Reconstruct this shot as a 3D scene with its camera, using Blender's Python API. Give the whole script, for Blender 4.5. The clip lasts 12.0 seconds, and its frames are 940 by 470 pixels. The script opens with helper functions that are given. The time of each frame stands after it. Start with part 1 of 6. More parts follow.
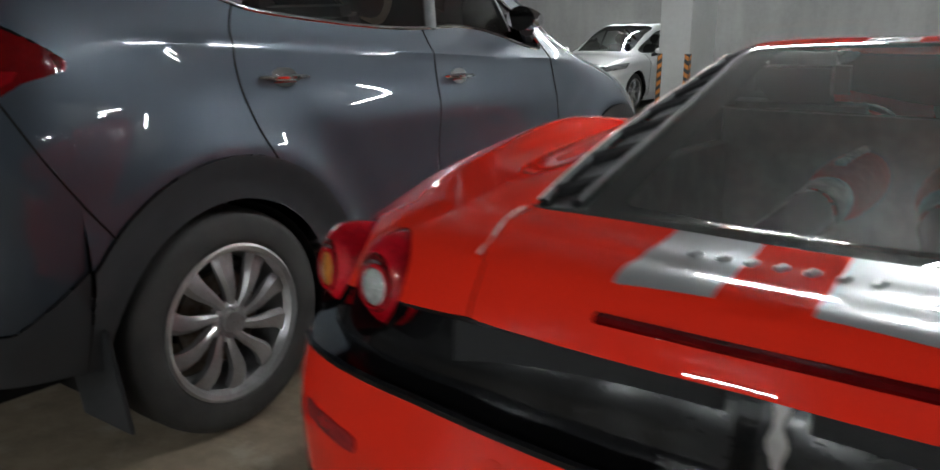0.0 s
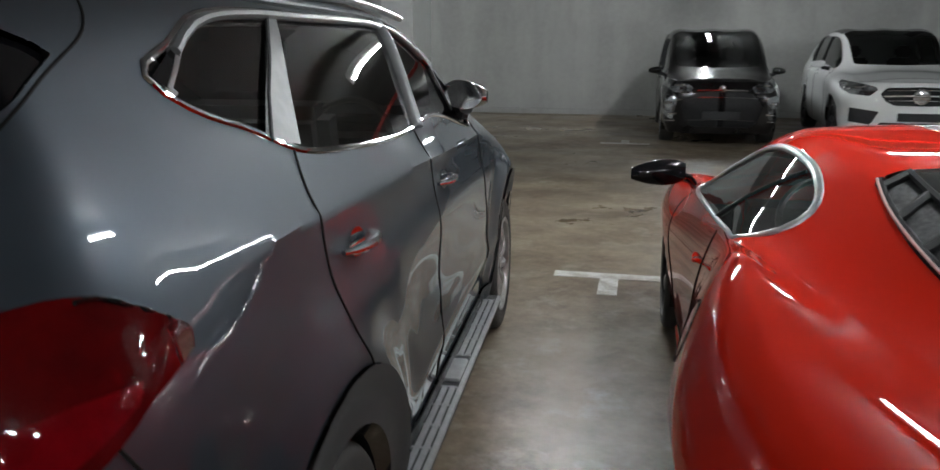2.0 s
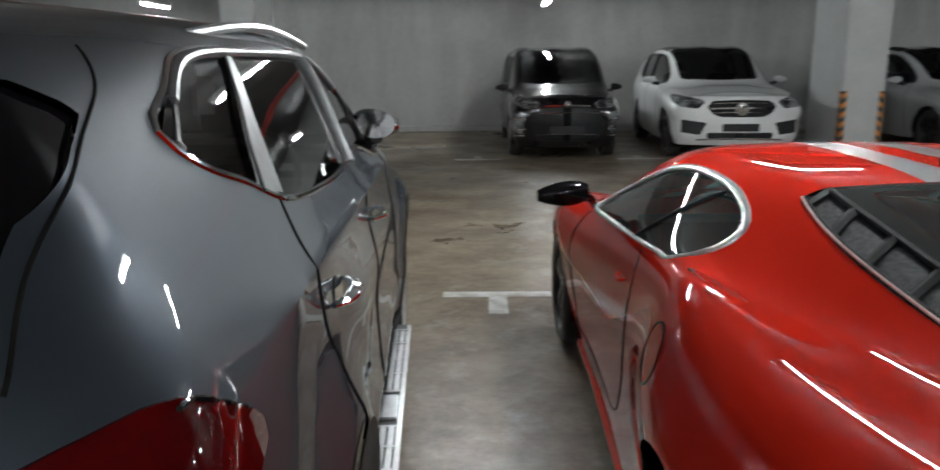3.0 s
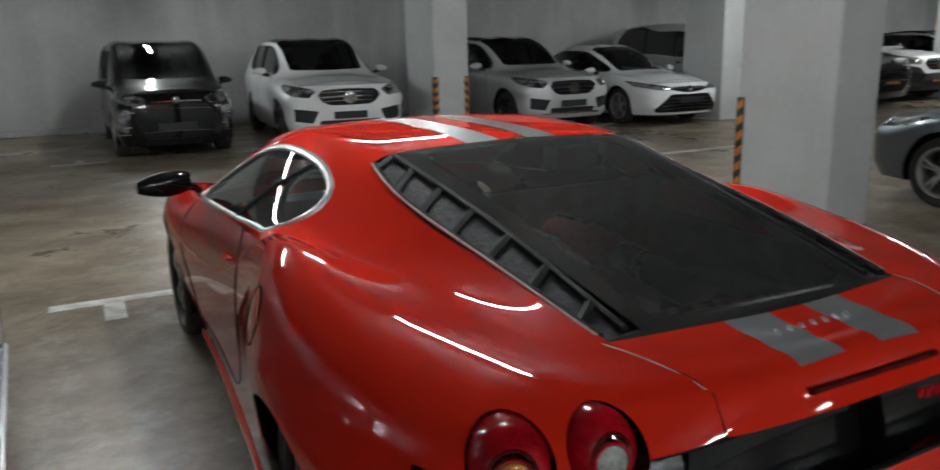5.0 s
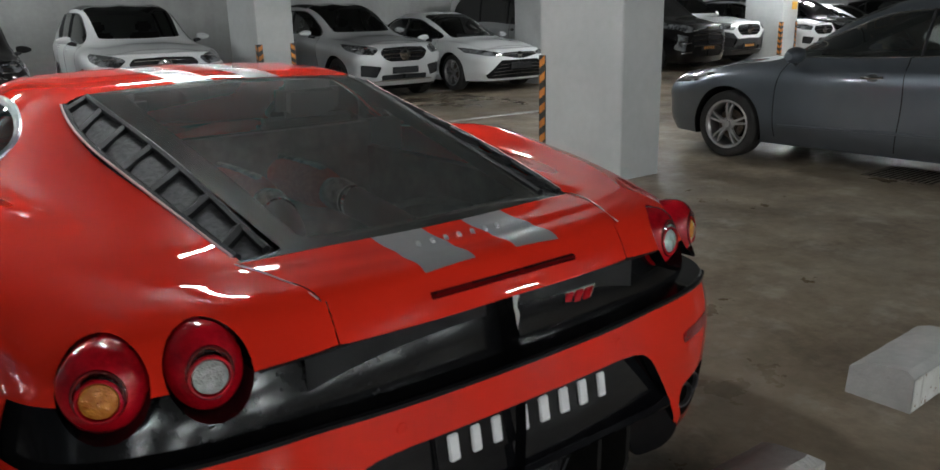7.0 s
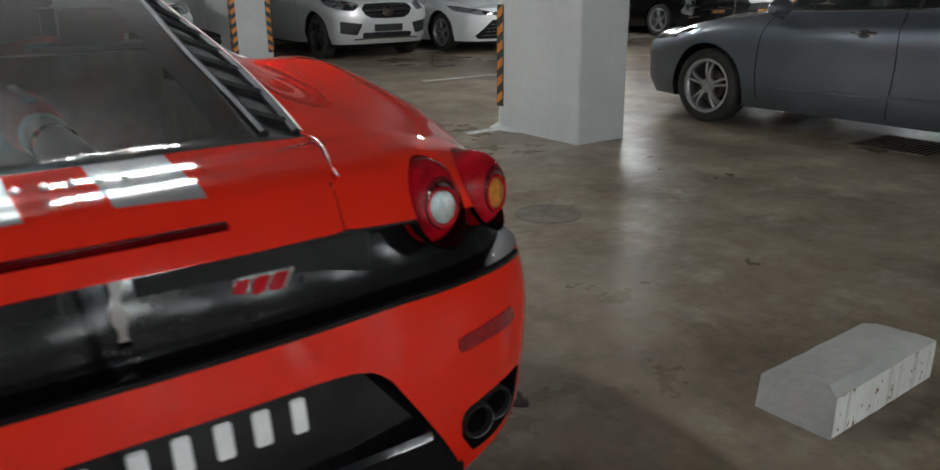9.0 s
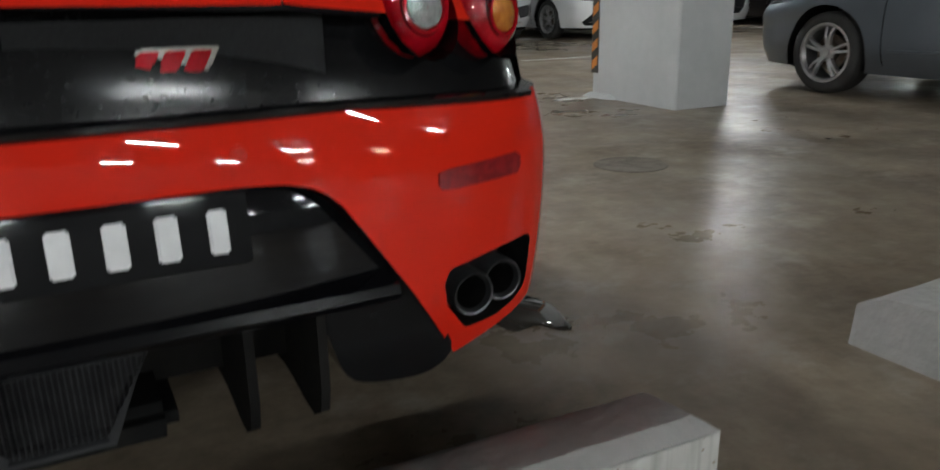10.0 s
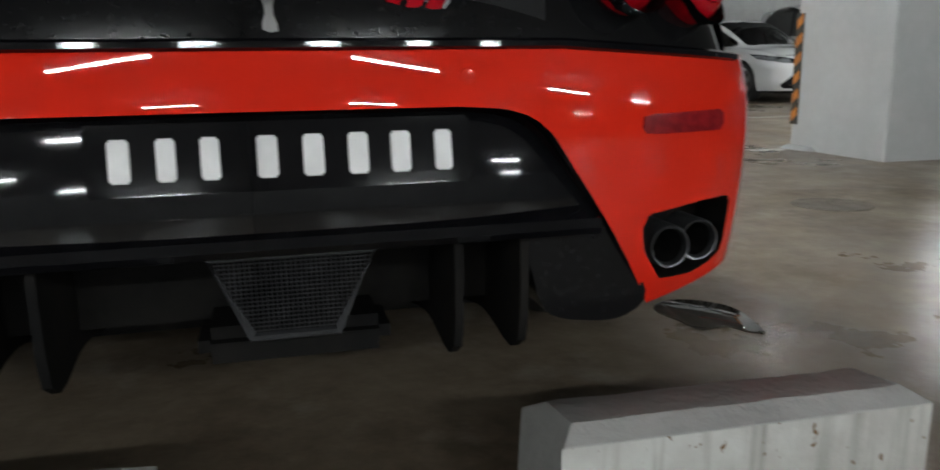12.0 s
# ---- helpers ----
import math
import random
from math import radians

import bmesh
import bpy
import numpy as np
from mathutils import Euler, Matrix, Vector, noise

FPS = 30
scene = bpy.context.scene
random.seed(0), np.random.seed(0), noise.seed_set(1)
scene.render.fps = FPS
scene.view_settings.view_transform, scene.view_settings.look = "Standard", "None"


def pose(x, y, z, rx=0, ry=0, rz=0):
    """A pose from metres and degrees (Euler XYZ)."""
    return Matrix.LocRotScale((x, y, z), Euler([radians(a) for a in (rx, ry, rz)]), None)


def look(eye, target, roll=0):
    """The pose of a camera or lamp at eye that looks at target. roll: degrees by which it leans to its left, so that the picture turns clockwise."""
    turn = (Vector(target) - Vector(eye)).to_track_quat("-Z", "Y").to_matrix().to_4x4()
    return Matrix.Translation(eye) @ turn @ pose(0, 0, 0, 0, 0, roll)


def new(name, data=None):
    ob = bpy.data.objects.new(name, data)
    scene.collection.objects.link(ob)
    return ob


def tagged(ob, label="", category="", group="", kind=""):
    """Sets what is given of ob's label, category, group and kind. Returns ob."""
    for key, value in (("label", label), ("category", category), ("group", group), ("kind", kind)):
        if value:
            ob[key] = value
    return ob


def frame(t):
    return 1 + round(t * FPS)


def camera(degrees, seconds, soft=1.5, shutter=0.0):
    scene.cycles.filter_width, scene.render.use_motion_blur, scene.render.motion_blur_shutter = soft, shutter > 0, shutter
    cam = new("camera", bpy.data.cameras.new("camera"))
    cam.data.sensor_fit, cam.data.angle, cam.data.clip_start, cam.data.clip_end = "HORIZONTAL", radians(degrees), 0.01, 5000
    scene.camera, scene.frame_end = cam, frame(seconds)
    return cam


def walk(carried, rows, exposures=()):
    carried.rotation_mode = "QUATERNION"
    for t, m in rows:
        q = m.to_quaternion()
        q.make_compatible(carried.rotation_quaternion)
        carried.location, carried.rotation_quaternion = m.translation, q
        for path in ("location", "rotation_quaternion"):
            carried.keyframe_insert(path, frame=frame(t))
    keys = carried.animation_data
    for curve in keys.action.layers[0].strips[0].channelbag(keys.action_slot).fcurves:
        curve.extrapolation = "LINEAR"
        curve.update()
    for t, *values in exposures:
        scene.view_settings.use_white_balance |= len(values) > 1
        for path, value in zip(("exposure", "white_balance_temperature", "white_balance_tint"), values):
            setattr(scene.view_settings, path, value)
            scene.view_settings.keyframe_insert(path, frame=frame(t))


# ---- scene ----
cam = camera(62.0, 12.0, shutter=0.5)
PATH = [
    (0, (0.230, -0.758, 1.196), (-0.938, 0.792, 0.714), 0.5),
    (0.5, (-0.085, -0.938, 1.306), (-1.168, 0.670, 0.812), 0.5),
    (1, (-0.465, -0.985, 1.402), (-1.371, 0.724, 0.894), 0.6),
    (1.5, (-0.844, -0.871, 1.47), (-1.455, 0.965, 0.962), 1.0),
    (2, (-1.14, -0.672, 1.5), (-1.552, 1.225, 1.019), -0.0),
    (2.5, (-1.356, -0.636, 1.534), (-1.613, 1.293, 1.071), -0.2),
    (3, (-1.45, -0.654, 1.543), (-1.457, 1.296, 1.099), -0.4),
    (3.2, (-1.474, -0.635, 1.529), (-1.369, 1.315, 1.096), -0.5),
    (4.8, (-1.388, -0.861, 1.524), (-0.597, 0.916, 1.058), -1.0),
    (5, (-1.377, -0.879, 1.521), (-0.507, 0.859, 1.048), -1.2),
    (5.5, (-1.36, -0.903, 1.506), (-0.323, 0.734, 1.011), -1.1),
    (6, (-1.324, -0.938, 1.492), (-0.186, 0.624, 0.976), -1.2),
    (6.5, (-1.126, -1.041, 1.449), (0.031, 0.5, 0.915), -1.2),
    (6.7, (-1.053, -1.082, 1.426), (0.102, 0.459, 0.888), -1.3),
    (8.3, (-0.599, -1.195, 1.271), (0.527, 0.354, 0.693), -1.2),
    (8.5, (-0.449, -1.102, 1.263), (0.675, 0.438, 0.659), -0.8),
    (9, (-0.145, -1.017, 1.199), (0.951, 0.539, 0.583), -0.6),
    (9.5, (0.084, -0.982, 1.012), (1.056, 0.656, 0.402), -1.0),
    (10, (0.118, -0.965, 0.832), (0.978, 0.74, 0.238), -1.1),
    (10.5, (0.125, -1.005, 0.68), (0.917, 0.738, 0.104), -0.7),
    (11, (0.123, -1.064, 0.656), (0.853, 0.714, 0.103), -0.8),
    (11.5, (0.073, -1.078, 0.66), (0.702, 0.757, 0.174), -0.9),
    (12, (0.035, -1.064, 0.658), (0.493, 0.837, 0.238), -0.8),
]
walk(cam, [(t, look(eye, target, roll)) for t, eye, target, roll in PATH], [(0, 0.14), (1.4, 0.10), (2.0, -0.12), (3.2, -0.16), (4.8, -0.30), (5.5, -0.14), (6.5, 0.04), (8.5, 0.08), (9.5, 0.10), (10.5, 0.24), (12, 0.34)])

# ---- world and light ----
world = bpy.data.worlds.new("world")
scene.world = world
world.use_nodes = True
world.node_tree.nodes["Background"].inputs[0].default_value = (0.02, 0.02, 0.02, 1)
scene.view_settings.exposure = 0.0
TUBE_POWER = 350.0


# ---- materials ----
def material(name, colour, rough=0.5, metal=0.0, coat=0.0, second=None, scale=6.0, amount=0.5, grain=40.0, bump=0.0, bump_scale=60.0, rough_var=0.0, detail=6.0, alpha_mix=None):
    """A Principled surface whose colour wanders between two tones at two scales, with relief and uneven gloss."""
    m = bpy.data.materials.new(name)
    m.use_nodes = True
    nt = m.node_tree
    p = nt.nodes["Principled BSDF"]
    p.inputs["Roughness"].default_value = rough
    p.inputs["Metallic"].default_value = metal
    p.inputs["Coat Weight"].default_value = coat
    p.inputs["Coat Roughness"].default_value = 0.015
    if coat >= 1.0 and rough > 0.2:
        p.inputs["Specular IOR Level"].default_value = 0.12
    p.inputs["Base Color"].default_value = (*colour, 1)
    co = nt.nodes.new("ShaderNodeTexCoord")
    if second:
        n1 = nt.nodes.new("ShaderNodeTexNoise")
        n1.inputs["Scale"].default_value, n1.inputs["Detail"].default_value = scale, detail
        n2 = nt.nodes.new("ShaderNodeTexNoise")
        n2.inputs["Scale"].default_value, n2.inputs["Detail"].default_value = grain, 3.0
        mix = nt.nodes.new("ShaderNodeMath")
        mix.operation = "MULTIPLY_ADD"
        mix.inputs[1].default_value = 0.35
        ramp = nt.nodes.new("ShaderNodeValToRGB")
        ramp.color_ramp.elements[0].position, ramp.color_ramp.elements[1].position = 0.68 - 0.3 * amount, 0.68 + 0.3 * amount
        ramp.color_ramp.elements[0].color, ramp.color_ramp.elements[1].color = (*colour, 1), (*second, 1)
        nt.links.new(co.outputs["Object"], n1.inputs["Vector"])
        nt.links.new(co.outputs["Object"], n2.inputs["Vector"])
        nt.links.new(n2.outputs["Fac"], mix.inputs[0])
        nt.links.new(n1.outputs["Fac"], mix.inputs[2])
        nt.links.new(mix.outputs[0], ramp.inputs[0])
        nt.links.new(ramp.outputs[0], p.inputs["Base Color"])
        if rough_var:
            mr = nt.nodes.new("ShaderNodeMapRange")
            mr.inputs["From Min"].default_value, mr.inputs["From Max"].default_value = 0.35, 0.65
            mr.inputs["To Min"].default_value, mr.inputs["To Max"].default_value = rough - rough_var, rough + rough_var
            nt.links.new(n1.outputs["Fac"], mr.inputs["Value"])
            nt.links.new(mr.outputs[0], p.inputs["Roughness"])
    if bump:
        nb = nt.nodes.new("ShaderNodeTexNoise")
        nb.inputs["Scale"].default_value, nb.inputs["Detail"].default_value = bump_scale, 4.0
        b = nt.nodes.new("ShaderNodeBump")
        b.inputs["Strength"].default_value, b.inputs["Distance"].default_value = bump, 0.01
        nt.links.new(co.outputs["Object"], nb.inputs["Vector"])
        nt.links.new(nb.outputs["Fac"], b.inputs["Height"])
        nt.links.new(b.outputs[0], p.inputs["Normal"])
    return m


def glazing(name, tint, gloss=0.02, index=1.7, haze=0.0):
    """A thin pane: tinted straight-through light with a mirror film that grows at grazing angles, under a painted haze
    in place of reflected light.
    """
    m = bpy.data.materials.new(name)
    m.use_nodes = True
    nt = m.node_tree
    nt.nodes.remove(nt.nodes["Principled BSDF"])
    clear, shine, mix, fres = (nt.nodes.new("ShaderNode" + k) for k in ("BsdfTransparent", "BsdfGlossy", "MixShader", "Fresnel"))
    clear.inputs[0].default_value = (*tint, 1)
    shine.inputs["Color"].default_value = (1, 1, 1, 1)
    shine.inputs["Roughness"].default_value = gloss
    fres.inputs["IOR"].default_value = index
    nt.links.new(fres.outputs[0], mix.inputs[0])
    nt.links.new(clear.outputs[0], mix.inputs[1])
    nt.links.new(shine.outputs[0], mix.inputs[2])
    last = mix
    if haze:
        # pale diffuse film stands in for the ceiling's reflected veil
        film, veil, spots, spread = (nt.nodes.new("ShaderNode" + k) for k in ("BsdfDiffuse", "MixShader", "TexNoise", "MapRange"))
        film.inputs[0].default_value = (0.50, 0.56, 0.55, 1)
        spots.inputs["Scale"].default_value, spots.inputs["Detail"].default_value = 5.0, 8.0
        spread.inputs["From Min"].default_value, spread.inputs["From Max"].default_value = 0.3, 0.7
        spread.inputs["To Min"].default_value, spread.inputs["To Max"].default_value = haze * 0.6, haze * 1.4
        nt.links.new(spots.outputs["Fac"], spread.inputs["Value"])
        nt.links.new(spread.outputs[0], veil.inputs[0])
        nt.links.new(mix.outputs[0], veil.inputs[1])
        nt.links.new(film.outputs[0], veil.inputs[2])
        last = veil
    nt.links.new(last.outputs[0], nt.nodes["Material Output"].inputs[0])
    return m


def glow(name, colour, strength):
    m = bpy.data.materials.new(name)
    m.use_nodes = True
    p = m.node_tree.nodes["Principled BSDF"]
    p.inputs["Base Color"].default_value = (*colour, 1)
    p.inputs["Emission Color"].default_value = (*colour, 1)
    p.inputs["Emission Strength"].default_value = strength
    return m


RED = material("red_paint", (0.68, 0.024, 0.010), 0.5, 0.0, 1.0, (0.64, 0.019, 0.0075), 3.0, 0.8, 300.0)
STRIPE = material("silver_stripe", (0.31, 0.32, 0.33), 0.35, 0.35, 0.9, (0.28, 0.29, 0.30), 5.0)
CARBON = material("black_carbon_gloss", (0.004, 0.004, 0.0045), 0.14, 0.0, 0.0, (0.009, 0.009, 0.0095), 90.0, 0.6, 400.0)
BLACK_GLOSS = material("black_gloss", (0.004, 0.004, 0.005), 0.05, 0.0, 0.0, (0.007, 0.007, 0.008), 20.0)
BLACK_PLASTIC = material("black_plastic", (0.016, 0.0165, 0.018), 0.55, 0.0, 0.0, (0.027, 0.028, 0.030), 12.0, 0.7, 200.0, 0.25, 500.0)
# Near-black for under-car parts; in hollows and gaps it stands in for shade.
DARK_VOID = material("underbody_and_shade", (0.006, 0.006, 0.006), 0.8, 0.0, 0.0, (0.012, 0.011, 0.010), 9.0)
SUV_GREY = material("grey_metallic_paint", (0.042, 0.054, 0.069), 0.44, 0.50, 1.0, (0.049, 0.063, 0.080), 4.0, 0.8, 900.0)
CLADDING = material("grey_cladding", (0.021, 0.023, 0.026), 0.45, 0.0, 0.0, (0.031, 0.033, 0.036), 10.0, 0.7, 260.0, 0.2, 700.0)
CHROME = material("chrome", (0.80, 0.80, 0.82), 0.06, 1.0, 0.0, (0.70, 0.70, 0.72), 30.0)
SATIN = material("satin_aluminium", (0.52, 0.53, 0.54), 0.34, 0.9, 0.0, (0.42, 0.43, 0.44), 25.0, 0.6, 150.0)
ALLOY = material("alloy", (0.48, 0.48, 0.49), 0.32, 0.75, 0.3, (0.33, 0.32, 0.31), 14.0, 0.7, 90.0)
DARK_ALLOY = material("dark_alloy", (0.05, 0.05, 0.055), 0.3, 0.6, 0.3, (0.03, 0.03, 0.03), 14.0)
RUBBER = material("tyre_rubber", (0.016, 0.0155, 0.015), 0.7, 0.0, 0.0, (0.032, 0.030, 0.028), 9.0, 0.7, 120.0, 0.3, 300.0)
BRAKE = material("brake_steel", (0.16, 0.14, 0.12), 0.45, 0.8, 0.0, (0.10, 0.07, 0.05), 20.0)
LAMP_RED = material("lamp_red", (0.42, 0.004, 0.012), 0.35, 0.0, 1.0, (0.22, 0.002, 0.006), 16.0, 0.5, 120.0)
LAMP_DARK = material("lamp_dark_red", (0.065, 0.001, 0.002), 0.5, 0.0, 1.0, (0.10, 0.0012, 0.002), 14.0)
LAMP_MID = material("lamp_mid_red", (0.20, 0.002, 0.006), 0.5, 0.0, 1.0, (0.13, 0.0015, 0.004), 22.0)
LAMP_CLEAR = material("lamp_clear", (0.30, 0.30, 0.30), 0.10, 0.45, 1.0, (0.60, 0.60, 0.60), 60.0, 0.7, 300.0, 0.5, 260.0)
LAMP_AMBER = material("lamp_amber", (0.42, 0.10, 0.008), 0.10, 0.2, 1.0, (0.66, 0.24, 0.03), 60.0, 0.7, 300.0, 0.5, 260.0)
REFLECTOR = material("reflector_red", (0.20, 0.006, 0.010), 0.22, 0.0, 0.6, (0.28, 0.010, 0.014), 80.0)
LOUVRE_FELT = material("louvre_mesh", (0.028, 0.028, 0.030), 0.75, 0.0, 0.0, (0.10, 0.10, 0.104), 70.0, 0.7, 400.0, 0.6, 500.0)
PANEL_MESH = material("panel_mesh", (0.006, 0.006, 0.0065), 0.35, 0.1, 0.0, (0.020, 0.020, 0.021), 240.0, 0.8, 700.0, 0.5, 700.0)
LOUVRE_RIB = material("louvre_rib", (0.007, 0.007, 0.008), 0.6, 0.0, 0.0, (0.014, 0.014, 0.015), 30.0, 0.6, 200.0)
BAY_GREY = material("engine_bay", (0.30, 0.315, 0.315), 0.5, 0.0, 0.0, (0.40, 0.415, 0.415), 14.0)
PILLAR_TRIM = material("grey_window_pillar", (0.11, 0.113, 0.117), 0.38, 0.3, 0.0, (0.14, 0.143, 0.147), 25.0)
# Pale pink colour stands in for light caught by the red edges.
EDGE_GLINT = material("edge_glint", (0.74, 0.50, 0.48), 0.30, 0.0, 0.4, (0.66, 0.40, 0.38), 30.0)
TIP_BLACK = material("exhaust_black", (0.075, 0.077, 0.08), 0.28, 0.7, 0.0, (0.10, 0.10, 0.105), 30.0)
MESH_GREY = material("mesh_steel", (0.08, 0.08, 0.085), 0.45, 0.7, 0.0, (0.05, 0.05, 0.055), 40.0)
ENGINE_RED = material("crackle_red", (0.80, 0.20, 0.16), 0.5, 0.0, 0.0, (0.60, 0.11, 0.09), 60.0, 0.7, 260.0, 0.5, 500.0)
ENGINE_GREY = material("engine_casting", (0.62, 0.62, 0.62), 0.4, 0.6, 0.0, (0.25, 0.25, 0.25), 30.0)
SEAT = material("seat_leather", (0.022, 0.020, 0.020), 0.5, 0.0, 0.0, (0.034, 0.030, 0.030), 8.0, 0.6, 150.0, 0.2, 300.0)
SEAT_TAN = material("seat_light_leather", (0.22, 0.19, 0.15), 0.55, 0.0, 0.0, (0.17, 0.15, 0.12), 8.0)
PLATE_WHITE = material("plate_white", (0.78, 0.78, 0.78), 0.35, 0.0, 0.3, (0.70, 0.70, 0.70), 20.0)
for m, level in ((RED, 0.0), (CARBON, 0.3), (BLACK_GLOSS, 0.4), (DARK_VOID, 0.1), (BLACK_PLASTIC, 0.3), (SUV_GREY, 0.2), (LOUVRE_RIB, 0.2), (LAMP_RED, 0.0), (LAMP_DARK, 0.0), (LAMP_MID, 0.0)):
    m.node_tree.nodes["Principled BSDF"].inputs["Specular IOR Level"].default_value = level
SUV_GREY.node_tree.nodes["Principled BSDF"].inputs["Coat IOR"].default_value = 1.75
GLASS_SIDE = glazing("side_glass", (0.45, 0.47, 0.47))
GLASS_REAR = glazing("rear_glass", (0.88, 0.94, 0.935), 0.03, 2.0, 0.036)
GLASS_RED = glazing("red_lens_glass", (0.62, 0.012, 0.016), 0.015, 1.6)
LAMP_BOWL = material("lamp_bowl", (0.86, 0.84, 0.84), 0.30, 0.35, 0.0, (0.55, 0.50, 0.50), 40.0, 0.6, 200.0, 0.3, 180.0)
COUPE_GLASS = glazing("coupe_side_glass", (0.62, 0.66, 0.65), 0.02, 1.7, 0.035)
GLASS_DARK = glazing("privacy_glass", (0.10, 0.10, 0.10))
GLASS_CLEAR = glazing("clear_glass", (0.55, 0.58, 0.57))
WHITE_PAINT = material("white_paint", (0.74, 0.75, 0.75), 0.34, 0.0, 1.0, (0.70, 0.71, 0.71), 3.0)
SILVER_PAINT = material("silver_paint", (0.60, 0.61, 0.615), 0.34, 0.35, 1.0, (0.55, 0.56, 0.565), 3.0, 0.7, 800.0)
BLACK_PAINT = material("black_paint", (0.004, 0.0035, 0.004), 0.28, 0.0, 1.0, (0.007, 0.006, 0.0065), 4.0)
SEDAN_GREY = material("sedan_grey_paint", (0.115, 0.130, 0.150), 0.36, 0.65, 1.0, (0.13, 0.146, 0.167), 4.0, 0.8, 900.0)
LINE_PAINT = material("road_paint", (0.62, 0.63, 0.62), 0.55, 0.0, 0.0, (0.40, 0.39, 0.36), 9.0, 0.35, 70.0, 0.2, 150.0)


# ---- surface kernel ----
def cubic(knots, values, at):
    """Natural cubic spline through values at knots, evaluated at the places given."""
    k, v, q = np.asarray(knots, float), np.asarray(values, float), np.asarray(at, float)
    v = v.reshape(len(k), -1)
    n, h = len(k), np.diff(k)
    a, rhs = np.eye(n), np.zeros_like(v)
    for i in range(1, n - 1):
        a[i, i - 1], a[i, i], a[i, i + 1] = h[i - 1], 2 * (h[i - 1] + h[i]), h[i]
        rhs[i] = 6 * ((v[i + 1] - v[i]) / h[i] - (v[i] - v[i - 1]) / h[i - 1])
    m = np.linalg.solve(a, rhs)
    i = np.clip(np.searchsorted(k, q) - 1, 0, n - 2)
    hi, t0, t1 = h[i][:, None], (k[i + 1] - q)[:, None], (q - k[i])[:, None]
    return (m[i] * t0 ** 3 + m[i + 1] * t1 ** 3) / (6 * hi) + (v[i] / hi - m[i] * hi / 6) * t0 + (v[i + 1] / hi - m[i + 1] * hi / 6) * t1


def hermite(knots, values, at):
    """Shape-keeping cubic: never overshoots the values given."""
    k, v, q = np.asarray(knots, float), np.asarray(values, float), np.asarray(at, float)
    v = v.reshape(len(k), -1)
    h = np.diff(k)[:, None]
    d = np.diff(v, axis=0) / h
    s = np.zeros_like(v)
    s[0], s[-1] = d[0], d[-1]
    same = d[1:] * d[:-1] > 0
    with np.errstate(divide="ignore", invalid="ignore"):
        w1, w2 = 2 * h[1:] + h[:-1], h[1:] + 2 * h[:-1]
        hm = (w1 + w2) / (w1 / d[:-1] + w2 / d[1:])
    s[1:-1] = np.where(same, hm, 0)
    i = np.clip(np.searchsorted(k, q) - 1, 0, len(k) - 2)
    hh, t = h[i], ((q - k[i])[:, None]) / h[i]
    return v[i] * (2 * t ** 3 - 3 * t ** 2 + 1) + hh * s[i] * (t ** 3 - 2 * t ** 2 + t) + v[i + 1] * (3 * t ** 2 - 2 * t ** 3) + hh * s[i + 1] * (t ** 3 - t ** 2)


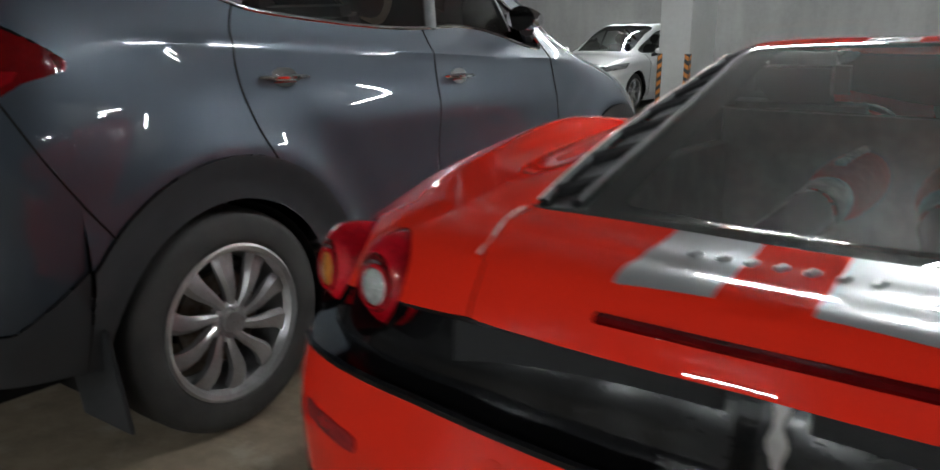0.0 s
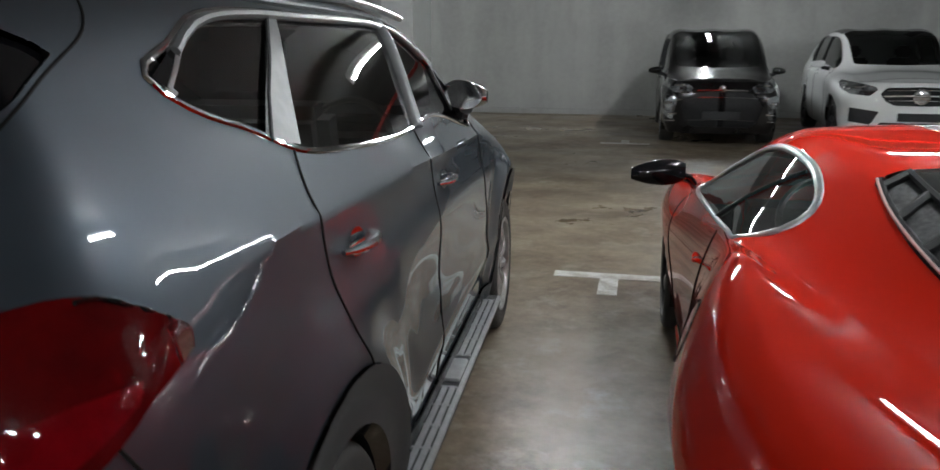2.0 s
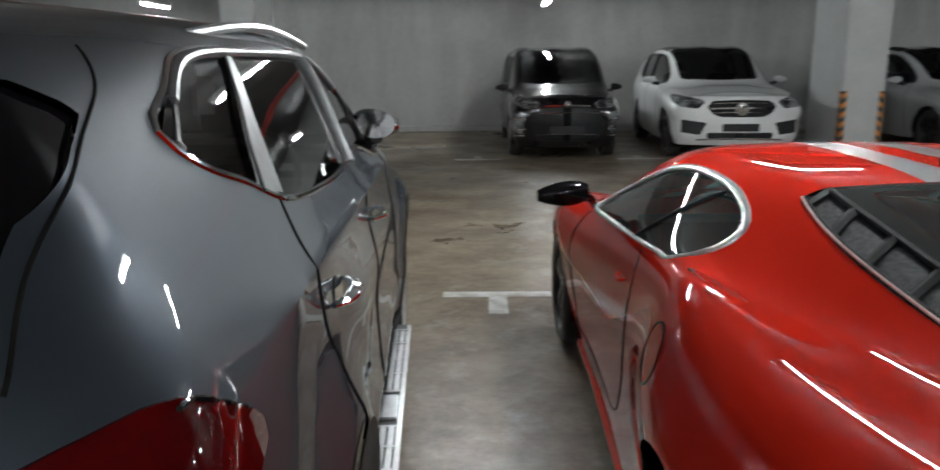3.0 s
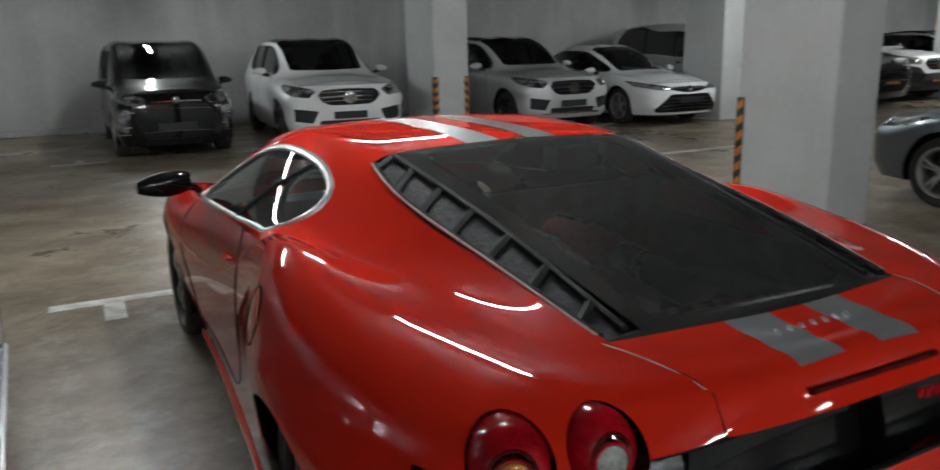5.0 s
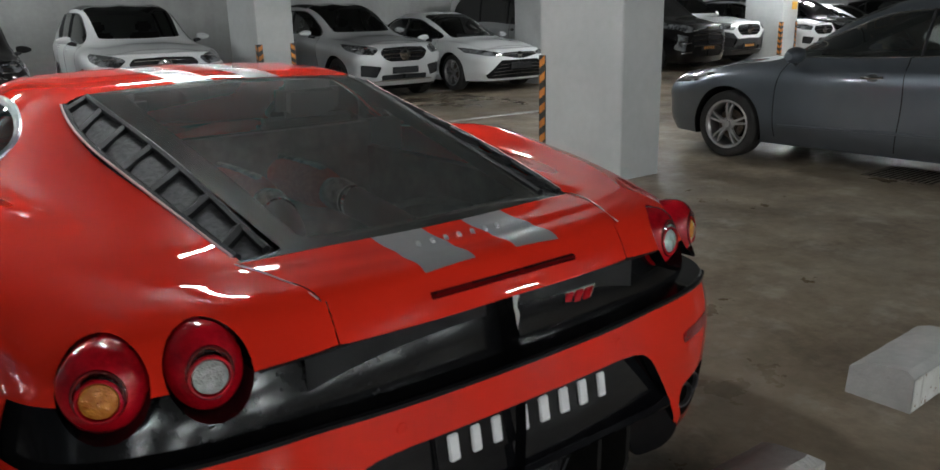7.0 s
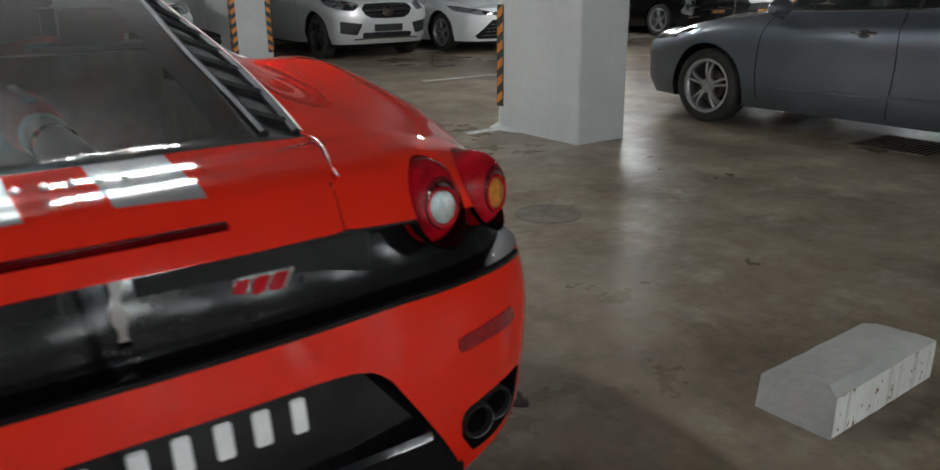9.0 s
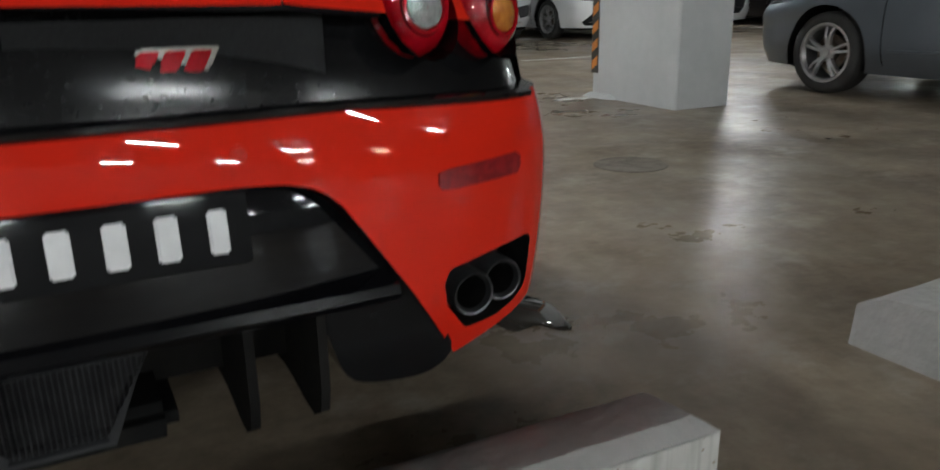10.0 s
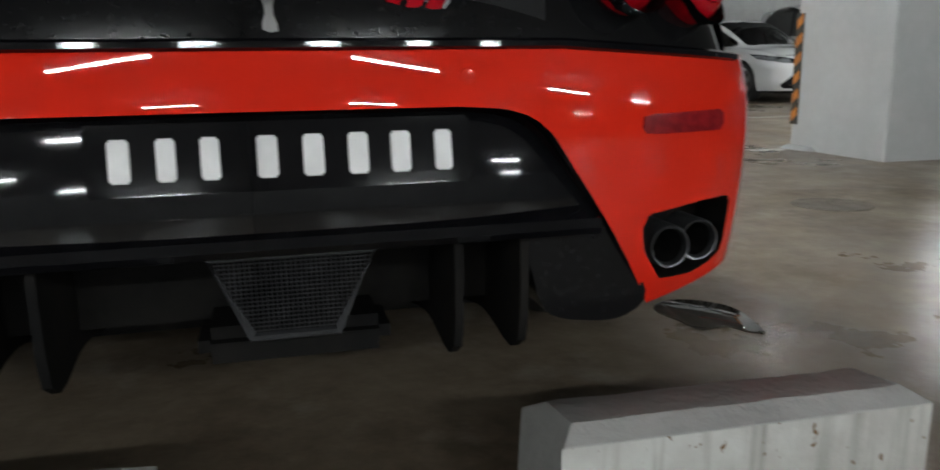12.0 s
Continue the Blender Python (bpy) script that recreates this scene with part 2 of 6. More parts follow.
class Shell:
    """Points (n, 3), a station and a section parameter for each (n, 2), and faces."""

    def __init__(self, pts, uv, faces):
        self.pts, self.uv, self.faces = np.asarray(pts, float).reshape(-1, 3), np.asarray(uv, float).reshape(-1, 2), faces

    @classmethod
    def grid(cls, pts, uv):
        a, b = pts.shape[:2]
        faces = [(i * b + j, (i + 1) * b + j, (i + 1) * b + j + 1, i * b + j + 1) for i in range(a - 1) for j in range(b - 1)]
        return cls(pts.reshape(-1, 3), uv.reshape(-1, 2), faces)

    def __add__(self, other):
        n = len(self.pts)
        return Shell(np.vstack([self.pts, other.pts]), np.vstack([self.uv, other.uv]), self.faces + [tuple(i + n for i in f) for f in other.faces])

    def mirrored(self):
        return Shell(self.pts * (-1, 1, 1), self.uv, [f[::-1] for f in self.faces])

    def keep(self, value):
        """The part where value(pts, uv) is below zero, cut exactly along zero."""
        d = value(self.pts, self.uv)
        pts, uv, faces, cut = list(self.pts), list(self.uv), [], {}
        for f in self.faces:
            df = [d[i] for i in f]
            if max(df) <= 0:
                faces.append(f)
                continue
            if min(df) >= 0:
                continue
            out = []
            for k in range(len(f)):
                i, j = f[k], f[(k + 1) % len(f)]
                if d[i] <= 0:
                    out.append(i)
                if (d[i] < 0 < d[j]) or (d[j] < 0 < d[i]):
                    key = (min(i, j), max(i, j))
                    if key not in cut:
                        t = d[i] / (d[i] - d[j])
                        cut[key] = len(pts)
                        pts.append(self.pts[i] * (1 - t) + self.pts[j] * t)
                        uv.append(self.uv[i] * (1 - t) + self.uv[j] * t)
                    out.append(cut[key])
            if len(out) > 2:
                faces.append(tuple(out))
        used = sorted({i for f in faces for i in f})
        if not used:
            return Shell(np.zeros((0, 3)), np.zeros((0, 2)), [])
        re = {o: n for n, o in enumerate(used)}
        return Shell(np.array([pts[i] for i in used]), np.array([uv[i] for i in used]), [tuple(re[i] for i in f) for f in faces])

    def split(self, value):
        return self.keep(value), self.keep(lambda p, q: -value(p, q))

    def moved(self, shift):
        return Shell(self.pts + np.asarray(shift), self.uv, self.faces)

    def puffed(self, d):
        """Moved along the outward normals by d; outward is away from the long axis at 0.5 m height."""
        nrm = np.zeros_like(self.pts)
        for f in self.faces:
            a, b, c = self.pts[f[0]], self.pts[f[1]], self.pts[f[2]]
            n = np.cross(b - a, c - a)
            if np.dot(n, (a + b + c) / 3 - np.array([0, np.clip(((a + b + c) / 3)[1], 0.6, 3.2), 0.55])) < 0:
                n = -n
            for i in f:
                nrm[i] += n
        nrm /= np.maximum(np.linalg.norm(nrm, axis=1)[:, None], 1e-12)
        return Shell(self.pts + nrm * d, self.uv, self.faces)

    def rim(self, depth):
        """A wall from the open edges inwards, along depth (a vector)."""
        count = {}
        for f in self.faces:
            for k in range(len(f)):
                e = (f[k], f[(k + 1) % len(f)])
                count[tuple(sorted(e))] = count.get(tuple(sorted(e)), 0) + 1
        pts, faces = [], []
        for (i, j), n in count.items():
            if n == 1:
                b = len(pts)
                pts += [self.pts[i], self.pts[j], self.pts[j] + depth, self.pts[i] + depth]
                faces.append((b, b + 1, b + 2, b + 3))
        return Shell(np.array(pts), np.zeros((len(pts), 2)), faces)

    def project(self, axis, places, outermost=1):
        """Points of the surface above 2D places, along an axis: the outermost on the side given."""
        k = "xyz".index(axis)
        o = [i for i in range(3) if i != k]
        tri = np.array([(f[0], f[n], f[n + 1]) for f in self.faces for n in range(1, len(f) - 1)])
        a, b, c = (self.pts[tri[:, n]] for n in range(3))
        a2, b2, c2 = a[:, o], b[:, o], c[:, o]
        det = (b2[:, 0] - a2[:, 0]) * (c2[:, 1] - a2[:, 1]) - (c2[:, 0] - a2[:, 0]) * (b2[:, 1] - a2[:, 1])
        det = np.where(np.abs(det) < 1e-12, 1e-12, det)
        res = []
        for q in places:
            q = np.asarray(q, float)
            u = ((q[0] - a2[:, 0]) * (c2[:, 1] - a2[:, 1]) - (c2[:, 0] - a2[:, 0]) * (q[1] - a2[:, 1])) / det
            w = ((b2[:, 0] - a2[:, 0]) * (q[1] - a2[:, 1]) - (q[0] - a2[:, 0]) * (b2[:, 1] - a2[:, 1])) / det
            ok = (u >= -1e-6) & (w >= -1e-6) & (u + w <= 1 + 1e-6)
            h = a[:, k] + u * (b[:, k] - a[:, k]) + w * (c[:, k] - a[:, k])
            if not ok.any():
                near = np.argmin(((self.pts[:, o] - q) ** 2).sum(1) - 1e-3 * outermost * self.pts[:, k])
                val = self.pts[near, k]
            else:
                val = (h[ok] * outermost).max() * outermost
            p = np.zeros(3)
            p[o], p[k] = q, val
            res.append(p)
        return np.array(res)


def inside(poly, axes, r=0.0):
    """A signed distance (negative inside) to a polygon in two of the three coordinates, its corners rounded by r."""
    poly = np.asarray(poly, float)
    o = ["xyz".index(c) for c in axes]

    def value(p, uv):
        q = p[:, o]
        best, sign = np.full(len(q), 1e9), np.ones(len(q))
        for i in range(len(poly)):
            a, b = poly[i], poly[(i + 1) % len(poly)]
            e, w = b - a, q - a
            t = np.clip((w @ e) / max(e @ e, 1e-12), 0, 1)
            best = np.minimum(best, np.linalg.norm(w - t[:, None] * e, axis=1))
            c1, c2 = q[:, 1] >= a[1], q[:, 1] < b[1]
            c3 = e[0] * w[:, 1] > e[1] * w[:, 0]
            flip = (c1 & c2 & c3) | (~c1 & ~c2 & ~c3)
            sign = np.where(flip, -sign, sign)
        return sign * best - r
    return value


def smooth_loop(pts, n=60, closed=True):
    """A dense smooth curve through a few points."""
    p = np.asarray(pts, float)
    if closed:
        p = np.vstack([p[-3:], p, p[:3]])
    d = np.concatenate([[0], np.cumsum(np.linalg.norm(np.diff(p, axis=0), axis=1))])
    lo, hi = (d[3], d[-3]) if closed else (d[0], d[-1])
    return cubic(d, p, np.linspace(lo, hi, n, endpoint=not closed))


def tube(path, r, n=8, closed=False, flat=1.0):
    """A round or flattened bar along a path."""
    p = np.asarray(path, float)
    m = len(p)
    tan = np.roll(p, -1, 0) - np.roll(p, 1, 0)
    if not closed:
        tan[0], tan[-1] = p[1] - p[0], p[-1] - p[-2]
    tan /= np.maximum(np.linalg.norm(tan, axis=1)[:, None], 1e-9)
    up = np.array([0.0, 0.0, 1.0]) if abs(tan[0][2]) < 0.9 else np.array([0.0, 1.0, 0.0])
    s = up - tan[0] * (up @ tan[0])
    s /= np.linalg.norm(s)
    rings = []
    rr = np.broadcast_to(np.asarray(r, float), (m,))
    for i in range(m):
        s = s - tan[i] * (s @ tan[i])
        s /= max(np.linalg.norm(s), 1e-9)
        b = np.cross(tan[i], s)
        rings.append([p[i] + rr[i] * (math.cos(a) * s * flat + math.sin(a) * b) for a in np.linspace(0, 2 * math.pi, n, endpoint=False)])
    v = np.array(rings).reshape(-1, 3)
    faces = []
    for i in range(m if closed else m - 1):
        for j in range(n):
            i2, j2 = (i + 1) % m, (j + 1) % n
            faces.append((i * n + j, i * n + j2, i2 * n + j2, i2 * n + j))
    if not closed:
        faces += [tuple(range(n)), tuple(range((m - 1) * n, m * n))[::-1]]
    return Shell(v, np.zeros((len(v), 2)), faces)


def box(x0, x1, y0, y1, z0, z1):
    v = [(x, y, z) for x in (x0, x1) for y in (y0, y1) for z in (z0, z1)]
    return Shell(np.array(v), np.zeros((8, 2)), [(0, 1, 3, 2), (4, 6, 7, 5), (0, 4, 5, 1), (2, 3, 7, 6), (0, 2, 6, 4), (1, 5, 7, 3)])


def lathe(profile, centre, axis, n=40, cap=True):
    """A turned solid: profile of (radius, height) about an axis."""
    ax = np.asarray(axis, float) / np.linalg.norm(axis)
    u = np.cross(ax, (0, 0, 1.0) if abs(ax[2]) < 0.9 else (1.0, 0, 0))
    u /= np.linalg.norm(u)
    w = np.cross(ax, u)
    pts = [np.asarray(centre) + ax * h + r * (math.cos(a) * u + math.sin(a) * w) for r, h in profile for a in np.linspace(0, 2 * math.pi, n, endpoint=False)]
    faces = [(i * n + j, i * n + (j + 1) % n, (i + 1) * n + (j + 1) % n, (i + 1) * n + j) for i in range(len(profile) - 1) for j in range(n)]
    if cap:
        faces += [tuple(range(n))[::-1], tuple(range((len(profile) - 1) * n, len(profile) * n))]
    return Shell(np.array(pts), np.zeros((len(pts), 2)), faces)


def turned(shell, m):
    """The shell under a 4 x 4 matrix."""
    a = np.array(m)
    return Shell(shell.pts @ a[:3, :3].T + a[:3, 3], shell.uv, shell.faces)


def mesh_of(name, shell, mat, sharp=32, bevel=0.0):
    bm = bmesh.new()
    vs = [bm.verts.new(p) for p in shell.pts]
    for f in shell.faces:
        if len(set(f)) > 2:
            try:
                bm.faces.new([vs[i] for i in f])
            except ValueError:
                pass
    bmesh.ops.remove_doubles(bm, verts=bm.verts, dist=2e-4)
    bmesh.ops.dissolve_degenerate(bm, edges=bm.edges, dist=1e-5)
    if bevel:
        edges = [e for e in bm.edges if len(e.link_faces) == 2 and e.calc_face_angle(0) > 0.6]
        bmesh.ops.bevel(bm, geom=edges, offset=bevel, segments=2, affect="EDGES")
    bmesh.ops.recalc_face_normals(bm, faces=bm.faces)
    me = bpy.data.meshes.new(name)
    bm.to_mesh(me)
    bm.free()
    me.materials.append(mat)
    me.shade_smooth()
    me.set_sharp_from_angle(angle=radians(sharp))
    return me


def part(name, shell, mat, parent, label="", sharp=32, bevel=0.0):
    """One mesh object under a thing or a part."""
    ob = new(name, mesh_of(name, shell, mat, sharp, bevel))
    ob.parent = parent
    return tagged(ob, label)


def thing(name, label, category, m=None, group=""):
    """An Empty at a thing's base, for its parts."""
    ob = new(name)
    ob.empty_display_size = 0.2
    if m is not None:
        ob.matrix_basis = m
    return tagged(ob, label, category, group)


def solid(name, shell, mat, label, category="", kind="", group="", bevel=0.0, sharp=32):
    """A thing or a piece of the setting that is one mesh."""
    return tagged(new(name, mesh_of(name, shell, mat, sharp, bevel)), label, category, group, kind)


# ---- car bodies ----
def loft(lines, keys, stations, nv, ends, even=0.0):
    """A half body (x >= 0). lines: for each key station the (x, z) of every section point, sill to roof centre.
    ends: (bulge of the tail, bulge of the nose) for each section point, with the lift and the power of the plan curve."""
    tab = np.array(lines, float)                      # (keys, points, 2)
    npt = tab.shape[1]
    at = np.array([cubic(keys, tab[:, k], stations) for k in range(npt)])   # (points, stations, 2)
    chord = np.concatenate([[0], np.cumsum(np.linalg.norm(np.diff(tab.mean(0), axis=0), axis=1))])
    chord /= chord[-1]
    vv = np.unique(np.concatenate([np.linspace(0, 1, nv), chord]))
    sec = np.array([cubic(chord, at[:, i], vv) for i in range(len(stations))])  # (stations, nv, 2)
    st = np.asarray(stations, float)
    if even:
        # ease out ripples along the body, holding both ends
        m = len(st) - 1
        ext = np.concatenate([2 * st[0] - st[m:0:-1], st, 2 * st[m] - st[m - 1::-1]])
        big = np.concatenate([2 * sec[0] - sec[m:0:-1], sec, 2 * sec[m] - sec[m - 1::-1]])
        w = np.exp(-0.5 * ((st[:, None] - ext[None, :]) / even) ** 2) * np.gradient(ext)[None, :]
        sec = np.einsum("ij,jkl->ikl", w / w.sum(1)[:, None], big)
    sec[:, -1, 0] = 0
    pts = np.stack([sec[..., 0], np.broadcast_to(np.asarray(stations)[:, None], sec.shape[:2]), sec[..., 1]], -1)
    uv = np.stack([pts[..., 1], np.broadcast_to(vv, sec.shape[:2])], -1)
    side = Shell.grid(pts, uv)
    caps = []
    for end, (bulge, lift, power) in zip((0, -1), ends):
        d = hermite(chord, bulge, vv)[:, 0]
        dz = hermite(chord, lift, vv)[:, 0]
        pw = hermite(chord, power, vv)[:, 0] if np.ndim(power) else np.full(len(vv), float(power))
        a = np.linspace(0, math.pi / 2, 44)[:, None]
        cx, sy = np.cos(a) ** (2 / pw), np.sin(a) ** (2 / pw)
        cx[-1] = 0
        p = np.zeros((44, len(vv), 3))
        k = (0, 1) if end == 0 else (-2, -1)
        slope = (sec[k[1]] - sec[k[0]]) / (st[k[1]] - st[k[0]])
        run = (1 if end else -1) * sy * (1 - sy) ** 2 * d
        p[..., 0] = cx * (sec[end, :, 0] + slope[:, 0] * run)
        p[..., 1] = stations[end] + (1 if end else -1) * sy * d
        p[..., 2] = sec[end, :, 1] + sy ** 2 * dz + slope[:, 1] * run
        caps.append(Shell.grid(p, np.stack([p[..., 1], np.broadcast_to(vv, p.shape[:2])], -1)))
    return side, caps[0], caps[1], chord


def both(shell):
    return shell + shell.mirrored()


def wheel(parent, x, y, r, width, rim_r, style, facing, rim_mat=None, label="", n_spokes=10):
    """A wheel whose outer face looks along facing * x: hub with brake disc, tyre and rim."""
    rim_mat = rim_mat or ALLOY
    f = facing
    c = np.array([x, y, r])
    hub = part("wheel", lathe([(0.03, -0.10), (rim_r * 0.62, -0.10), (rim_r * 0.62, -0.085), (0.075, -0.085), (0.07, -0.05), (0.02, -0.045)], c, (f, 0, 0), 28), BRAKE, parent, label)
    w = width
    prof = [(rim_r - 0.012, -w), (rim_r + 0.01, -w - 0.004), (r * 0.90, -w - 0.004), (r * 0.985, -w + 0.02), (r, -w + 0.05), (r, -0.05), (r * 0.985, -0.018), (r * 0.955, -0.006), (r * 0.90, 0.003), (rim_r + 0.028, 0.004), (rim_r + 0.016, 0.0), (rim_r + 0.004, -0.008), (rim_r - 0.012, -0.014)]
    tyre = lathe(prof, c, (f, 0, 0), 64, False)
    grooves = [lathe([(r + 0.001, h), (r + 0.0012, h + 0.008), (r - 0.004, h + 0.009)], c, (f, 0, 0), 40, False) for h in (-w * 0.7, -w * 0.45)]
    for g in grooves:
        tyre = tyre + g
    part("tyre", tyre, RUBBER, hub)
    rim = lathe([(rim_r - 0.014, -w + 0.01), (rim_r - 0.030, -w * 0.5), (rim_r - 0.022, -0.03), (rim_r - 0.008, -0.010), (rim_r + 0.006, -0.004), (rim_r + 0.010, 0.0), (rim_r + 0.002, 0.004), (rim_r - 0.012, -0.002), (rim_r - 0.020, -0.018)], c, (f, 0, 0), 56, False)
    rim = rim + lathe([(0.066, -0.06), (0.066, -0.032), (0.050, -0.022), (0.034, -0.024), (0.032, -0.014), (0.001, -0.012)], c, (f, 0, 0), 24, False)
    for k in range(n_spokes):
        a = 2 * math.pi * (k + 0.3) / n_spokes
        pairs = ((0.0, 0.0),)
        if style == "twin":
            pairs = ((-0.13, -0.16), (0.13, 0.16))
        for a0, a1 in pairs:
            bend = 0.22 if style == "swirl" else 0.0
            rows = []
            for t in np.linspace(0, 1, 6):
                rad = 0.052 + (rim_r - 0.018 - 0.052) * t
                ang = a + a0 + (a1 - a0) * t + bend * math.sin(math.pi * t * 0.7)
                half = {"swirl": 0.013 + 0.024 * t ** 1.3, "twin": 0.014 - 0.003 * t, "five": 0.034 - 0.012 * t}[style]
                hgt = -0.030 + 0.018 * math.sin(math.pi * t)
                dirv, tang = np.array([0, math.cos(ang), math.sin(ang)]), np.array([0, -math.sin(ang), math.cos(ang)])
                fx = np.array([f, 0, 0])
                skew = 0.014 * t if style == "swirl" else 0.0
                rows.append([c + dirv * rad + tang * half + fx * (hgt - skew), c + dirv * rad + tang * half * 0.5 + fx * (hgt + 0.006), c + dirv * rad - tang * half * 0.5 + fx * (hgt + 0.006), c + dirv * rad - tang * half + fx * hgt, c + dirv * rad - tang * half * 0.8 + fx * (hgt - 0.03), c + dirv * rad + tang * half * 0.8 + fx * (hgt - 0.03)])
            v = np.array(rows)
            faces = [(i * 6 + j, i * 6 + (j + 1) % 6, (i + 1) * 6 + (j + 1) % 6, (i + 1) * 6 + j) for i in range(5) for j in range(6)]
            rim = rim + Shell(v.reshape(-1, 3), np.zeros((36, 2)), faces)
    for k in range(5):
        a = 2 * math.pi * k / 5
        rim = rim + lathe([(0.009, -0.03), (0.009, -0.018), (0.004, -0.016)], c + np.array([0, 0.043 * math.cos(a), 0.043 * math.sin(a)]), (f, 0, 0), 8)
    part("rim", rim, rim_mat, hub, "silver alloy rim" if rim_mat is ALLOY else "dark alloy rim", 25)
    return hub


def arch_liner(parent, x, y, r, inner, sx):
    """The dark tub behind a wheel; its near-black colour carries the well's shade."""
    a = np.linspace(-0.35, math.pi + 0.35, 24)
    pts = np.array([[(xx, y + r * math.cos(k), 0.33 + r * math.sin(k)) for k in a] for xx in (sx * x, sx * inner)])
    s = Shell.grid(pts, np.zeros((2, 24, 2)))
    disc = Shell(pts[1], np.zeros((24, 2)), [tuple(range(24))])
    part("wheel_arch_liner", s + disc, DARK_VOID, parent)


# ---- the garage ----
def concrete_floor():
    m = material("floor_concrete", (0.128, 0.095, 0.064), 0.34, 0.0, 0.0, (0.345, 0.284, 0.208), 1.15, 0.50, 13.0, 0.12, 35.0, 0.0, 11.0)
    nt = m.node_tree
    p = nt.nodes["Principled BSDF"]
    co = nt.nodes.new("ShaderNodeTexCoord")
    base = next(l.from_socket for l in nt.links if l.to_socket == p.inputs["Base Color"])
    for n in [n for n in nt.nodes if n.type == "TEX_NOISE"]:
        n.inputs["Roughness"].default_value = 0.63
    # darker damp stains and pale scuffs
    damp, scuff, wear = (nt.nodes.new("ShaderNodeTexNoise") for _ in range(3))
    for n, s, d in ((damp, 1.1, 12.0), (scuff, 3.4, 13.0), (wear, 0.35, 8.0)):
        n.inputs["Scale"].default_value, n.inputs["Detail"].default_value = s, d
        n.inputs["Roughness"].default_value = 0.68
        nt.links.new(co.outputs["Object"], n.inputs["Vector"])
    r1, r2, r3 = (nt.nodes.new("ShaderNodeValToRGB") for _ in range(3))
    for r, a, b in ((r1, 0.40, 0.70), (r2, 0.54, 0.72), (r3, 0.36, 0.62)):
        r.color_ramp.elements[0].position, r.color_ramp.elements[1].position = a, b
    nt.links.new(damp.outputs["Fac"], r1.inputs[0])
    nt.links.new(scuff.outputs["Fac"], r2.inputs[0])
    nt.links.new(wear.outputs["Fac"], r3.inputs[0])
    m1, m2 = (nt.nodes.new("ShaderNodeMixRGB") for _ in range(2))
    m1.inputs[2].default_value = (0.085, 0.064, 0.044, 1)
    m2.inputs[2].default_value = (0.46, 0.43, 0.37, 1)
    s1, s2 = (nt.nodes.new("ShaderNodeMath") for _ in range(2))
    s1.operation = s2.operation = "MULTIPLY"
    s1.inputs[1].default_value, s2.inputs[1].default_value = 0.66, 0.50
    nt.links.new(r1.outputs[0], s1.inputs[0])
    nt.links.new(r2.outputs[0], s2.inputs[0])
    nt.links.new(s1.outputs[0], m1.inputs[0])
    nt.links.new(base, m1.inputs[1])
    nt.links.new(s2.outputs[0], m2.inputs[0])
    nt.links.new(m1.outputs[0], m2.inputs[1])
    nt.links.new(m2.outputs[0], p.inputs["Base Color"])
    mr = nt.nodes.new("ShaderNodeMapRange")
    mr.inputs["To Min"].default_value, mr.inputs["To Max"].default_value = 0.23, 0.55
    p.inputs["Specular IOR Level"].default_value = 0.4
    nt.links.new(r3.outputs[0], mr.inputs["Value"])
    nt.links.new(mr.outputs[0], p.inputs["Roughness"])
    return m


def wall_concrete():
    m = material("wall_concrete", (0.27, 0.27, 0.262), 0.8, 0.0, 0.0, (0.355, 0.355, 0.344), 0.8, 0.7, 12.0, 0.25, 30.0, 0.0, 8.0)
    nt = m.node_tree
    p = nt.nodes["Principled BSDF"]
    base = next(l.from_socket for l in nt.links if l.to_socket == p.inputs["Base Color"])
    co = nt.nodes.new("ShaderNodeTexCoord")
    mp = nt.nodes.new("ShaderNodeMapping")
    mp.inputs["Scale"].default_value = (1.3, 1.3, 0.22)
    n = nt.nodes.new("ShaderNodeTexNoise")
    n.inputs["Scale"].default_value, n.inputs["Detail"].default_value = 1.6, 6.0
    r = nt.nodes.new("ShaderNodeValToRGB")
    r.color_ramp.elements[0].position, r.color_ramp.elements[1].position = 0.45, 0.66
    r.color_ramp.elements[0].color, r.color_ramp.elements[1].color = (0, 0, 0, 1), (0.35, 0.35, 0.35, 1)
    mx = nt.nodes.new("ShaderNodeMixRGB")
    mx.inputs[2].default_value = (0.46, 0.46, 0.448, 1)
    nt.links.new(co.outputs["Object"], mp.inputs[0])
    nt.links.new(mp.outputs[0], n.inputs["Vector"])
    nt.links.new(n.outputs["Fac"], r.inputs[0])
    nt.links.new(r.outputs[0], mx.inputs[0])
    nt.links.new(base, mx.inputs[1])
    nt.links.new(mx.outputs[0], p.inputs["Base Color"])
    return m


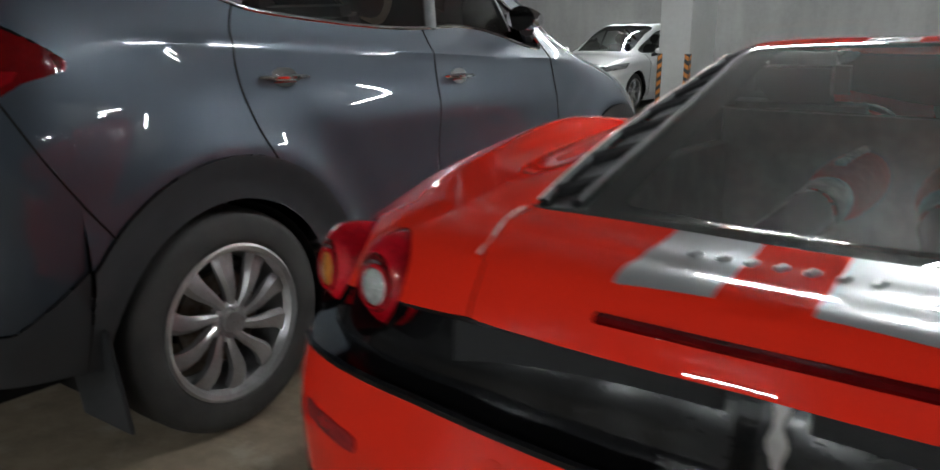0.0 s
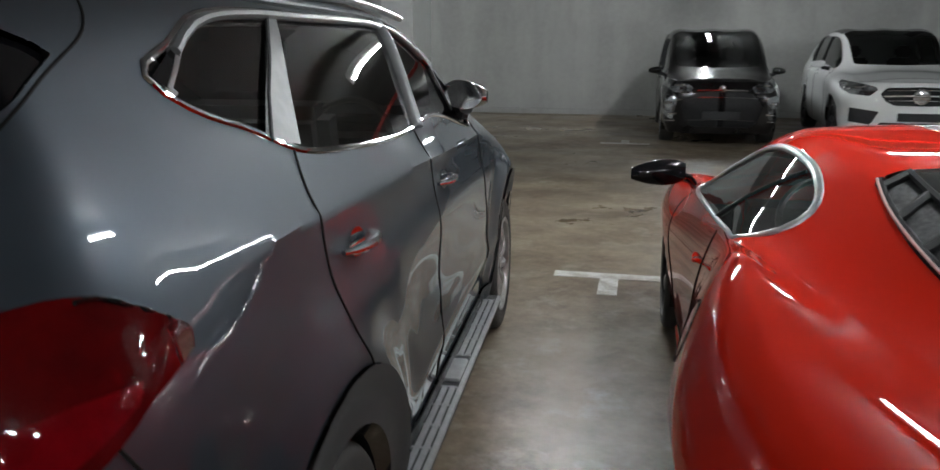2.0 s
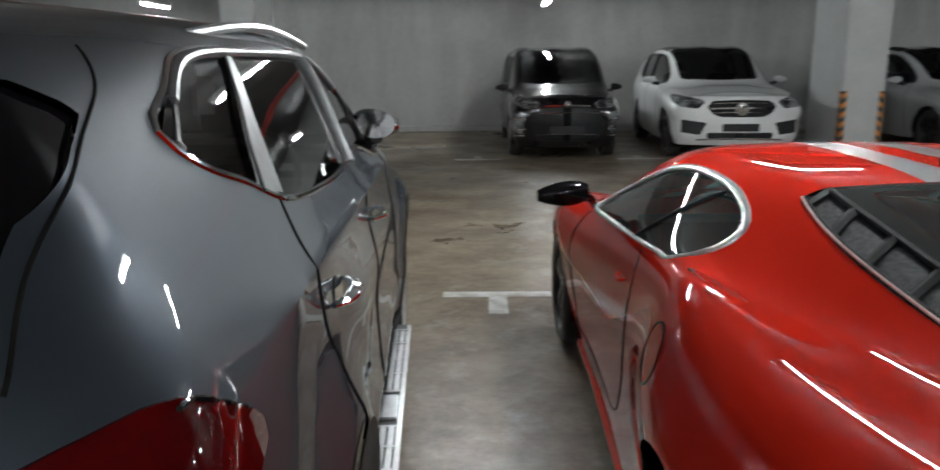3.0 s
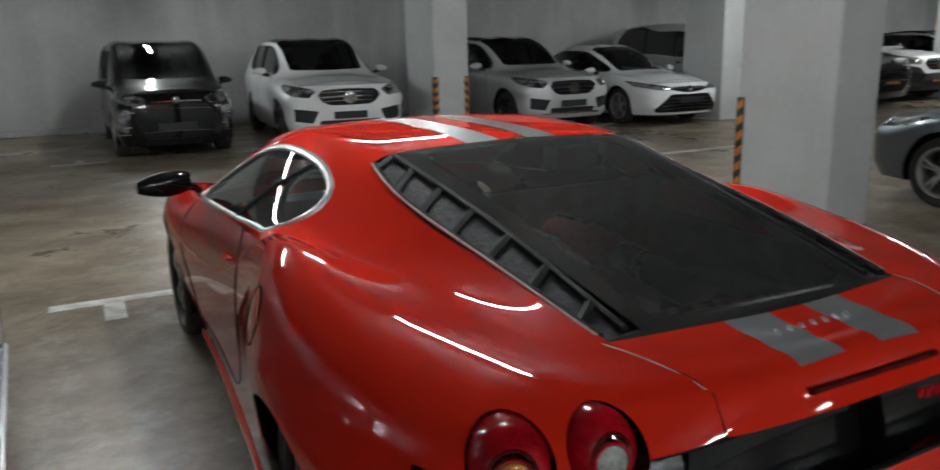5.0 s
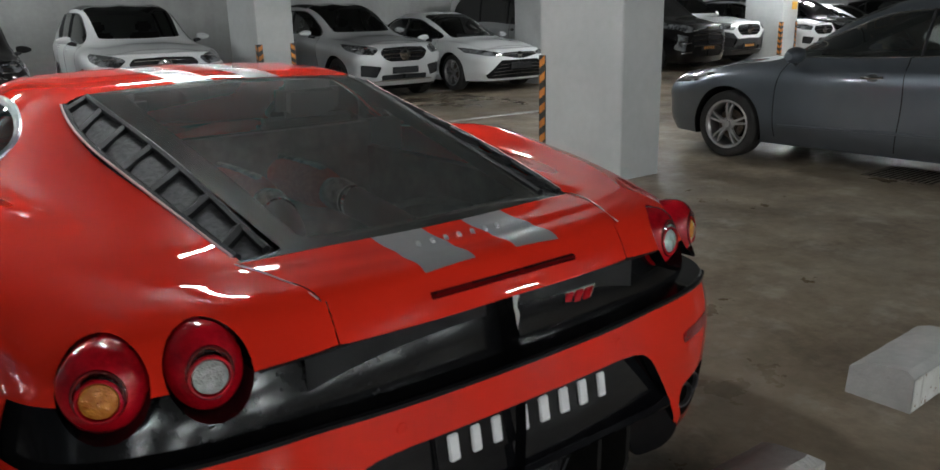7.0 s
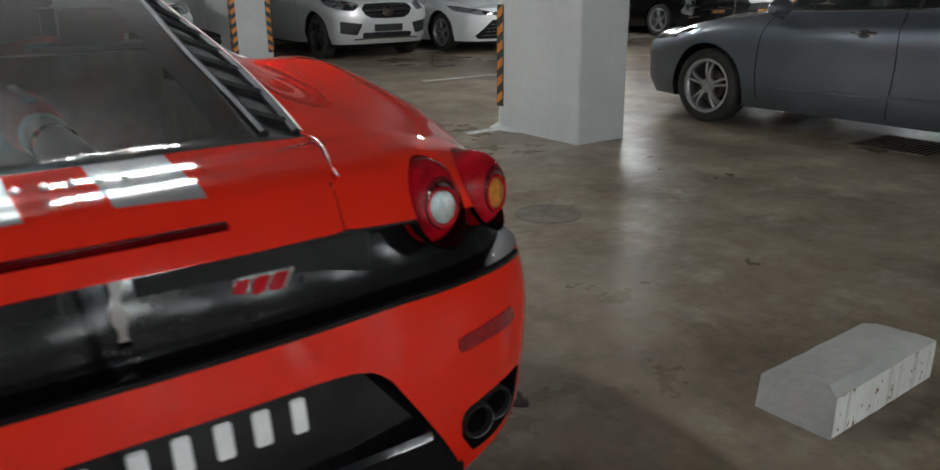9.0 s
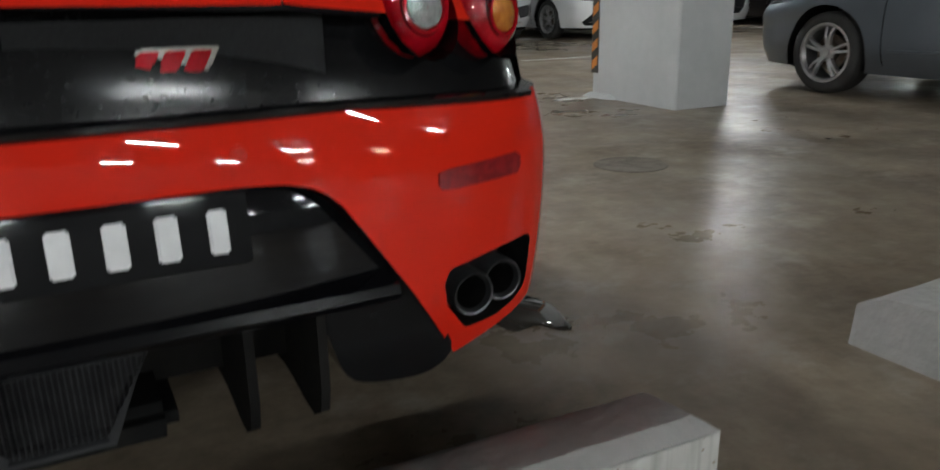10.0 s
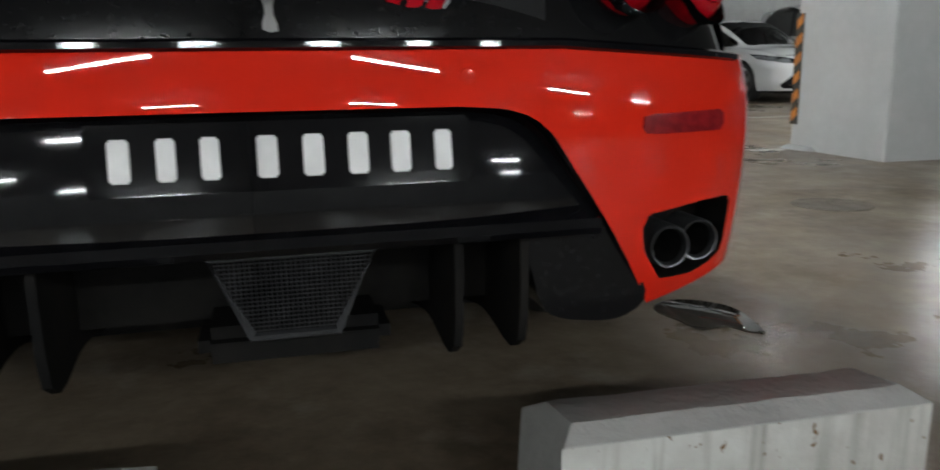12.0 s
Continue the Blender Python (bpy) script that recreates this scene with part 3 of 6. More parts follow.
def rust_spots(m):
    """Small rust spots and pale vertical runs over a whitewashed face."""
    nt = m.node_tree
    p = nt.nodes["Principled BSDF"]
    base = next(l.from_socket for l in nt.links if l.to_socket == p.inputs["Base Color"])
    co = nt.nodes.new("ShaderNodeTexCoord")
    for stretch, scale, lo, hi, tint in (((1, 1, 0.06), 34.0, 0.52, 0.72, (0.34, 0.33, 0.30, 1)), ((1, 1, 0.7), 48.0, 0.645, 0.68, (0.16, 0.085, 0.03, 1))):
        mp, n, r, mx = (nt.nodes.new("ShaderNode" + k) for k in ("Mapping", "TexNoise", "ValToRGB", "MixRGB"))
        mp.inputs["Scale"].default_value = stretch
        n.inputs["Scale"].default_value, n.inputs["Detail"].default_value = scale, 3.0
        r.color_ramp.elements[0].position, r.color_ramp.elements[1].position = lo, hi
        mx.inputs[2].default_value = tint
        nt.links.new(co.outputs["Object"], mp.inputs[0])
        nt.links.new(mp.outputs[0], n.inputs["Vector"])
        nt.links.new(n.outputs["Fac"], r.inputs[0])
        nt.links.new(r.outputs[0], mx.inputs[0])
        nt.links.new(base, mx.inputs[1])
        base = mx.outputs[0]
    nt.links.new(base, p.inputs["Base Color"])
    return m


FLOOR_MAT, WALL_MAT = concrete_floor(), wall_concrete()
PILLAR_MAT = material("pillar_paint", (0.42, 0.43, 0.425), 0.6, 0.0, 0.0, (0.50, 0.51, 0.505), 1.6, 0.7, 14.0, 0.15, 40.0, 0.0, 8.0)
CEIL_MAT = material("ceiling_concrete", (0.12, 0.12, 0.118), 0.85, 0.0, 0.0, (0.17, 0.17, 0.167), 1.0, 0.7, 10.0, 0.2, 25.0)
STOP_MAT = material("kerb_concrete", (0.37, 0.37, 0.355), 0.85, 0.0, 0.0, (0.48, 0.48, 0.46), 5.0, 0.7, 30.0, 0.5, 45.0, 0.0, 9.0)
STOP_FACE = rust_spots(material("kerb_whitewash", (0.58, 0.58, 0.55), 0.8, 0.0, 0.0, (0.46, 0.45, 0.42), 4.0, 0.5, 26.0, 0.4, 60.0, 0.0, 9.0))
HAZARD_BLACK = material("hazard_black", (0.02, 0.02, 0.02), 0.5, 0.0, 0.0, (0.035, 0.033, 0.03), 12.0)
HAZARD_ORANGE = material("hazard_orange", (0.62, 0.22, 0.03), 0.5, 0.0, 0.0, (0.50, 0.17, 0.03), 12.0)
PIPE_RED = material("pipe_red", (0.35, 0.03, 0.02), 0.5, 0.0, 0.0, (0.28, 0.025, 0.02), 9.0)
PIPE_GREY = material("conduit_grey", (0.35, 0.35, 0.34), 0.5, 0.3, 0.0, (0.28, 0.28, 0.27), 9.0)
SIGN_YELLOW = material("sign_yellow", (0.75, 0.42, 0.04), 0.5, 0.0, 0.0, (0.66, 0.36, 0.04), 9.0)
TUBE_LIGHT = glow("tube_glow", (0.93, 0.985, 1.0), TUBE_POWER)
FIXTURE = material("fixture_white", (0.70, 0.70, 0.69), 0.5, 0.0, 0.0, (0.62, 0.62, 0.60), 6.0)

X0, X1, Y0, Y1, CEIL = -16.0, 46.0, -26.0, 16.2, 2.75
solid("floor", box(X0, X1, Y0, Y1, -0.15, 0.0), FLOOR_MAT, "stained brown-grey polished concrete garage floor, damp sheen", "floor", "structure")
solid("wall_north", box(X0, X1, Y1, Y1 + 0.25, -0.15, CEIL + 0.3), WALL_MAT, "bare grey streaked concrete wall", "wall", "structure")
solid("wall_south", box(X0, X1, Y0 - 0.25, Y0, -0.15, CEIL + 0.3), WALL_MAT, "bare grey streaked concrete wall", "wall", "structure")
solid("wall_west", box(X0 - 0.25, X0, Y0 - 0.25, Y1 + 0.25, -0.15, CEIL + 0.3), WALL_MAT, "bare grey concrete end wall", "wall", "structure")
solid("wall_east", box(X1, X1 + 0.25, Y0 - 0.25, Y1 + 0.25, -0.15, CEIL + 0.3), WALL_MAT, "bare grey concrete end wall", "wall", "structure")
solid("wall_kerb", box(X0, X1, Y1 - 0.11, Y1 - 0.003, 0.0, 0.11), WALL_MAT, "low concrete upstand at the foot of the wall", "kerb", "structure", bevel=0.012)
solid("ceiling", box(X0, X1, Y0, Y1, CEIL, CEIL + 0.2), CEIL_MAT, "raw grey concrete slab ceiling", "ceiling", "structure")


def hazard_strip(parent, x, y, sx, sy, z0=0.19, z1=1.02):
    """An angled corner guard of black with orange slanting bands, hugging the pillar's corner."""
    w, t = 0.075, 0.008
    bm = box(x - sx * 0, x - sx * w, y + sy * t, y, z0, z1) + box(x, x + sx * t, y + sy * t, y - sy * w, z0, z1)
    guard = part("corner_guard", bm, HAZARD_BLACK, parent, "black rubber corner guard with orange bands")
    n = 6
    step = (z1 - z0) / n
    bands = None
    for k in range(n):
        a, b = z0 + k * step + 0.02, z0 + k * step + 0.02 + step * 0.5
        for fx in (0, 1):
            if fx == 0:
                q = np.array([(x - sx * 0.002, y + sy * (t + 0.003), a), (x - sx * w, y + sy * (t + 0.003), a + 0.05), (x - sx * w, y + sy * (t + 0.003), min(b + 0.05, z1)), (x - sx * 0.002, y + sy * (t + 0.003), b)])
            else:
                q = np.array([(x + sx * (t + 0.003), y - sy * 0.002, a), (x + sx * (t + 0.003), y - sy * w, a + 0.05), (x + sx * (t + 0.003), y - sy * w, min(b + 0.05, z1)), (x + sx * (t + 0.003), y - sy * 0.002, b)])
            s = Shell(q, np.zeros((4, 2)), [(0, 1, 2, 3)])
            bands = s if bands is None else bands + s
    part("orange_band", bands, HAZARD_ORANGE, guard)


def pillar(name, x0, x1, y0, y1, strips, sign=None):
    r = 0.012
    xs = [(x0, y0 + r), (x0 + r, y0), (x1 - r, y0), (x1, y0 + r), (x1, y1 - r), (x1 - r, y1), (x0 + r, y1), (x0, y1 - r)]
    v = [(x, y, z) for z in (0, CEIL) for x, y in xs]
    s = Shell(np.array(v), np.zeros((16, 2)), [(i, (i + 1) % 8, (i + 1) % 8 + 8, i + 8) for i in range(8)])
    ob = solid(name, s, PILLAR_MAT, "off-white painted square concrete pillar", "pillar", "structure")
    for x, y, sx, sy in strips:
        hazard_strip(ob, x, y, sx, sy)
    if sign:
        part("sign_plate", box(*sign), SIGN_YELLOW, ob, "small yellow sign plate", bevel=0.004)
    return ob


pillar("pillar_near", 3.93, 4.43, 3.33, 4.33, [(3.93, 4.33, -1, 1)])
pillar("pillar_far_a", 3.93, 4.55, 10.9, 12.05, [(3.93, 10.9, -1, -1), (4.55, 10.9, 1, -1)])
pillar("pillar_far_b", -5.25, -4.72, 11.6, 12.7, [(-5.25, 11.6, -1, -1), (-4.72, 11.6, 1, -1)])
pillar("pillar_far_c", 9.85, 10.35, 10.6, 11.7, [])
pillar("pillar_far_d", 18.0, 18.7, 10.7, 11.8, [(18.0, 10.7, -1, -1), (18.7, 10.7, 1, -1)], (18.40, 18.62, 10.675, 10.698, 1.32, 1.52))
pillar("pillar_far_e", 27.6, 28.2, 10.7, 11.8, [])

# grout skirt at the near pillar's foot
foot = smooth_loop([(3.90, 4.40), (3.86, 4.20), (3.90, 4.02), (4.02, 3.98), (3.99, 4.2), (3.98, 4.38)], 26)
v = [(x, y, 0.002) for x, y in foot] + [(3.95 + (x - 3.95) * 0.6, 4.2 + (y - 4.2) * 0.7, 0.035) for x, y in foot]
solid("grout_patch", Shell(np.array(v), np.zeros((52, 2)), [(i, (i + 1) % 26, (i + 1) % 26 + 26, i + 26) for i in range(26)] + [tuple(range(26, 52))]), PILLAR_MAT, "whitish mortar spill at the pillar foot", "mortar", "structure")


def marking(name, poly):
    """Road paint: a thin film a few millimetres proud of the floor."""
    p = np.asarray(poly, float)
    n = len(p)
    v = np.vstack([np.c_[p, np.full(n, 0.0005)], np.c_[p, np.full(n, 0.004)]])
    solid(name, Shell(v, np.zeros((2 * n, 2)), [tuple(range(n, 2 * n))] + [(i, (i + 1) % n, (i + 1) % n + n, i + n) for i in range(n)]), LINE_PAINT, "worn white parking bay line on the floor", "marking", "structure")


def tee(x, y, s=1.0):
    """A T mark at a bay's corner; its stem points along -s * y."""
    marking("bay_mark", [(x - 0.36, y + s * 0.06), (x + 0.36, y + s * 0.06), (x + 0.36, y - s * 0.06), (x + 0.06, y - s * 0.06), (x + 0.06, y - s * 0.40), (x - 0.06, y - s * 0.40), (x - 0.06, y - s * 0.06), (x - 0.36, y - s * 0.06)])


tee(-1.29, 4.33)
tee(1.25, 4.33)
tee(4.95, 4.33)
tee(-3.9, 4.33)
for bx in (-1.36, 1.14, 3.72, 7.65, 10.9, 13.0):
    tee(bx, 11.35, -1.0)
marking("lane_line", [(5.2, 7.50), (7.6, 7.50), (7.6, 7.62), (5.2, 7.62)])
marking("lane_line", [(10.2, 7.50), (12.6, 7.50), (12.6, 7.62), (10.2, 7.62)])
marking("lane_line", [(3.55, 4.22), (3.92, 4.22), (3.92, 4.31), (3.55, 4.31)])


WATER = material("puddle_water", (0.035, 0.030, 0.024), 0.02, 0.0, 0.0, (0.05, 0.044, 0.036), 6.0)
pud = smooth_loop([(1.00, 0.80), (1.06, 0.88), (1.16, 0.86), (1.22, 0.76), (1.20, 0.63), (1.165, 0.56), (1.14, 0.58), (1.11, 0.63), (1.05, 0.62), (1.02, 0.70)], 40)
v = [(x, y, 0.0005) for x, y in pud] + [(1.11 + (x - 1.11) * 0.96, 0.71 + (y - 0.71) * 0.96, 0.003) for x, y in pud]
solid("puddle", Shell(np.array(v), np.zeros((80, 2)), [(i, (i + 1) % 40, (i + 1) % 40 + 40, i + 40) for i in range(40)] + [tuple(range(40, 80))]), WATER, "small clear puddle on the stained floor", "puddle", "stuff")


# inspection cover and drain set flush in the floor
COVER = material("cover_iron", (0.10, 0.083, 0.063), 0.5, 0.0, 0.0, (0.19, 0.165, 0.135), 14.0, 0.6, 90.0, 0.3, 120.0)
solid("floor_cover", lathe([(0.001, 0.003), (0.165, 0.003), (0.170, 0.0045), (0.178, 0.0045), (0.182, 0.001)], (2.54, 2.06, 0), (0, 0, 1), 40, False), COVER, "round dark inspection cover flush with the floor", "floor cover", "structure")
grate = thing("drain_grate", "dark cast iron drain grate set in the floor", "drain", pose(5.85, 1.82, 0))
part("grate_frame", tube([(-0.28, -0.28, 0.002), (0.28, -0.28, 0.002), (0.28, 0.28, 0.002), (-0.28, 0.28, 0.002)], 0.012, 4, True, 0.5), COVER, grate)
part("sump", box(-0.27, 0.27, -0.27, 0.27, 0.0005, 0.002), DARK_VOID, grate)
for k in range(12):
    part("grate_bar", box(-0.27, 0.27, -0.25 + 0.045 * k, -0.235 + 0.045 * k, 0.001, 0.007), COVER, grate)


def wheel_stop(x0, x1, y0, y1, h, yaw=0.0):
    """A cast concrete wheel stop with chamfered top edges and a whitewashed long face."""
    t = thing("wheel_stop", "grey cast concrete wheel stop with a whitewashed, rust-spotted face", "wheel stop", pose((x0 + x1) / 2, (y0 + y1) / 2, 0, 0, 0, yaw), "wheel stops")
    w, d = (x1 - x0) / 2, (y1 - y0) / 2
    rnd = random.Random(int(1000 * (x0 + 5)))
    sect = [(-d, 0.0), (-d, h * 0.90), (-d + 0.035, h), (d - 0.06, h * 0.92), (d, h * 0.72), (d, 0.0)]
    n = 14
    pts = np.array([[(-w + 2 * w * i / (n - 1) + (0.0 if 0 < i < n - 1 else 0), yy + rnd.uniform(-0.002, 0.002), zz + (rnd.uniform(-0.0012, 0.0012) if zz else 0)) for yy, zz in sect] for i in range(n)])
    pts[0, 2:4, 0] += 0.03
    pts[-1, 2:4, 0] -= 0.03
    pts[0, 1:5:3, 0] += 0.008
    s = Shell.grid(pts, np.zeros((n, 6, 2)))
    s = s + Shell(pts[0], np.zeros((6, 2)), [tuple(range(6))]) + Shell(pts[-1], np.zeros((6, 2)), [tuple(range(6))[::-1]])
    part("block", s, STOP_MAT, t, sharp=25, bevel=0.0)
    f = np.array([[(-w + 0.004 + (2 * w - 0.008) * i / (n - 1), -d - 0.003, 0.004 if k == 0 else h * 0.895) for k in (0, 1)] for i in range(n)])
    part("whitewash", Shell.grid(f, np.zeros((n, 2, 2))), STOP_FACE, t, "white wash with rust runs")
    return t


wheel_stop(0.375, 0.968, -0.155, 0.045, 0.172, -1.0)
wheel_stop(-0.80, -0.165, -0.18, 0.03, 0.165, -3.0)
wheel_stop(1.715, 2.30, -0.055, 0.175, 0.142, 1.5)
wheel_stop(3.10, 3.72, -0.04, 0.18, 0.135, 0.0)


def tube_light(x, y, z, yaw, length=1.2, tubes=1):
    """A bare fluorescent batten: a white channel, end holders and one or two glowing tubes."""
    t = thing("tube_light", "lit bare fluorescent batten hanging under the slab", "lamp", pose(x, y, z, 0, 0, yaw), "ceiling battens")
    h = length / 2
    part("housing", box(-h - 0.03, h + 0.03, -0.035, 0.035, 0.03, 0.085), FIXTURE, t, bevel=0.006)
    for sx in (-1, 1):
        part("lamp_holder", box(sx * (h + 0.02) - 0.012, sx * (h + 0.02) + 0.012, -0.018, 0.018, -0.022, 0.032), FIXTURE, t, bevel=0.003)
        part("hanger", tube([(sx * h * 0.7, 0, 0.08), (sx * h * 0.7, 0, CEIL - z)], 0.006, 6), PIPE_GREY, t)
    for k in range(tubes):
        off = (k - (tubes - 1) / 2) * 0.055
        part("glowing_tube", tube([(-h, off, 0), (h, off, 0)], 0.016, 10), TUBE_LIGHT, t, "glowing white tube")
    return t


LAMPS = [(x, 5.9, 2.45, 0.0) for x in (-10.4, -6.0, -1.6, 1.2, 5.6)] + [(x, 8.5, 2.45, 0.0) for x in (9.6, 20.4, 24.8, 30.0, 36.0)]
LAMPS += [(-0.05, 2.3, 2.60, 90.0), (17.2, 10.0, 2.16, 0.0)]
LAMPS += [(x, -5.7, 2.45, 0.0) for x in (-5.0, -1.6, 1.8, 5.2, 8.6)] + [(x, y, 2.45, 0.0) for y in (-13.0, -21.0) for x in (-10.4, -6.0, -1.6, 2.8, 7.2, 11.6)]
LAMPS += [(x, 13.6, 2.45, 90.0) for x in (-7.0, -0.12, 12.6, 24.5)]
for lx, ly, lz, la in LAMPS:
    tube_light(lx, ly, lz, la)

# pipes under the slab
solid("sprinkler_pipe", tube([(X0 + 0.1, 9.6, 2.55), (X1 - 0.1, 9.6, 2.55)], 0.035, 10), PIPE_RED, "red sprinkler pipe along the ceiling", "pipe")
solid("conduit", tube([(X0 + 0.1, 10.2, 2.62), (X1 - 0.1, 10.2, 2.62)], 0.015, 8), PIPE_GREY, "thin grey conduit along the ceiling", "pipe", "structure")
for px in range(-14, 45, 4):
    solid("pipe_hanger", tube([(px, 9.6, 2.55), (px, 9.6, CEIL)], 0.008, 6), PIPE_GREY, "thin steel rod holding the sprinkler pipe", "hanger", group="pipe hangers")


# ---- the red sports car ----
LAMP_PLACES = ((0.604, 0.152, 0.815, 0.080, 0.83), (0.762, 0.206, 0.803, 0.078, 0.94))


def lamp_axis(x):
    """The way a tail lamp at x looks: back, outwards and a little up."""
    return (0.14, -1.0, 0.10) if x < 0.7 else (0.42, -1.0, 0.10)


def red_car():
    car = thing("sports_car", "red low sports coupe with two silver stripes, parked tail-out", "car", pose(-0.005, 0, 0, 0, 0, 0.9))
    keys = [0.35, 0.62, 0.95, 1.2, 1.45, 1.9, 2.3, 2.7, 3.0, 3.25, 3.55, 4.0, 4.3]
    lines = [
        [(0.874, 0.235), (0.900, 0.36), (0.922, 0.55), (0.908, 0.71), (0.802, 0.872), (0.610, 0.922), (0.450, 0.928), (0.360, 0.936), (0, 0.942)],
        [(0.855, 0.200), (0.935, 0.33), (0.985, 0.54), (0.984, 0.73), (0.856, 0.917), (0.640, 0.943), (0.470, 0.990), (0.375, 1.004), (0, 1.014)],
        [(0.870, 0.150), (0.960, 0.30), (1.018, 0.54), (1.016, 0.76), (0.876, 0.962), (0.670, 0.956), (0.495, 1.060), (0.395, 1.082), (0, 1.094)],
        [(0.930, 0.138), (0.962, 0.29), (0.994, 0.52), (1.002, 0.77), (0.872, 0.990), (0.722, 0.958), (0.510, 1.105), (0.410, 1.138), (0, 1.152)],
        [(0.935, 0.130), (0.945, 0.28), (0.956, 0.50), (0.958, 0.75), (0.862, 0.966), (0.745, 0.972), (0.525, 1.152), (0.420, 1.188), (0, 1.204)],
        [(0.905, 0.125), (0.912, 0.27), (0.912, 0.48), (0.910, 0.72), (0.850, 0.900), (0.745, 1.030), (0.565, 1.186), (0.430, 1.212), (0, 1.224)],
        [(0.880, 0.125), (0.892, 0.27), (0.900, 0.47), (0.906, 0.70), (0.848, 0.875), (0.748, 1.010), (0.570, 1.180), (0.440, 1.208), (0, 1.222)],
        [(0.865, 0.125), (0.882, 0.27), (0.904, 0.47), (0.918, 0.69), (0.850, 0.850), (0.745, 0.960), (0.580, 1.095), (0.450, 1.135), (0, 1.155)],
        [(0.858, 0.130), (0.890, 0.28), (0.918, 0.48), (0.932, 0.69), (0.848, 0.835), (0.750, 0.885), (0.610, 0.965), (0.450, 1.010), (0, 1.035)],
        [(0.850, 0.135), (0.900, 0.29), (0.938, 0.49), (0.942, 0.71), (0.840, 0.836), (0.700, 0.838), (0.560, 0.870), (0.420, 0.895), (0, 0.920)],
        [(0.855, 0.140), (0.910, 0.30), (0.945, 0.50), (0.938, 0.71), (0.825, 0.826), (0.660, 0.812), (0.500, 0.810), (0.360, 0.820), (0, 0.838)],
        [(0.770, 0.150), (0.825, 0.28), (0.855, 0.45), (0.840, 0.61), (0.740, 0.700), (0.610, 0.712), (0.460, 0.722), (0.320, 0.735), (0, 0.748)],
        [(0.660, 0.160), (0.700, 0.27), (0.725, 0.41), (0.710, 0.53), (0.640, 0.600), (0.530, 0.628), (0.400, 0.642), (0.280, 0.650), (0, 0.660)],
    ]
    st = np.unique(np.concatenate([np.linspace(0.35, 1.6, 60), np.linspace(1.6, 4.3, 80)]))
    tail = ([0.30, 0.335, 0.35, 0.335, 0.270, 0.18, 0.115, 0.065, 0.0], [0.0, 0.0, 0.0, 0.0, 0.030, 0.0, 0.0, 0.0, 0.0], [2.8, 2.8, 2.7, 2.35, 2.0, 2.0, 2.0, 2.0, 2.0])
    nose = ([0.14, 0.20, 0.20, 0.17, 0.13, 0.10, 0.07, 0.04, 0.0], [0.0] * 9, 2.3)
    side, rear, front, ch = loft(lines, keys, st, 84, (tail, nose), 0.07)
    lip = ch[4]
    face, deck = rear.split(lambda p, q: q[:, 1] - lip)
    arch_r = lambda p, q: np.where(p[:, 2] < 0.80, 0.352 - np.hypot(p[:, 1] - 0.92, p[:, 2] - 0.335), -1.0)
    arch_f = lambda p, q: np.where(p[:, 2] < 0.80, 0.345 - np.hypot(p[:, 1] - 3.50, p[:, 2] - 0.33), -1.0)
    side = side.keep(arch_r).keep(arch_f)
    front = front.keep(arch_f)
    # rear glass, louvre strip and roof
    y_lo, y_hi = 0.365, 1.47
    bow = lambda y: ch[6] - 0.024 * np.sin(math.pi * np.clip((np.asarray(y) - y_lo) / (y_hi - y_lo), 0, 1))
    win = lambda p, q: np.maximum(bow(p[:, 1]) - q[:, 1], p[:, 1] - y_hi)
    pane_all, side = side.split(win)
    strip, pane = pane_all.split(lambda p, q: q[:, 1] - ch[7] + 0.02 * (p[:, 1] - y_lo))
    sill = lambda p, up=0.0: 0.285 + up + 0.28 * p[:, 0] ** 2 - p[:, 1]
    fore, deck = deck.split(lambda p, q: sill(p))
    deck_glass, fore = fore.split(lambda p, q: np.abs(p[:, 0]) - 0.452)
    pane, deck = pane + deck_glass, deck + fore
    # windscreen
    screen, side = side.split(lambda p, q: np.maximum.reduce([ch[6] + 0.02 - q[:, 1], 2.42 - p[:, 1] + 0.10 * (p[:, 0] / 0.5) ** 2, p[:, 1] - 3.24 + 0.25 * (p[:, 0] / 0.5) ** 2]))
    # side window outline
    dlo = smooth_loop([(2.98, 0.868), (2.72, 0.985), (2.46, 1.085), (2.16, 1.150), (1.84, 1.152), (1.62, 1.108), (1.525, 1.040), (1.575, 0.975), (1.70, 0.945), (1.95, 0.922), (2.35, 0.893), (2.72, 0.868)], 90)
    on_side = inside(dlo, "yz")
    glass_s, side = side.split(lambda p, q: np.where(p[:, 0] > 0.45, on_side(p, q), 1.0))
    # stripes over roof, lid and bonnet
    band = lambda p, q: np.maximum(0.055 - np.abs(p[:, 0]), np.abs(p[:, 0]) - 0.180)
    top = lambda p, q: np.maximum(band(p, q), ch[5] - q[:, 1])
    stripe_a, side = side.split(top)
    back, deck = deck.split(lambda p, q: 0.092 - p[:, 1])
    stripe_b, back = back.split(lambda p, q: 0.055 - p[:, 0])
    middle = back
    stripe_b, outer_b = stripe_b.split(lambda p, q: p[:, 0] - 0.180)
    deck = deck + middle + outer_b
    # rear fascia: black grille panel, diffuser opening, exhaust openings, reflectors
    panel, face = face.split(inside([(-0.3, 0.694), (0.45, 0.690), (0.92, 0.670), (0.92, 0.770), (0.67, 0.792), (0.54, 0.806), (0.395, 0.820), (-0.3, 0.832)], "xz"))
    lower, face = face.split(inside([(-0.5, 0.606), (0.30, 0.604), (0.362, 0.598), (0.400, 0.586), (0.430, 0.560), (0.540, 0.402), (0.628, 0.262), (0.648, 0.20), (-0.5, 0.05)], "xz"))
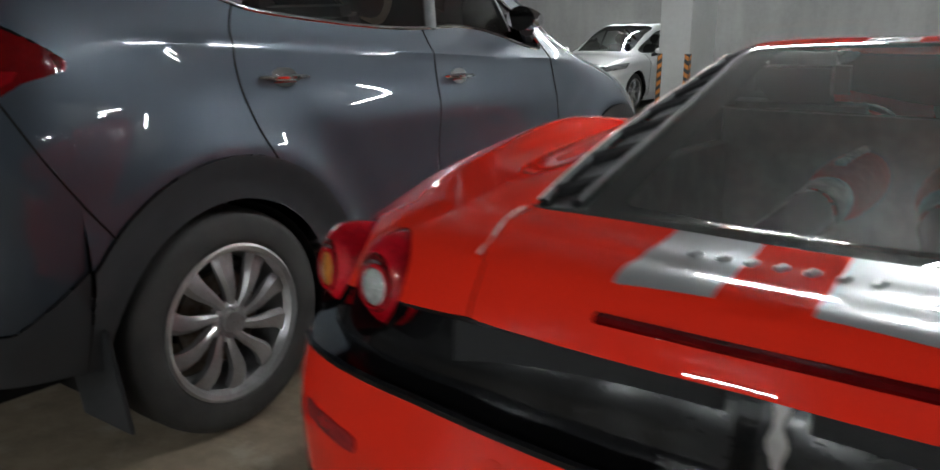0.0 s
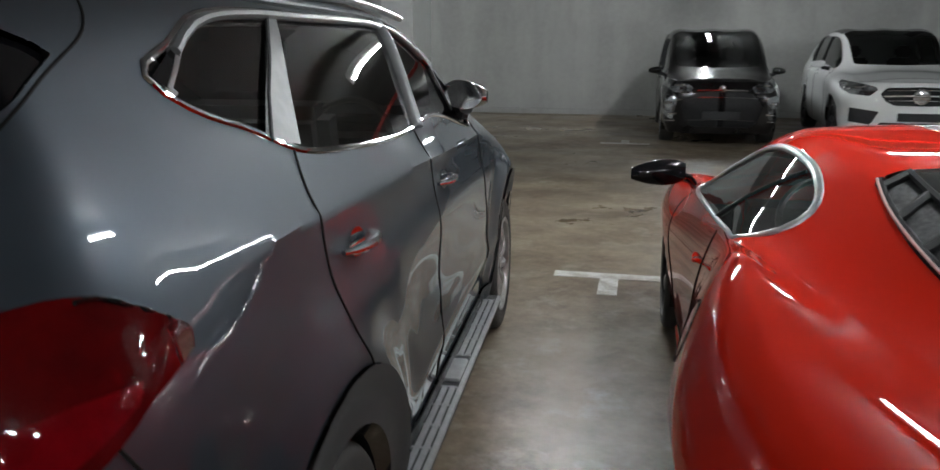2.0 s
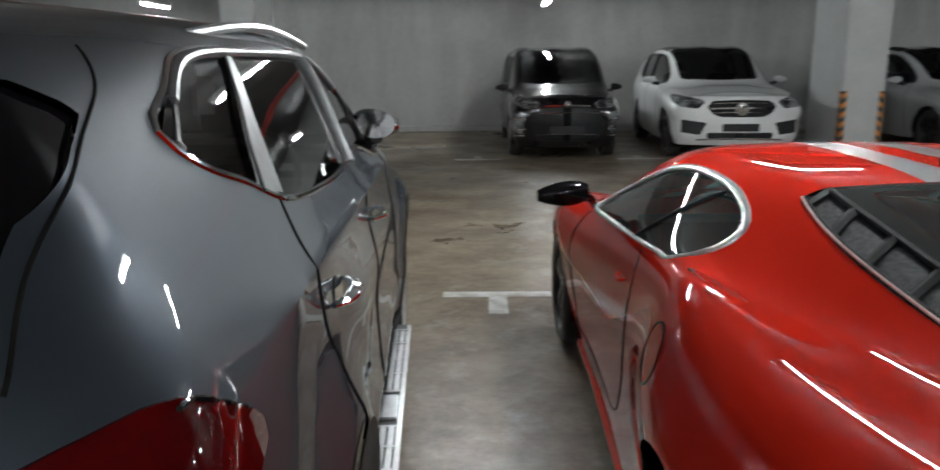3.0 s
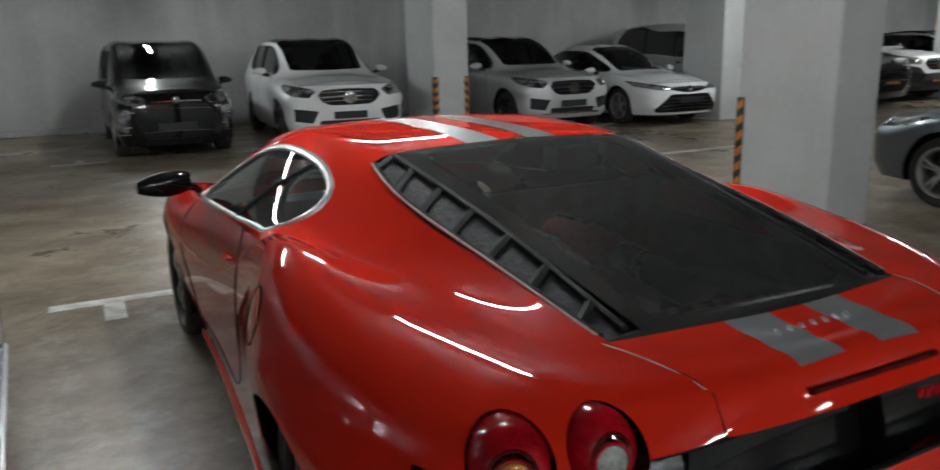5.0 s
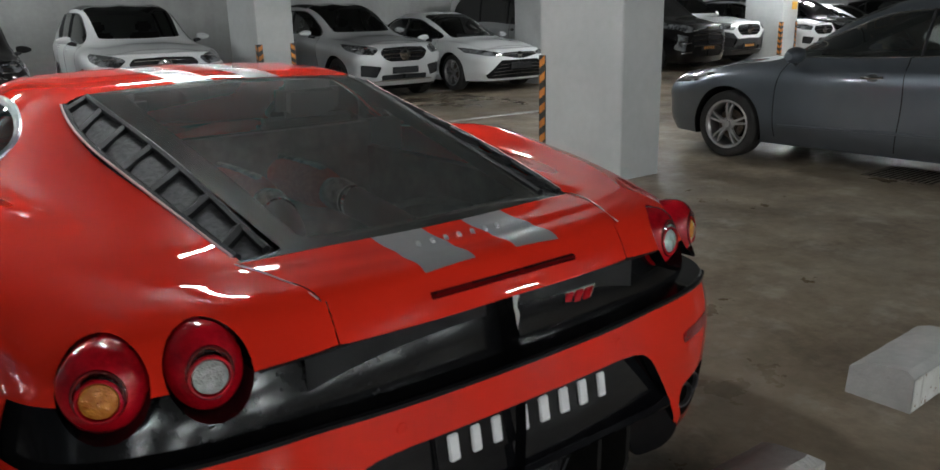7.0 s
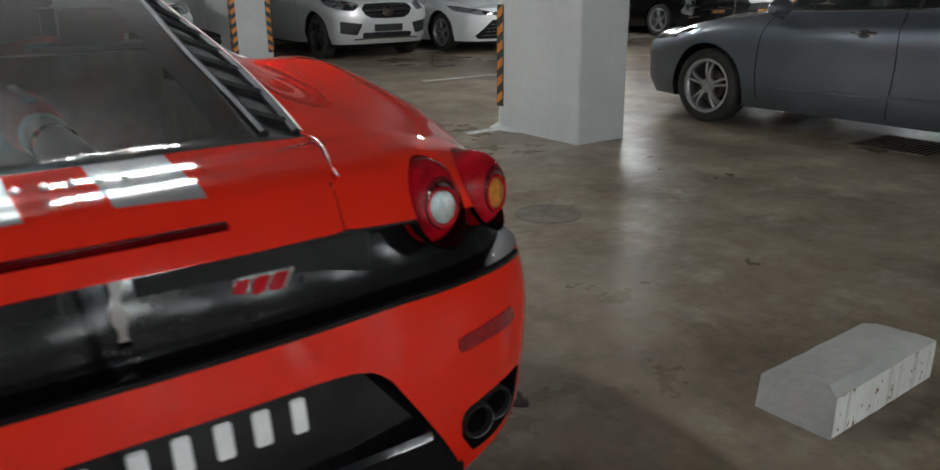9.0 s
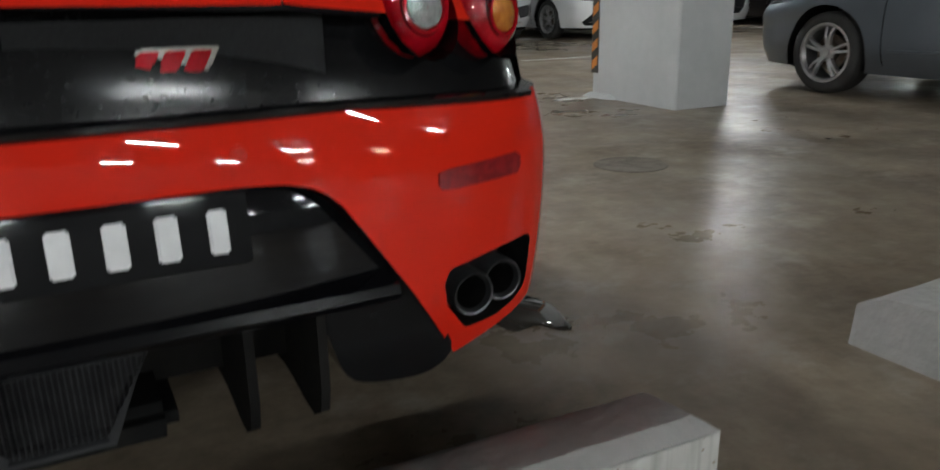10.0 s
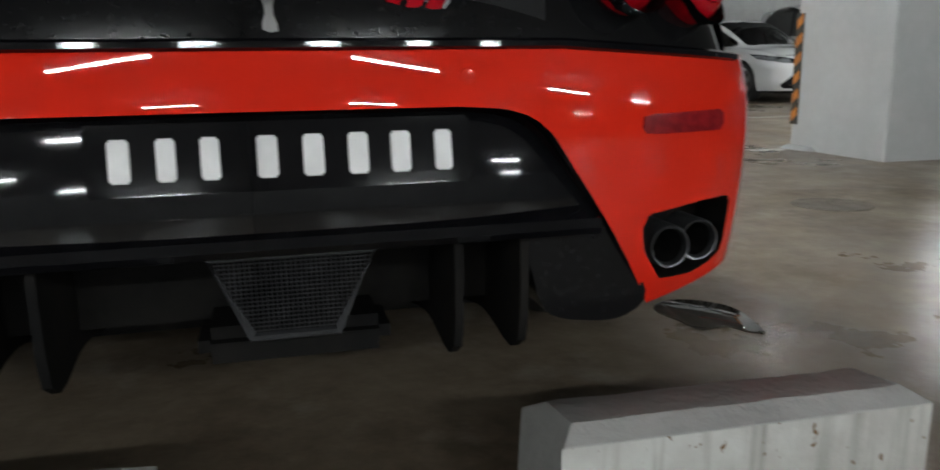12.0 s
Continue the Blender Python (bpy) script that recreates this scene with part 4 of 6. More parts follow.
    well, face = face.split(inside([(0.608, 0.412), (0.614, 0.368), (0.651, 0.318), (0.716, 0.318), (0.756, 0.328), (0.784, 0.342), (0.789, 0.424), (0.716, 0.423)], "xz", 0.012))
    face = face.keep(lambda p, q: 0.262 + 0.20 * np.maximum(0, p[:, 0] - 0.62) - p[:, 2])
    refl, face = face.split(inside([(0.596, 0.561), (0.754, 0.560), (0.756, 0.576), (0.596, 0.574)], "xz", 0.009))
    lid_f, face = face.split(lambda p, q: np.maximum(p[:, 0] - 0.386, 0.70 - p[:, 2]))
    lid_poly = [(-0.2, 0.40), (0.455, 0.352), (0.436, 0.25), (0.398, 0.13), (0.386, 0.08), (0.384, -0.1), (-0.2, -0.1)]
    lid_d, deck = deck.split(inside(lid_poly, "xy"))
    deck = deck.keep(lambda p, q: 0.0025 - inside(lid_poly, "xy")(p, q))
    face = face.keep(lambda p, q: np.where(p[:, 2] > 0.80, 0.3885 - p[:, 0], -1))
    for x, y, z, r, k in LAMP_PLACES:
        ax = np.array(lamp_axis(x))
        ax /= np.linalg.norm(ax)
        bore = lambda p, q: np.where((p[:, 1] < 0.55) & (p[:, 0] > 0), r + 0.005 - np.linalg.norm(np.cross((p - np.array([x, y, z])) / (k, 1, 1), ax), axis=1), -1.0)
        side, face, deck, panel = side.keep(bore), face.keep(bore), deck.keep(bore), panel.keep(bore)
    part("body", both(side + face + deck + front), RED, car, "glossy red paintwork")
    part("engine_lid", both(lid_d + lid_f), RED, car, "glossy red engine lid")
    for s in (stripe_a.keep(lambda p, q: np.maximum(p[:, 1] - 2.7, 1.0 - p[:, 1])), stripe_a.keep(lambda p, q: 2.7 - p[:, 1]), stripe_b + stripe_a.keep(lambda p, q: p[:, 1] - 1.0)):
        part("stripe", s, STRIPE, car, "silver racing stripe")
        part("stripe", s.mirrored(), STRIPE, car, "silver racing stripe")
    part("rear_window", both(pane), GLASS_REAR, car, "tinted rear glass over the engine")
    # black printed border round the rear glass
    frit = pane.keep(lambda p, q: np.minimum.reduce([q[:, 1] - (ch[7] + 0.045), -sill(p, 0.065), (y_hi - 0.05) - p[:, 1]])).puffed(-0.004)
    part("window_border", both(frit), BLACK_GLOSS, car, "black printed glass border")
    part("windscreen", both(screen), GLASS_CLEAR, car)
    part("side_window", glass_s.puffed(-0.004), COUPE_GLASS, car)
    part("side_window", glass_s.puffed(-0.004).mirrored(), COUPE_GLASS, car)
    whole = side + glass_s + pane_all + stripe_a + screen
    loop3 = whole.project("x", dlo)
    for sx in (1, -1):
        part("window_trim", tube(loop3 * (sx, 1, 1), np.interp(loop3[:, 2] - 0.10 * np.clip(1.7 - loop3[:, 1], -1, 0.2), (0.93, 1.0), (0.006, 0.0145)), 8, True, 0.7), SATIN, car, "satin grey window surround")
        bar = whole.project("x", smooth_loop([(2.10, 0.912), (1.99, 0.985), (1.87, 1.065), (1.765, 1.13)], 16, False))
        part("window_divider", tube(bar * (sx, 1, 1), 0.006, 6), BLACK_PLASTIC, car)
    # louvre strips beside the glass
    for sx in (1, -1):
        s = strip.puffed(-0.018)
        s = s if sx > 0 else s.mirrored()
        lv = part("louvre_panel", s, LOUVRE_FELT, car, "textured grey air louvre panel")
        ys = np.linspace(y_lo + 0.05, y_hi - 0.03, 7)
        rails = []
        for k in (0, 1):
            path = []
            for yy in np.linspace(y_lo + 0.005, y_hi - 0.005, 40):
                vq = ch[7] - 0.012 if k else float(bow(yy)) + 0.006
                i = np.argmin((strip.pts[:, 1] - yy) ** 2 * 4 + (strip.uv[:, 1] - vq) ** 2)
                path.append(strip.pts[i])
            path, even = np.array(path), np.linspace(y_lo + 0.006, y_hi - 0.006, 40)
            rails.append(np.c_[np.polyval(np.polyfit(path[:, 1], path[:, 0], 4), even), even, np.polyval(np.polyfit(path[:, 1], path[:, 2], 4), even)])
        for r in rails:
            part("louvre_rail", tube((r + np.array([0, 0, -0.005])) * (sx, 1, 1), 0.010, 6), LOUVRE_RIB, lv)
        for k in range(7):
            i = int(np.argmin(np.abs(rails[0][:, 1] - ys[k])))
            j = min(39, i + 2)
            a, b = rails[0][i], rails[1][j]
            q = np.linspace(a, b, 5) + np.array([0, 0, -0.009])
            part("louvre_slat", tube(q * (sx, 1, 1), 0.016, 6, False, 0.8), LOUVRE_RIB, lv)
        # painted highlight line down the outer side of the louvre
        outer = rails[0] + np.array([0.008, 0, -0.001])
        part("louvre_edge_glint", tube(outer * (sx, 1, 1), 0.0042, 6), EDGE_GLINT, lv)
        # thin pale tube paints the same highlight on along the lid seam
        seam = (deck + lid_d).project("z", smooth_loop([(0.462, 0.352), (0.448, 0.29), (0.428, 0.22), (0.404, 0.145), (0.398, 0.115)], 20, False))
        seam[:, 2] = np.polyval(np.polyfit(seam[:, 1], seam[:, 2], 2), seam[:, 1])
        part("lid_edge_glint", tube((seam + np.array([0.004, 0, 0.0005])) * (sx, 1, 1), 0.0018, 6), EDGE_GLINT, car)
    # black panel, recessed, with a gloss rim
    pr = both(panel).moved((0, 0.062, 0))
    part("rear_panel", pr + both(panel).rim((0, 0.064, 0)), CARBON, car, "black carbon-weave rear panel")
    edge_b = face.project("y", [(x, 0.690 - 0.026 * max(0, (x - 0.45) / 0.45)) for x in np.linspace(0, 0.815, 30)], -1)
    edge_b[:, 1] -= 0.003
    part("panel_lip", tube(np.vstack([edge_b[::-1] * (-1, 1, 1), edge_b[1:]]), 0.008, 6), BLACK_GLOSS, car)
    edge_t = np.array([(x, np.interp(x, (0, 0.39, 0.54), (0.066, 0.075, 0.105)), np.interp(x, (0, 0.39, 0.54), (0.829, 0.817, 0.803))) for x in np.linspace(0, 0.53, 16)])
    part("panel_lip", tube(np.vstack([edge_t[::-1] * (-1, 1, 1), edge_t[1:]]), 0.006, 6), BLACK_GLOSS, car)
    for x0, x1 in ((-0.44, -0.03), (0.065, 0.45)):
        n = 26
        rows = 10
        pts = np.array([[(x0 + (x1 - x0) * i / n, 0.092 + 0.09 * ((x0 + (x1 - x0) * i / n) ** 2), 0.715 + 0.092 * j / rows) for j in range(rows + 1)] for i in range(n + 1)])
        part("mesh_insert", Shell.grid(pts, np.zeros((n + 1, rows + 1, 2))), PANEL_MESH, car, "fine black mesh insert")
    # upright chrome emblem and red-white badge, both plain shapes
    em = smooth_loop([(0.040, 0.712), (0.060, 0.709), (0.055, 0.735), (0.061, 0.765), (0.053, 0.790), (0.060, 0.818), (0.044, 0.823), (0.043, 0.79), (0.036, 0.762), (0.045, 0.735)], 24)
    v = np.vstack([np.c_[em[:, 0] - 0.012, np.full(24, 0.074), em[:, 1]], np.c_[em[:, 0] - 0.012, np.full(24, 0.096), em[:, 1]]])
    part("emblem", Shell(v, np.zeros((48, 2)), [tuple(range(24))] + [(i, (i + 1) % 24, (i + 1) % 24 + 24, i + 24) for i in range(24)]), CHROME, car, "chrome emblem")
    slant = lambda q: Shell(q.pts + np.c_[0.55 * (q.pts[:, 2] - 0.745), np.zeros((len(q.pts), 2))], q.uv, q.faces)
    bd = part("badge", slant(box(0.190, 0.293, 0.094, 0.102, 0.737, 0.772)), CHROME, car, "slanted red and chrome model badge", bevel=0.002)
    for k in range(3):
        part("badge_tile", slant(box(0.196 + 0.032 * k, 0.221 + 0.032 * k, 0.090, 0.097, 0.741, 0.768)), LAMP_RED, bd, bevel=0.002)
    for k in range(8):
        part("badge_bar", box(0.186 + 0.0135 * k, 0.195 + 0.0135 * k, 0.092, 0.099, 0.722, 0.733), CHROME, bd)
    # script on the lid, drawn as plain raised strokes
    for k in range(7):
        x = -0.118 + 0.036 * k
        part("script_stroke", turned(box(-0.004, 0.004, -0.010, 0.010, -0.004, 0.003), pose(x, 0.205, 0.9300, 7, 0, -24)), SATIN, car, bevel=0.0015)
    slot = np.array([(x, 0.062 + 0.02 * x * x, 0.868) for x in np.linspace(-0.185, 0.195, 12)])
    part("high_brake_light", tube(slot, 0.011, 8, False, 0.7), LAMP_DARK, car, "slim dark red high brake light")
    # tail lamps: a silvered bowl behind a domed red glass, in a thin black seal
    for sx in (1, -1):
        for x, y, z, r, k in LAMP_PLACES:
            ax = np.array(lamp_axis(x)) * (sx, 1, 1)
            c = np.array([sx * x, y, z])
            inner = x < 0.7
            slim = lambda q: Shell((q.pts - c) * (k, 1, 1) + c, q.uv, q.faces)
            low = c - np.array([0, 0, 0.008])
            lamp = part("tail_lamp", slim(lathe([(r - 0.003, -0.15), (r + 0.0005, -0.03), (r - 0.001, -0.006), (r - 0.007, 0.011), (r - 0.018, 0.024), (r - 0.030, 0.0315), (r - 0.034, 0.033)], c, ax, 56, False)), LAMP_RED, car, "round red tail lamp with clear centre" if inner else "round red tail lamp with amber centre", 60)
            part("lamp_bowl", slim(lathe([(r - 0.033, 0.030), (r - 0.036, 0.012), (r - 0.042, 0.006), (0.037, 0.004), (0.037, 0.020)], c, ax, 48, False)), LAMP_BOWL, lamp, "silvered lamp bowl")
            part("lens", slim(lathe([(r - 0.034, 0.033), (0.037, 0.0360)], c, ax, 48, False)), GLASS_RED, lamp, "clear red front lens")
            part("lens_step", slim(lathe([(r - 0.031, 0.0318), (r - 0.033, 0.0350), (r - 0.037, 0.0342)], c, ax, 48, False)), LAMP_DARK, lamp)
            part("inner_ring", lathe([(0.039, 0.0335), (0.037, 0.0375), (0.033, 0.038), (0.031, 0.033), (0.031, -0.02)], low, ax, 40, False), LAMP_RED, lamp)
            part("centre_lens", lathe([(0.0315, 0.028), (0.030, 0.0355), (0.020, 0.040), (0.001, 0.042)], low, ax, 32, False), LAMP_CLEAR if inner else LAMP_AMBER, lamp)
    # lower black diffuser
    lean = lambda s: Shell(s.pts + np.c_[np.zeros(len(s.pts)), 0.16 * (s.pts[:, 2] - 0.43), np.zeros(len(s.pts))], s.uv, s.faces)
    dm = lean(both(lower).moved((0, 0.030, 0)))
    part("diffuser_panel", dm.keep(lambda p, q: 0.43 - p[:, 2]) + both(lower).rim((0, 0.034, 0)).keep(lambda p, q: 0.30 - p[:, 2]), BLACK_GLOSS, car, "gloss black rear valance")
    shelf = np.array([[(x, yy, zz) for yy, zz in ((0.060, 0.445), (0.022, 0.430), (0.016, 0.416), (0.024, 0.405), (0.20, 0.40))] for x in np.linspace(-0.51, 0.51, 14)])
    part("diffuser_shelf", Shell.grid(shelf, np.zeros((14, 5, 2))), BLACK_GLOSS, car)
    roof = np.array([[(x, 0.10 + t * 0.75, 0.40 - 0.24 * t) for t in np.linspace(0, 1, 6)] for x in np.linspace(-0.56, 0.56, 10)])
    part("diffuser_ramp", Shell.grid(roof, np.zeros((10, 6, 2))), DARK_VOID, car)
    for sx in (1, -1):
        wing = smooth_loop([(0.405, 0.410), (0.540, 0.412), (0.594, 0.333), (0.616, 0.276), (0.588, 0.252), (0.513, 0.248), (0.445, 0.268), (0.418, 0.33)], 32) * (sx, 1)
        v = np.vstack([np.c_[wing[:, 0], 0.062 + 0.10 * (0.41 - wing[:, 1]), wing[:, 1]], np.c_[wing[:, 0], np.full(32, 0.42), wing[:, 1]]])
        part("diffuser_wing", Shell(v, np.zeros((64, 2)), [tuple(range(32))] + [(i, (i + 1) % 32, (i + 1) % 32 + 32, i + 32) for i in range(32)]), CARBON, car)
    for x in (-0.40, -0.295, 0.295, 0.40):
        fin = smooth_loop([(0.062, 0.405), (0.060, 0.330), (0.062, 0.262), (0.078, 0.222), (0.115, 0.204), (0.17, 0.207), (0.30, 0.218), (0.60, 0.22), (0.60, 0.30), (0.25, 0.40)], 30)
        w = 0.007
        v = np.vstack([np.c_[np.full(30, x - w), fin], np.c_[np.full(30, x + w), fin]])
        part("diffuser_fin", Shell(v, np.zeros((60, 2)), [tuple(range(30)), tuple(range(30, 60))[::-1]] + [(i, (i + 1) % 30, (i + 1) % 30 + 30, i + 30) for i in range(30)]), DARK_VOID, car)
    # centre mesh grille
    g = [(-0.068, 0.405), (0.165, 0.405), (0.107, 0.287), (-0.013, 0.287)]
    surround = tube([(x, 0.035, z) for x, z in g], 0.008, 6, True)
    gr = part("mesh_grille", surround, BLACK_PLASTIC, car, "steel mesh grille in a black surround")
    wires = None
    for k in range(34):
        x = -0.068 + 0.233 * k / 33
        zlo = max(0.287, 0.405 - 0.118 * min((x + 0.068) / 0.055, (0.165 - x) / 0.058))
        if 0.405 - zlo > 0.006:
            w = tube([(x, 0.042 + 0.002 * (k % 2), 0.405), (x, 0.046 + 0.002 * (k % 2), zlo)], 0.0011, 4)
            wires = w if wires is None else wires + w
    for k in range(20):
        z = 0.287 + 0.118 * k / 19
        d = (0.405 - z) / 0.118
        wires = wires + tube([(-0.068 + 0.055 * d, 0.043, z), (0.165 - 0.058 * d, 0.043, z)], 0.0011, 4)
    part("wire_mesh", wires, MESH_GREY, gr)
    # near-black sheet paints the shade behind the mesh
    part("grille_back", Shell(np.array([(x, 0.075, z) for x, z in g]), np.zeros((4, 2)), [(0, 1, 2, 3)]), DARK_VOID, gr)
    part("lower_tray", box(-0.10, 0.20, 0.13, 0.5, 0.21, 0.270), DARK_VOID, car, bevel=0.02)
    # number plate: plain white bars on the black valance
    x = -0.185
    plate = part("number_plate", lean(box(-0.21, 0.31, 0.022, 0.030, 0.495, 0.590)), BLACK_GLOSS, car, "black number plate with plain white bars", bevel=0.004)
    for wbar, gap in ((0.050, 0.010), (0.046, 0.010), (0.046, 0.026), (0.052, 0.010), (0.052, 0.010), (0.052, 0.008), (0.052, 0.012), (0.046, 0)):
        part("plate_bar", lean(box(x + wbar * 0.12, x + wbar * 0.66, 0.015, 0.023, 0.514, 0.571)), PLATE_WHITE, plate, bevel=0.003)
        x += wbar + gap
    # exhaust tips in their openings, reflectors, bumper corner detail
    for sx in (1, -1):
        s = well if sx > 0 else well.mirrored()
        # near-black recess and bores put the openings' inner shade into the colour
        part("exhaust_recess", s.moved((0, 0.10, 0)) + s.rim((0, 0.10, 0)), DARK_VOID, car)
        for x, y in ((0.668, 0.094), (0.742, 0.128)):
            tip = part("exhaust_tip", lathe([(0.0300, 0.06), (0.0300, 0.004), (0.0325, -0.003), (0.0355, -0.004), (0.0375, 0.002), (0.0375, 0.16)], (sx * x, y, 0.358), (0, 1, 0), 36, False), TIP_BLACK, car, "matt black round exhaust tip")
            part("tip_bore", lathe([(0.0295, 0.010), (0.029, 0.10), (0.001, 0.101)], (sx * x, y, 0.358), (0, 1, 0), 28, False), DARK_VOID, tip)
        r = refl if sx > 0 else refl.mirrored()
        part("reflector", r.moved((0, -0.003, 0)) + r.moved((0, -0.003, 0)).rim((0, 0.01, 0)), REFLECTOR, car, "dark red bumper reflector")
        part("parking_sensor", lathe([(0.012, 0.0), (0.011, -0.0015), (0.001, -0.002)], face.project("y", [(0.30, 0.645)], -1)[0] * (sx, 1, 1), (0, 1, 0), 16, False), RED, car)
    # floor pan, arches and wheels
    part("underbody", box(-0.62, 0.62, 0.60, 4.2, 0.13, 0.30) + box(-0.86, 0.86, 1.3, 3.1, 0.125, 0.25), DARK_VOID, car)
    part("tail_bulkhead", box(-0.70, 0.70, 0.26, 0.30, 0.25, 0.80) + box(-0.56, 0.56, 0.12, 0.3, 0.42, 0.66), DARK_VOID, car)
    for sx in (1, -1):
        arch_liner(car, 0.90, 0.92, 0.352, 0.56, sx)
        arch_liner(car, 0.90, 3.50, 0.345, 0.56, sx)
        wheel(car, sx * 0.940, 0.92, 0.340, 0.27, 0.255, "five", sx, DARK_ALLOY, n_spokes=5)
        wheel(car, sx * 0.918, 3.50, 0.325, 0.22, 0.250, "five", sx, DARK_ALLOY, n_spokes=5)
        # door cut lines, handle scoop, side intake, filler cap
        solid_side = side + stripe_a + glass_s
        door = smooth_loop([(1.92, 0.905), (1.845, 0.84), (1.80, 0.70), (1.83, 0.50), (1.92, 0.33), (2.05, 0.275)], 40, False)
        part("door_seam", tube(solid_side.project("x", door) * (sx, 1, 1), 0.0035, 6), DARK_VOID, car)
        part("door_seam", tube(solid_side.project("x", [(yy, 0.275) for yy in np.linspace(2.05, 2.95, 12)]) * (sx, 1, 1), 0.0035, 6), DARK_VOID, car)
        part("door_seam", tube(solid_side.project("x", smooth_loop([(2.95, 0.275), (3.0, 0.5), (2.98, 0.7), (2.94, 0.84)], 16, False)) * (sx, 1, 1), 0.0035, 6), DARK_VOID, car)
        cap = smooth_loop([(1.20 + 0.085 * math.cos(a), 0.82 + 0.075 * math.sin(a)) for a in np.linspace(0, 2 * math.pi, 10, endpoint=False)], 40)
        if sx < 0:
            part("fuel_flap_seam", tube(solid_side.project("x", cap) * (sx, 1, 1), 0.003, 6, True), DARK_VOID, car)
        hd = solid_side.project("x", smooth_loop([(1.93, 0.80), (1.99, 0.785), (2.06, 0.79)], 8, False))
        part("door_handle", tube(hd * (sx, 1, 1) + np.array([sx * 0.004, 0, 0]), [0.008, 0.014, 0.017, 0.018, 0.017, 0.016, 0.012, 0.006], 8, False, 0.6), RED, car)
        # side skirt
        sk = np.array([[(np.interp(yy, (1.3, 1.7, 2.7, 3.12), (0.935, 0.915, 0.862, 0.855)) + 0.018 * math.sin(k * math.pi / 3), yy, 0.085 + 0.022 * k) for k in range(4)] for yy in np.linspace(1.30, 3.12, 14)]) * (sx, 1, 1)
        part("side_skirt", Shell.grid(sk, np.zeros((14, 4, 2))), RED, car)
        # door mirror on two arms
        mm = part("door_mirror", mirror_pod(np.array([-1.010, 2.735, 0.965]), 0.225, 0.132, 0.095, -sx), BLACK_GLOSS, car, "black door mirror on a forked arm")
        for dz, dy in ((0.0, 0.0), (-0.022, 0.03)):
            part("mirror_arm", tube([(sx * 0.930, 2.735 + dy, 0.955 + dz), (sx * 0.875, 2.79 + dy, 0.935 + dz), (sx * 0.845, 2.86 + dy, 0.895 + dz)], 0.012, 8), BLACK_GLOSS, mm)
    # cabin
    part("cabin_tub", box(-0.72, 0.72, 1.52, 3.1, 0.30, 0.34) + box(-0.66, 0.66, 1.46, 1.50, 0.30, 1.02) + box(-0.60, 0.60, 2.85, 3.05, 0.60, 0.80), SEAT, car)
    for sx in (1, -1):
        part("seat", box(sx * 0.36 - 0.22, sx * 0.36 + 0.22, 1.75, 2.25, 0.34, 0.50) + turned(box(-0.22, 0.22, -0.06, 0.06, 0, 0.60), pose(sx * 0.36, 1.80, 0.45, 14, 0, 0)) + turned(box(-0.13, 0.13, -0.05, 0.05, 0, 0.16), pose(sx * 0.36, 1.66, 1.02, 10, 0, 0)), SEAT, car, "dark leather bucket seat", bevel=0.04)
    part("steering_wheel", tube([(-0.36 + 0.17 * math.cos(a), 2.62 + 0.05 * math.sin(a), 0.80 + 0.16 * math.sin(a)) for a in np.linspace(0, 2 * math.pi, 28, endpoint=False)], 0.014, 6, True), SEAT, car)
    # engine under the glass
    part("engine_bay", box(-0.50, 0.50, 0.40, 1.44, 0.55, 0.58) + box(-0.52, -0.48, 0.38, 1.45, 0.55, 0.93) + box(0.48, 0.52, 0.38, 1.45, 0.55, 0.93) + box(-0.50, 0.50, 1.42, 1.46, 0.55, 1.02), BAY_GREY, car)
    for sx in (-1, 1):
        px = sx * 0.105 - 0.01
        plen = tube([(px, y, 0.885) for y in np.linspace(0.98, 1.37, 12)], [0.040, 0.056, 0.063, 0.066, 0.067, 0.067, 0.067, 0.067, 0.066, 0.063, 0.056, 0.040], 20)
        e = part("intake_plenum", plen, ENGINE_RED, car, "red crackle-painted intake plenum")
        part("plenum_rib", box(px - 0.012, px + 0.012, 1.03, 1.34, 0.945, 0.957), ENGINE_GREY, e, bevel=0.003)
        part("plenum_collar", tube([(px, 0.990, 0.883), (px + sx * 0.004, 0.955, 0.880), (px + sx * 0.010, 0.895, 0.872)], [0.044, 0.052, 0.047], 18), ENGINE_GREY, e)
        part("hose_clamp", tube([(px + sx * 0.013, 0.880, 0.869), (px + sx * 0.015, 0.868, 0.868)], 0.049, 18), CHROME, e)
        part("throttle_hose", tube(smooth_loop([(px + sx * 0.010, 0.90, 0.872), (px + sx * 0.028, 0.80, 0.850), (px + sx * 0.080, 0.68, 0.80)], 12, False), 0.045, 14), BLACK_PLASTIC, e)
        part("air_box", box(sx * 0.30 - 0.10, sx * 0.30 + 0.10, 0.52, 0.95, 0.60, 0.76), BLACK_PLASTIC, car, bevel=0.03)
    part("engine_cover", box(-0.16, 0.16, 0.50, 0.78, 0.66, 0.745), BLACK_PLASTIC, car, bevel=0.02)
    part("oil_filler_cap", lathe([(0.04, 0.0), (0.04, 0.02), (0.03, 0.028)], (0.02, 0.66, 0.745), (0, 0, 1), 20), SATIN, car)
    part("brace_bar", tube(smooth_loop([(-0.46, 0.60, 0.80), (0, 0.62, 0.83), (0.46, 0.60, 0.80)], 12, False), 0.013, 8), ENGINE_GREY, car)
    part("coolant_pipe", tube(smooth_loop([(0.22, 0.95, 0.80), (0.33, 0.85, 0.84), (0.42, 0.60, 0.82)], 14, False), 0.011, 8), SATIN, car)
    return car


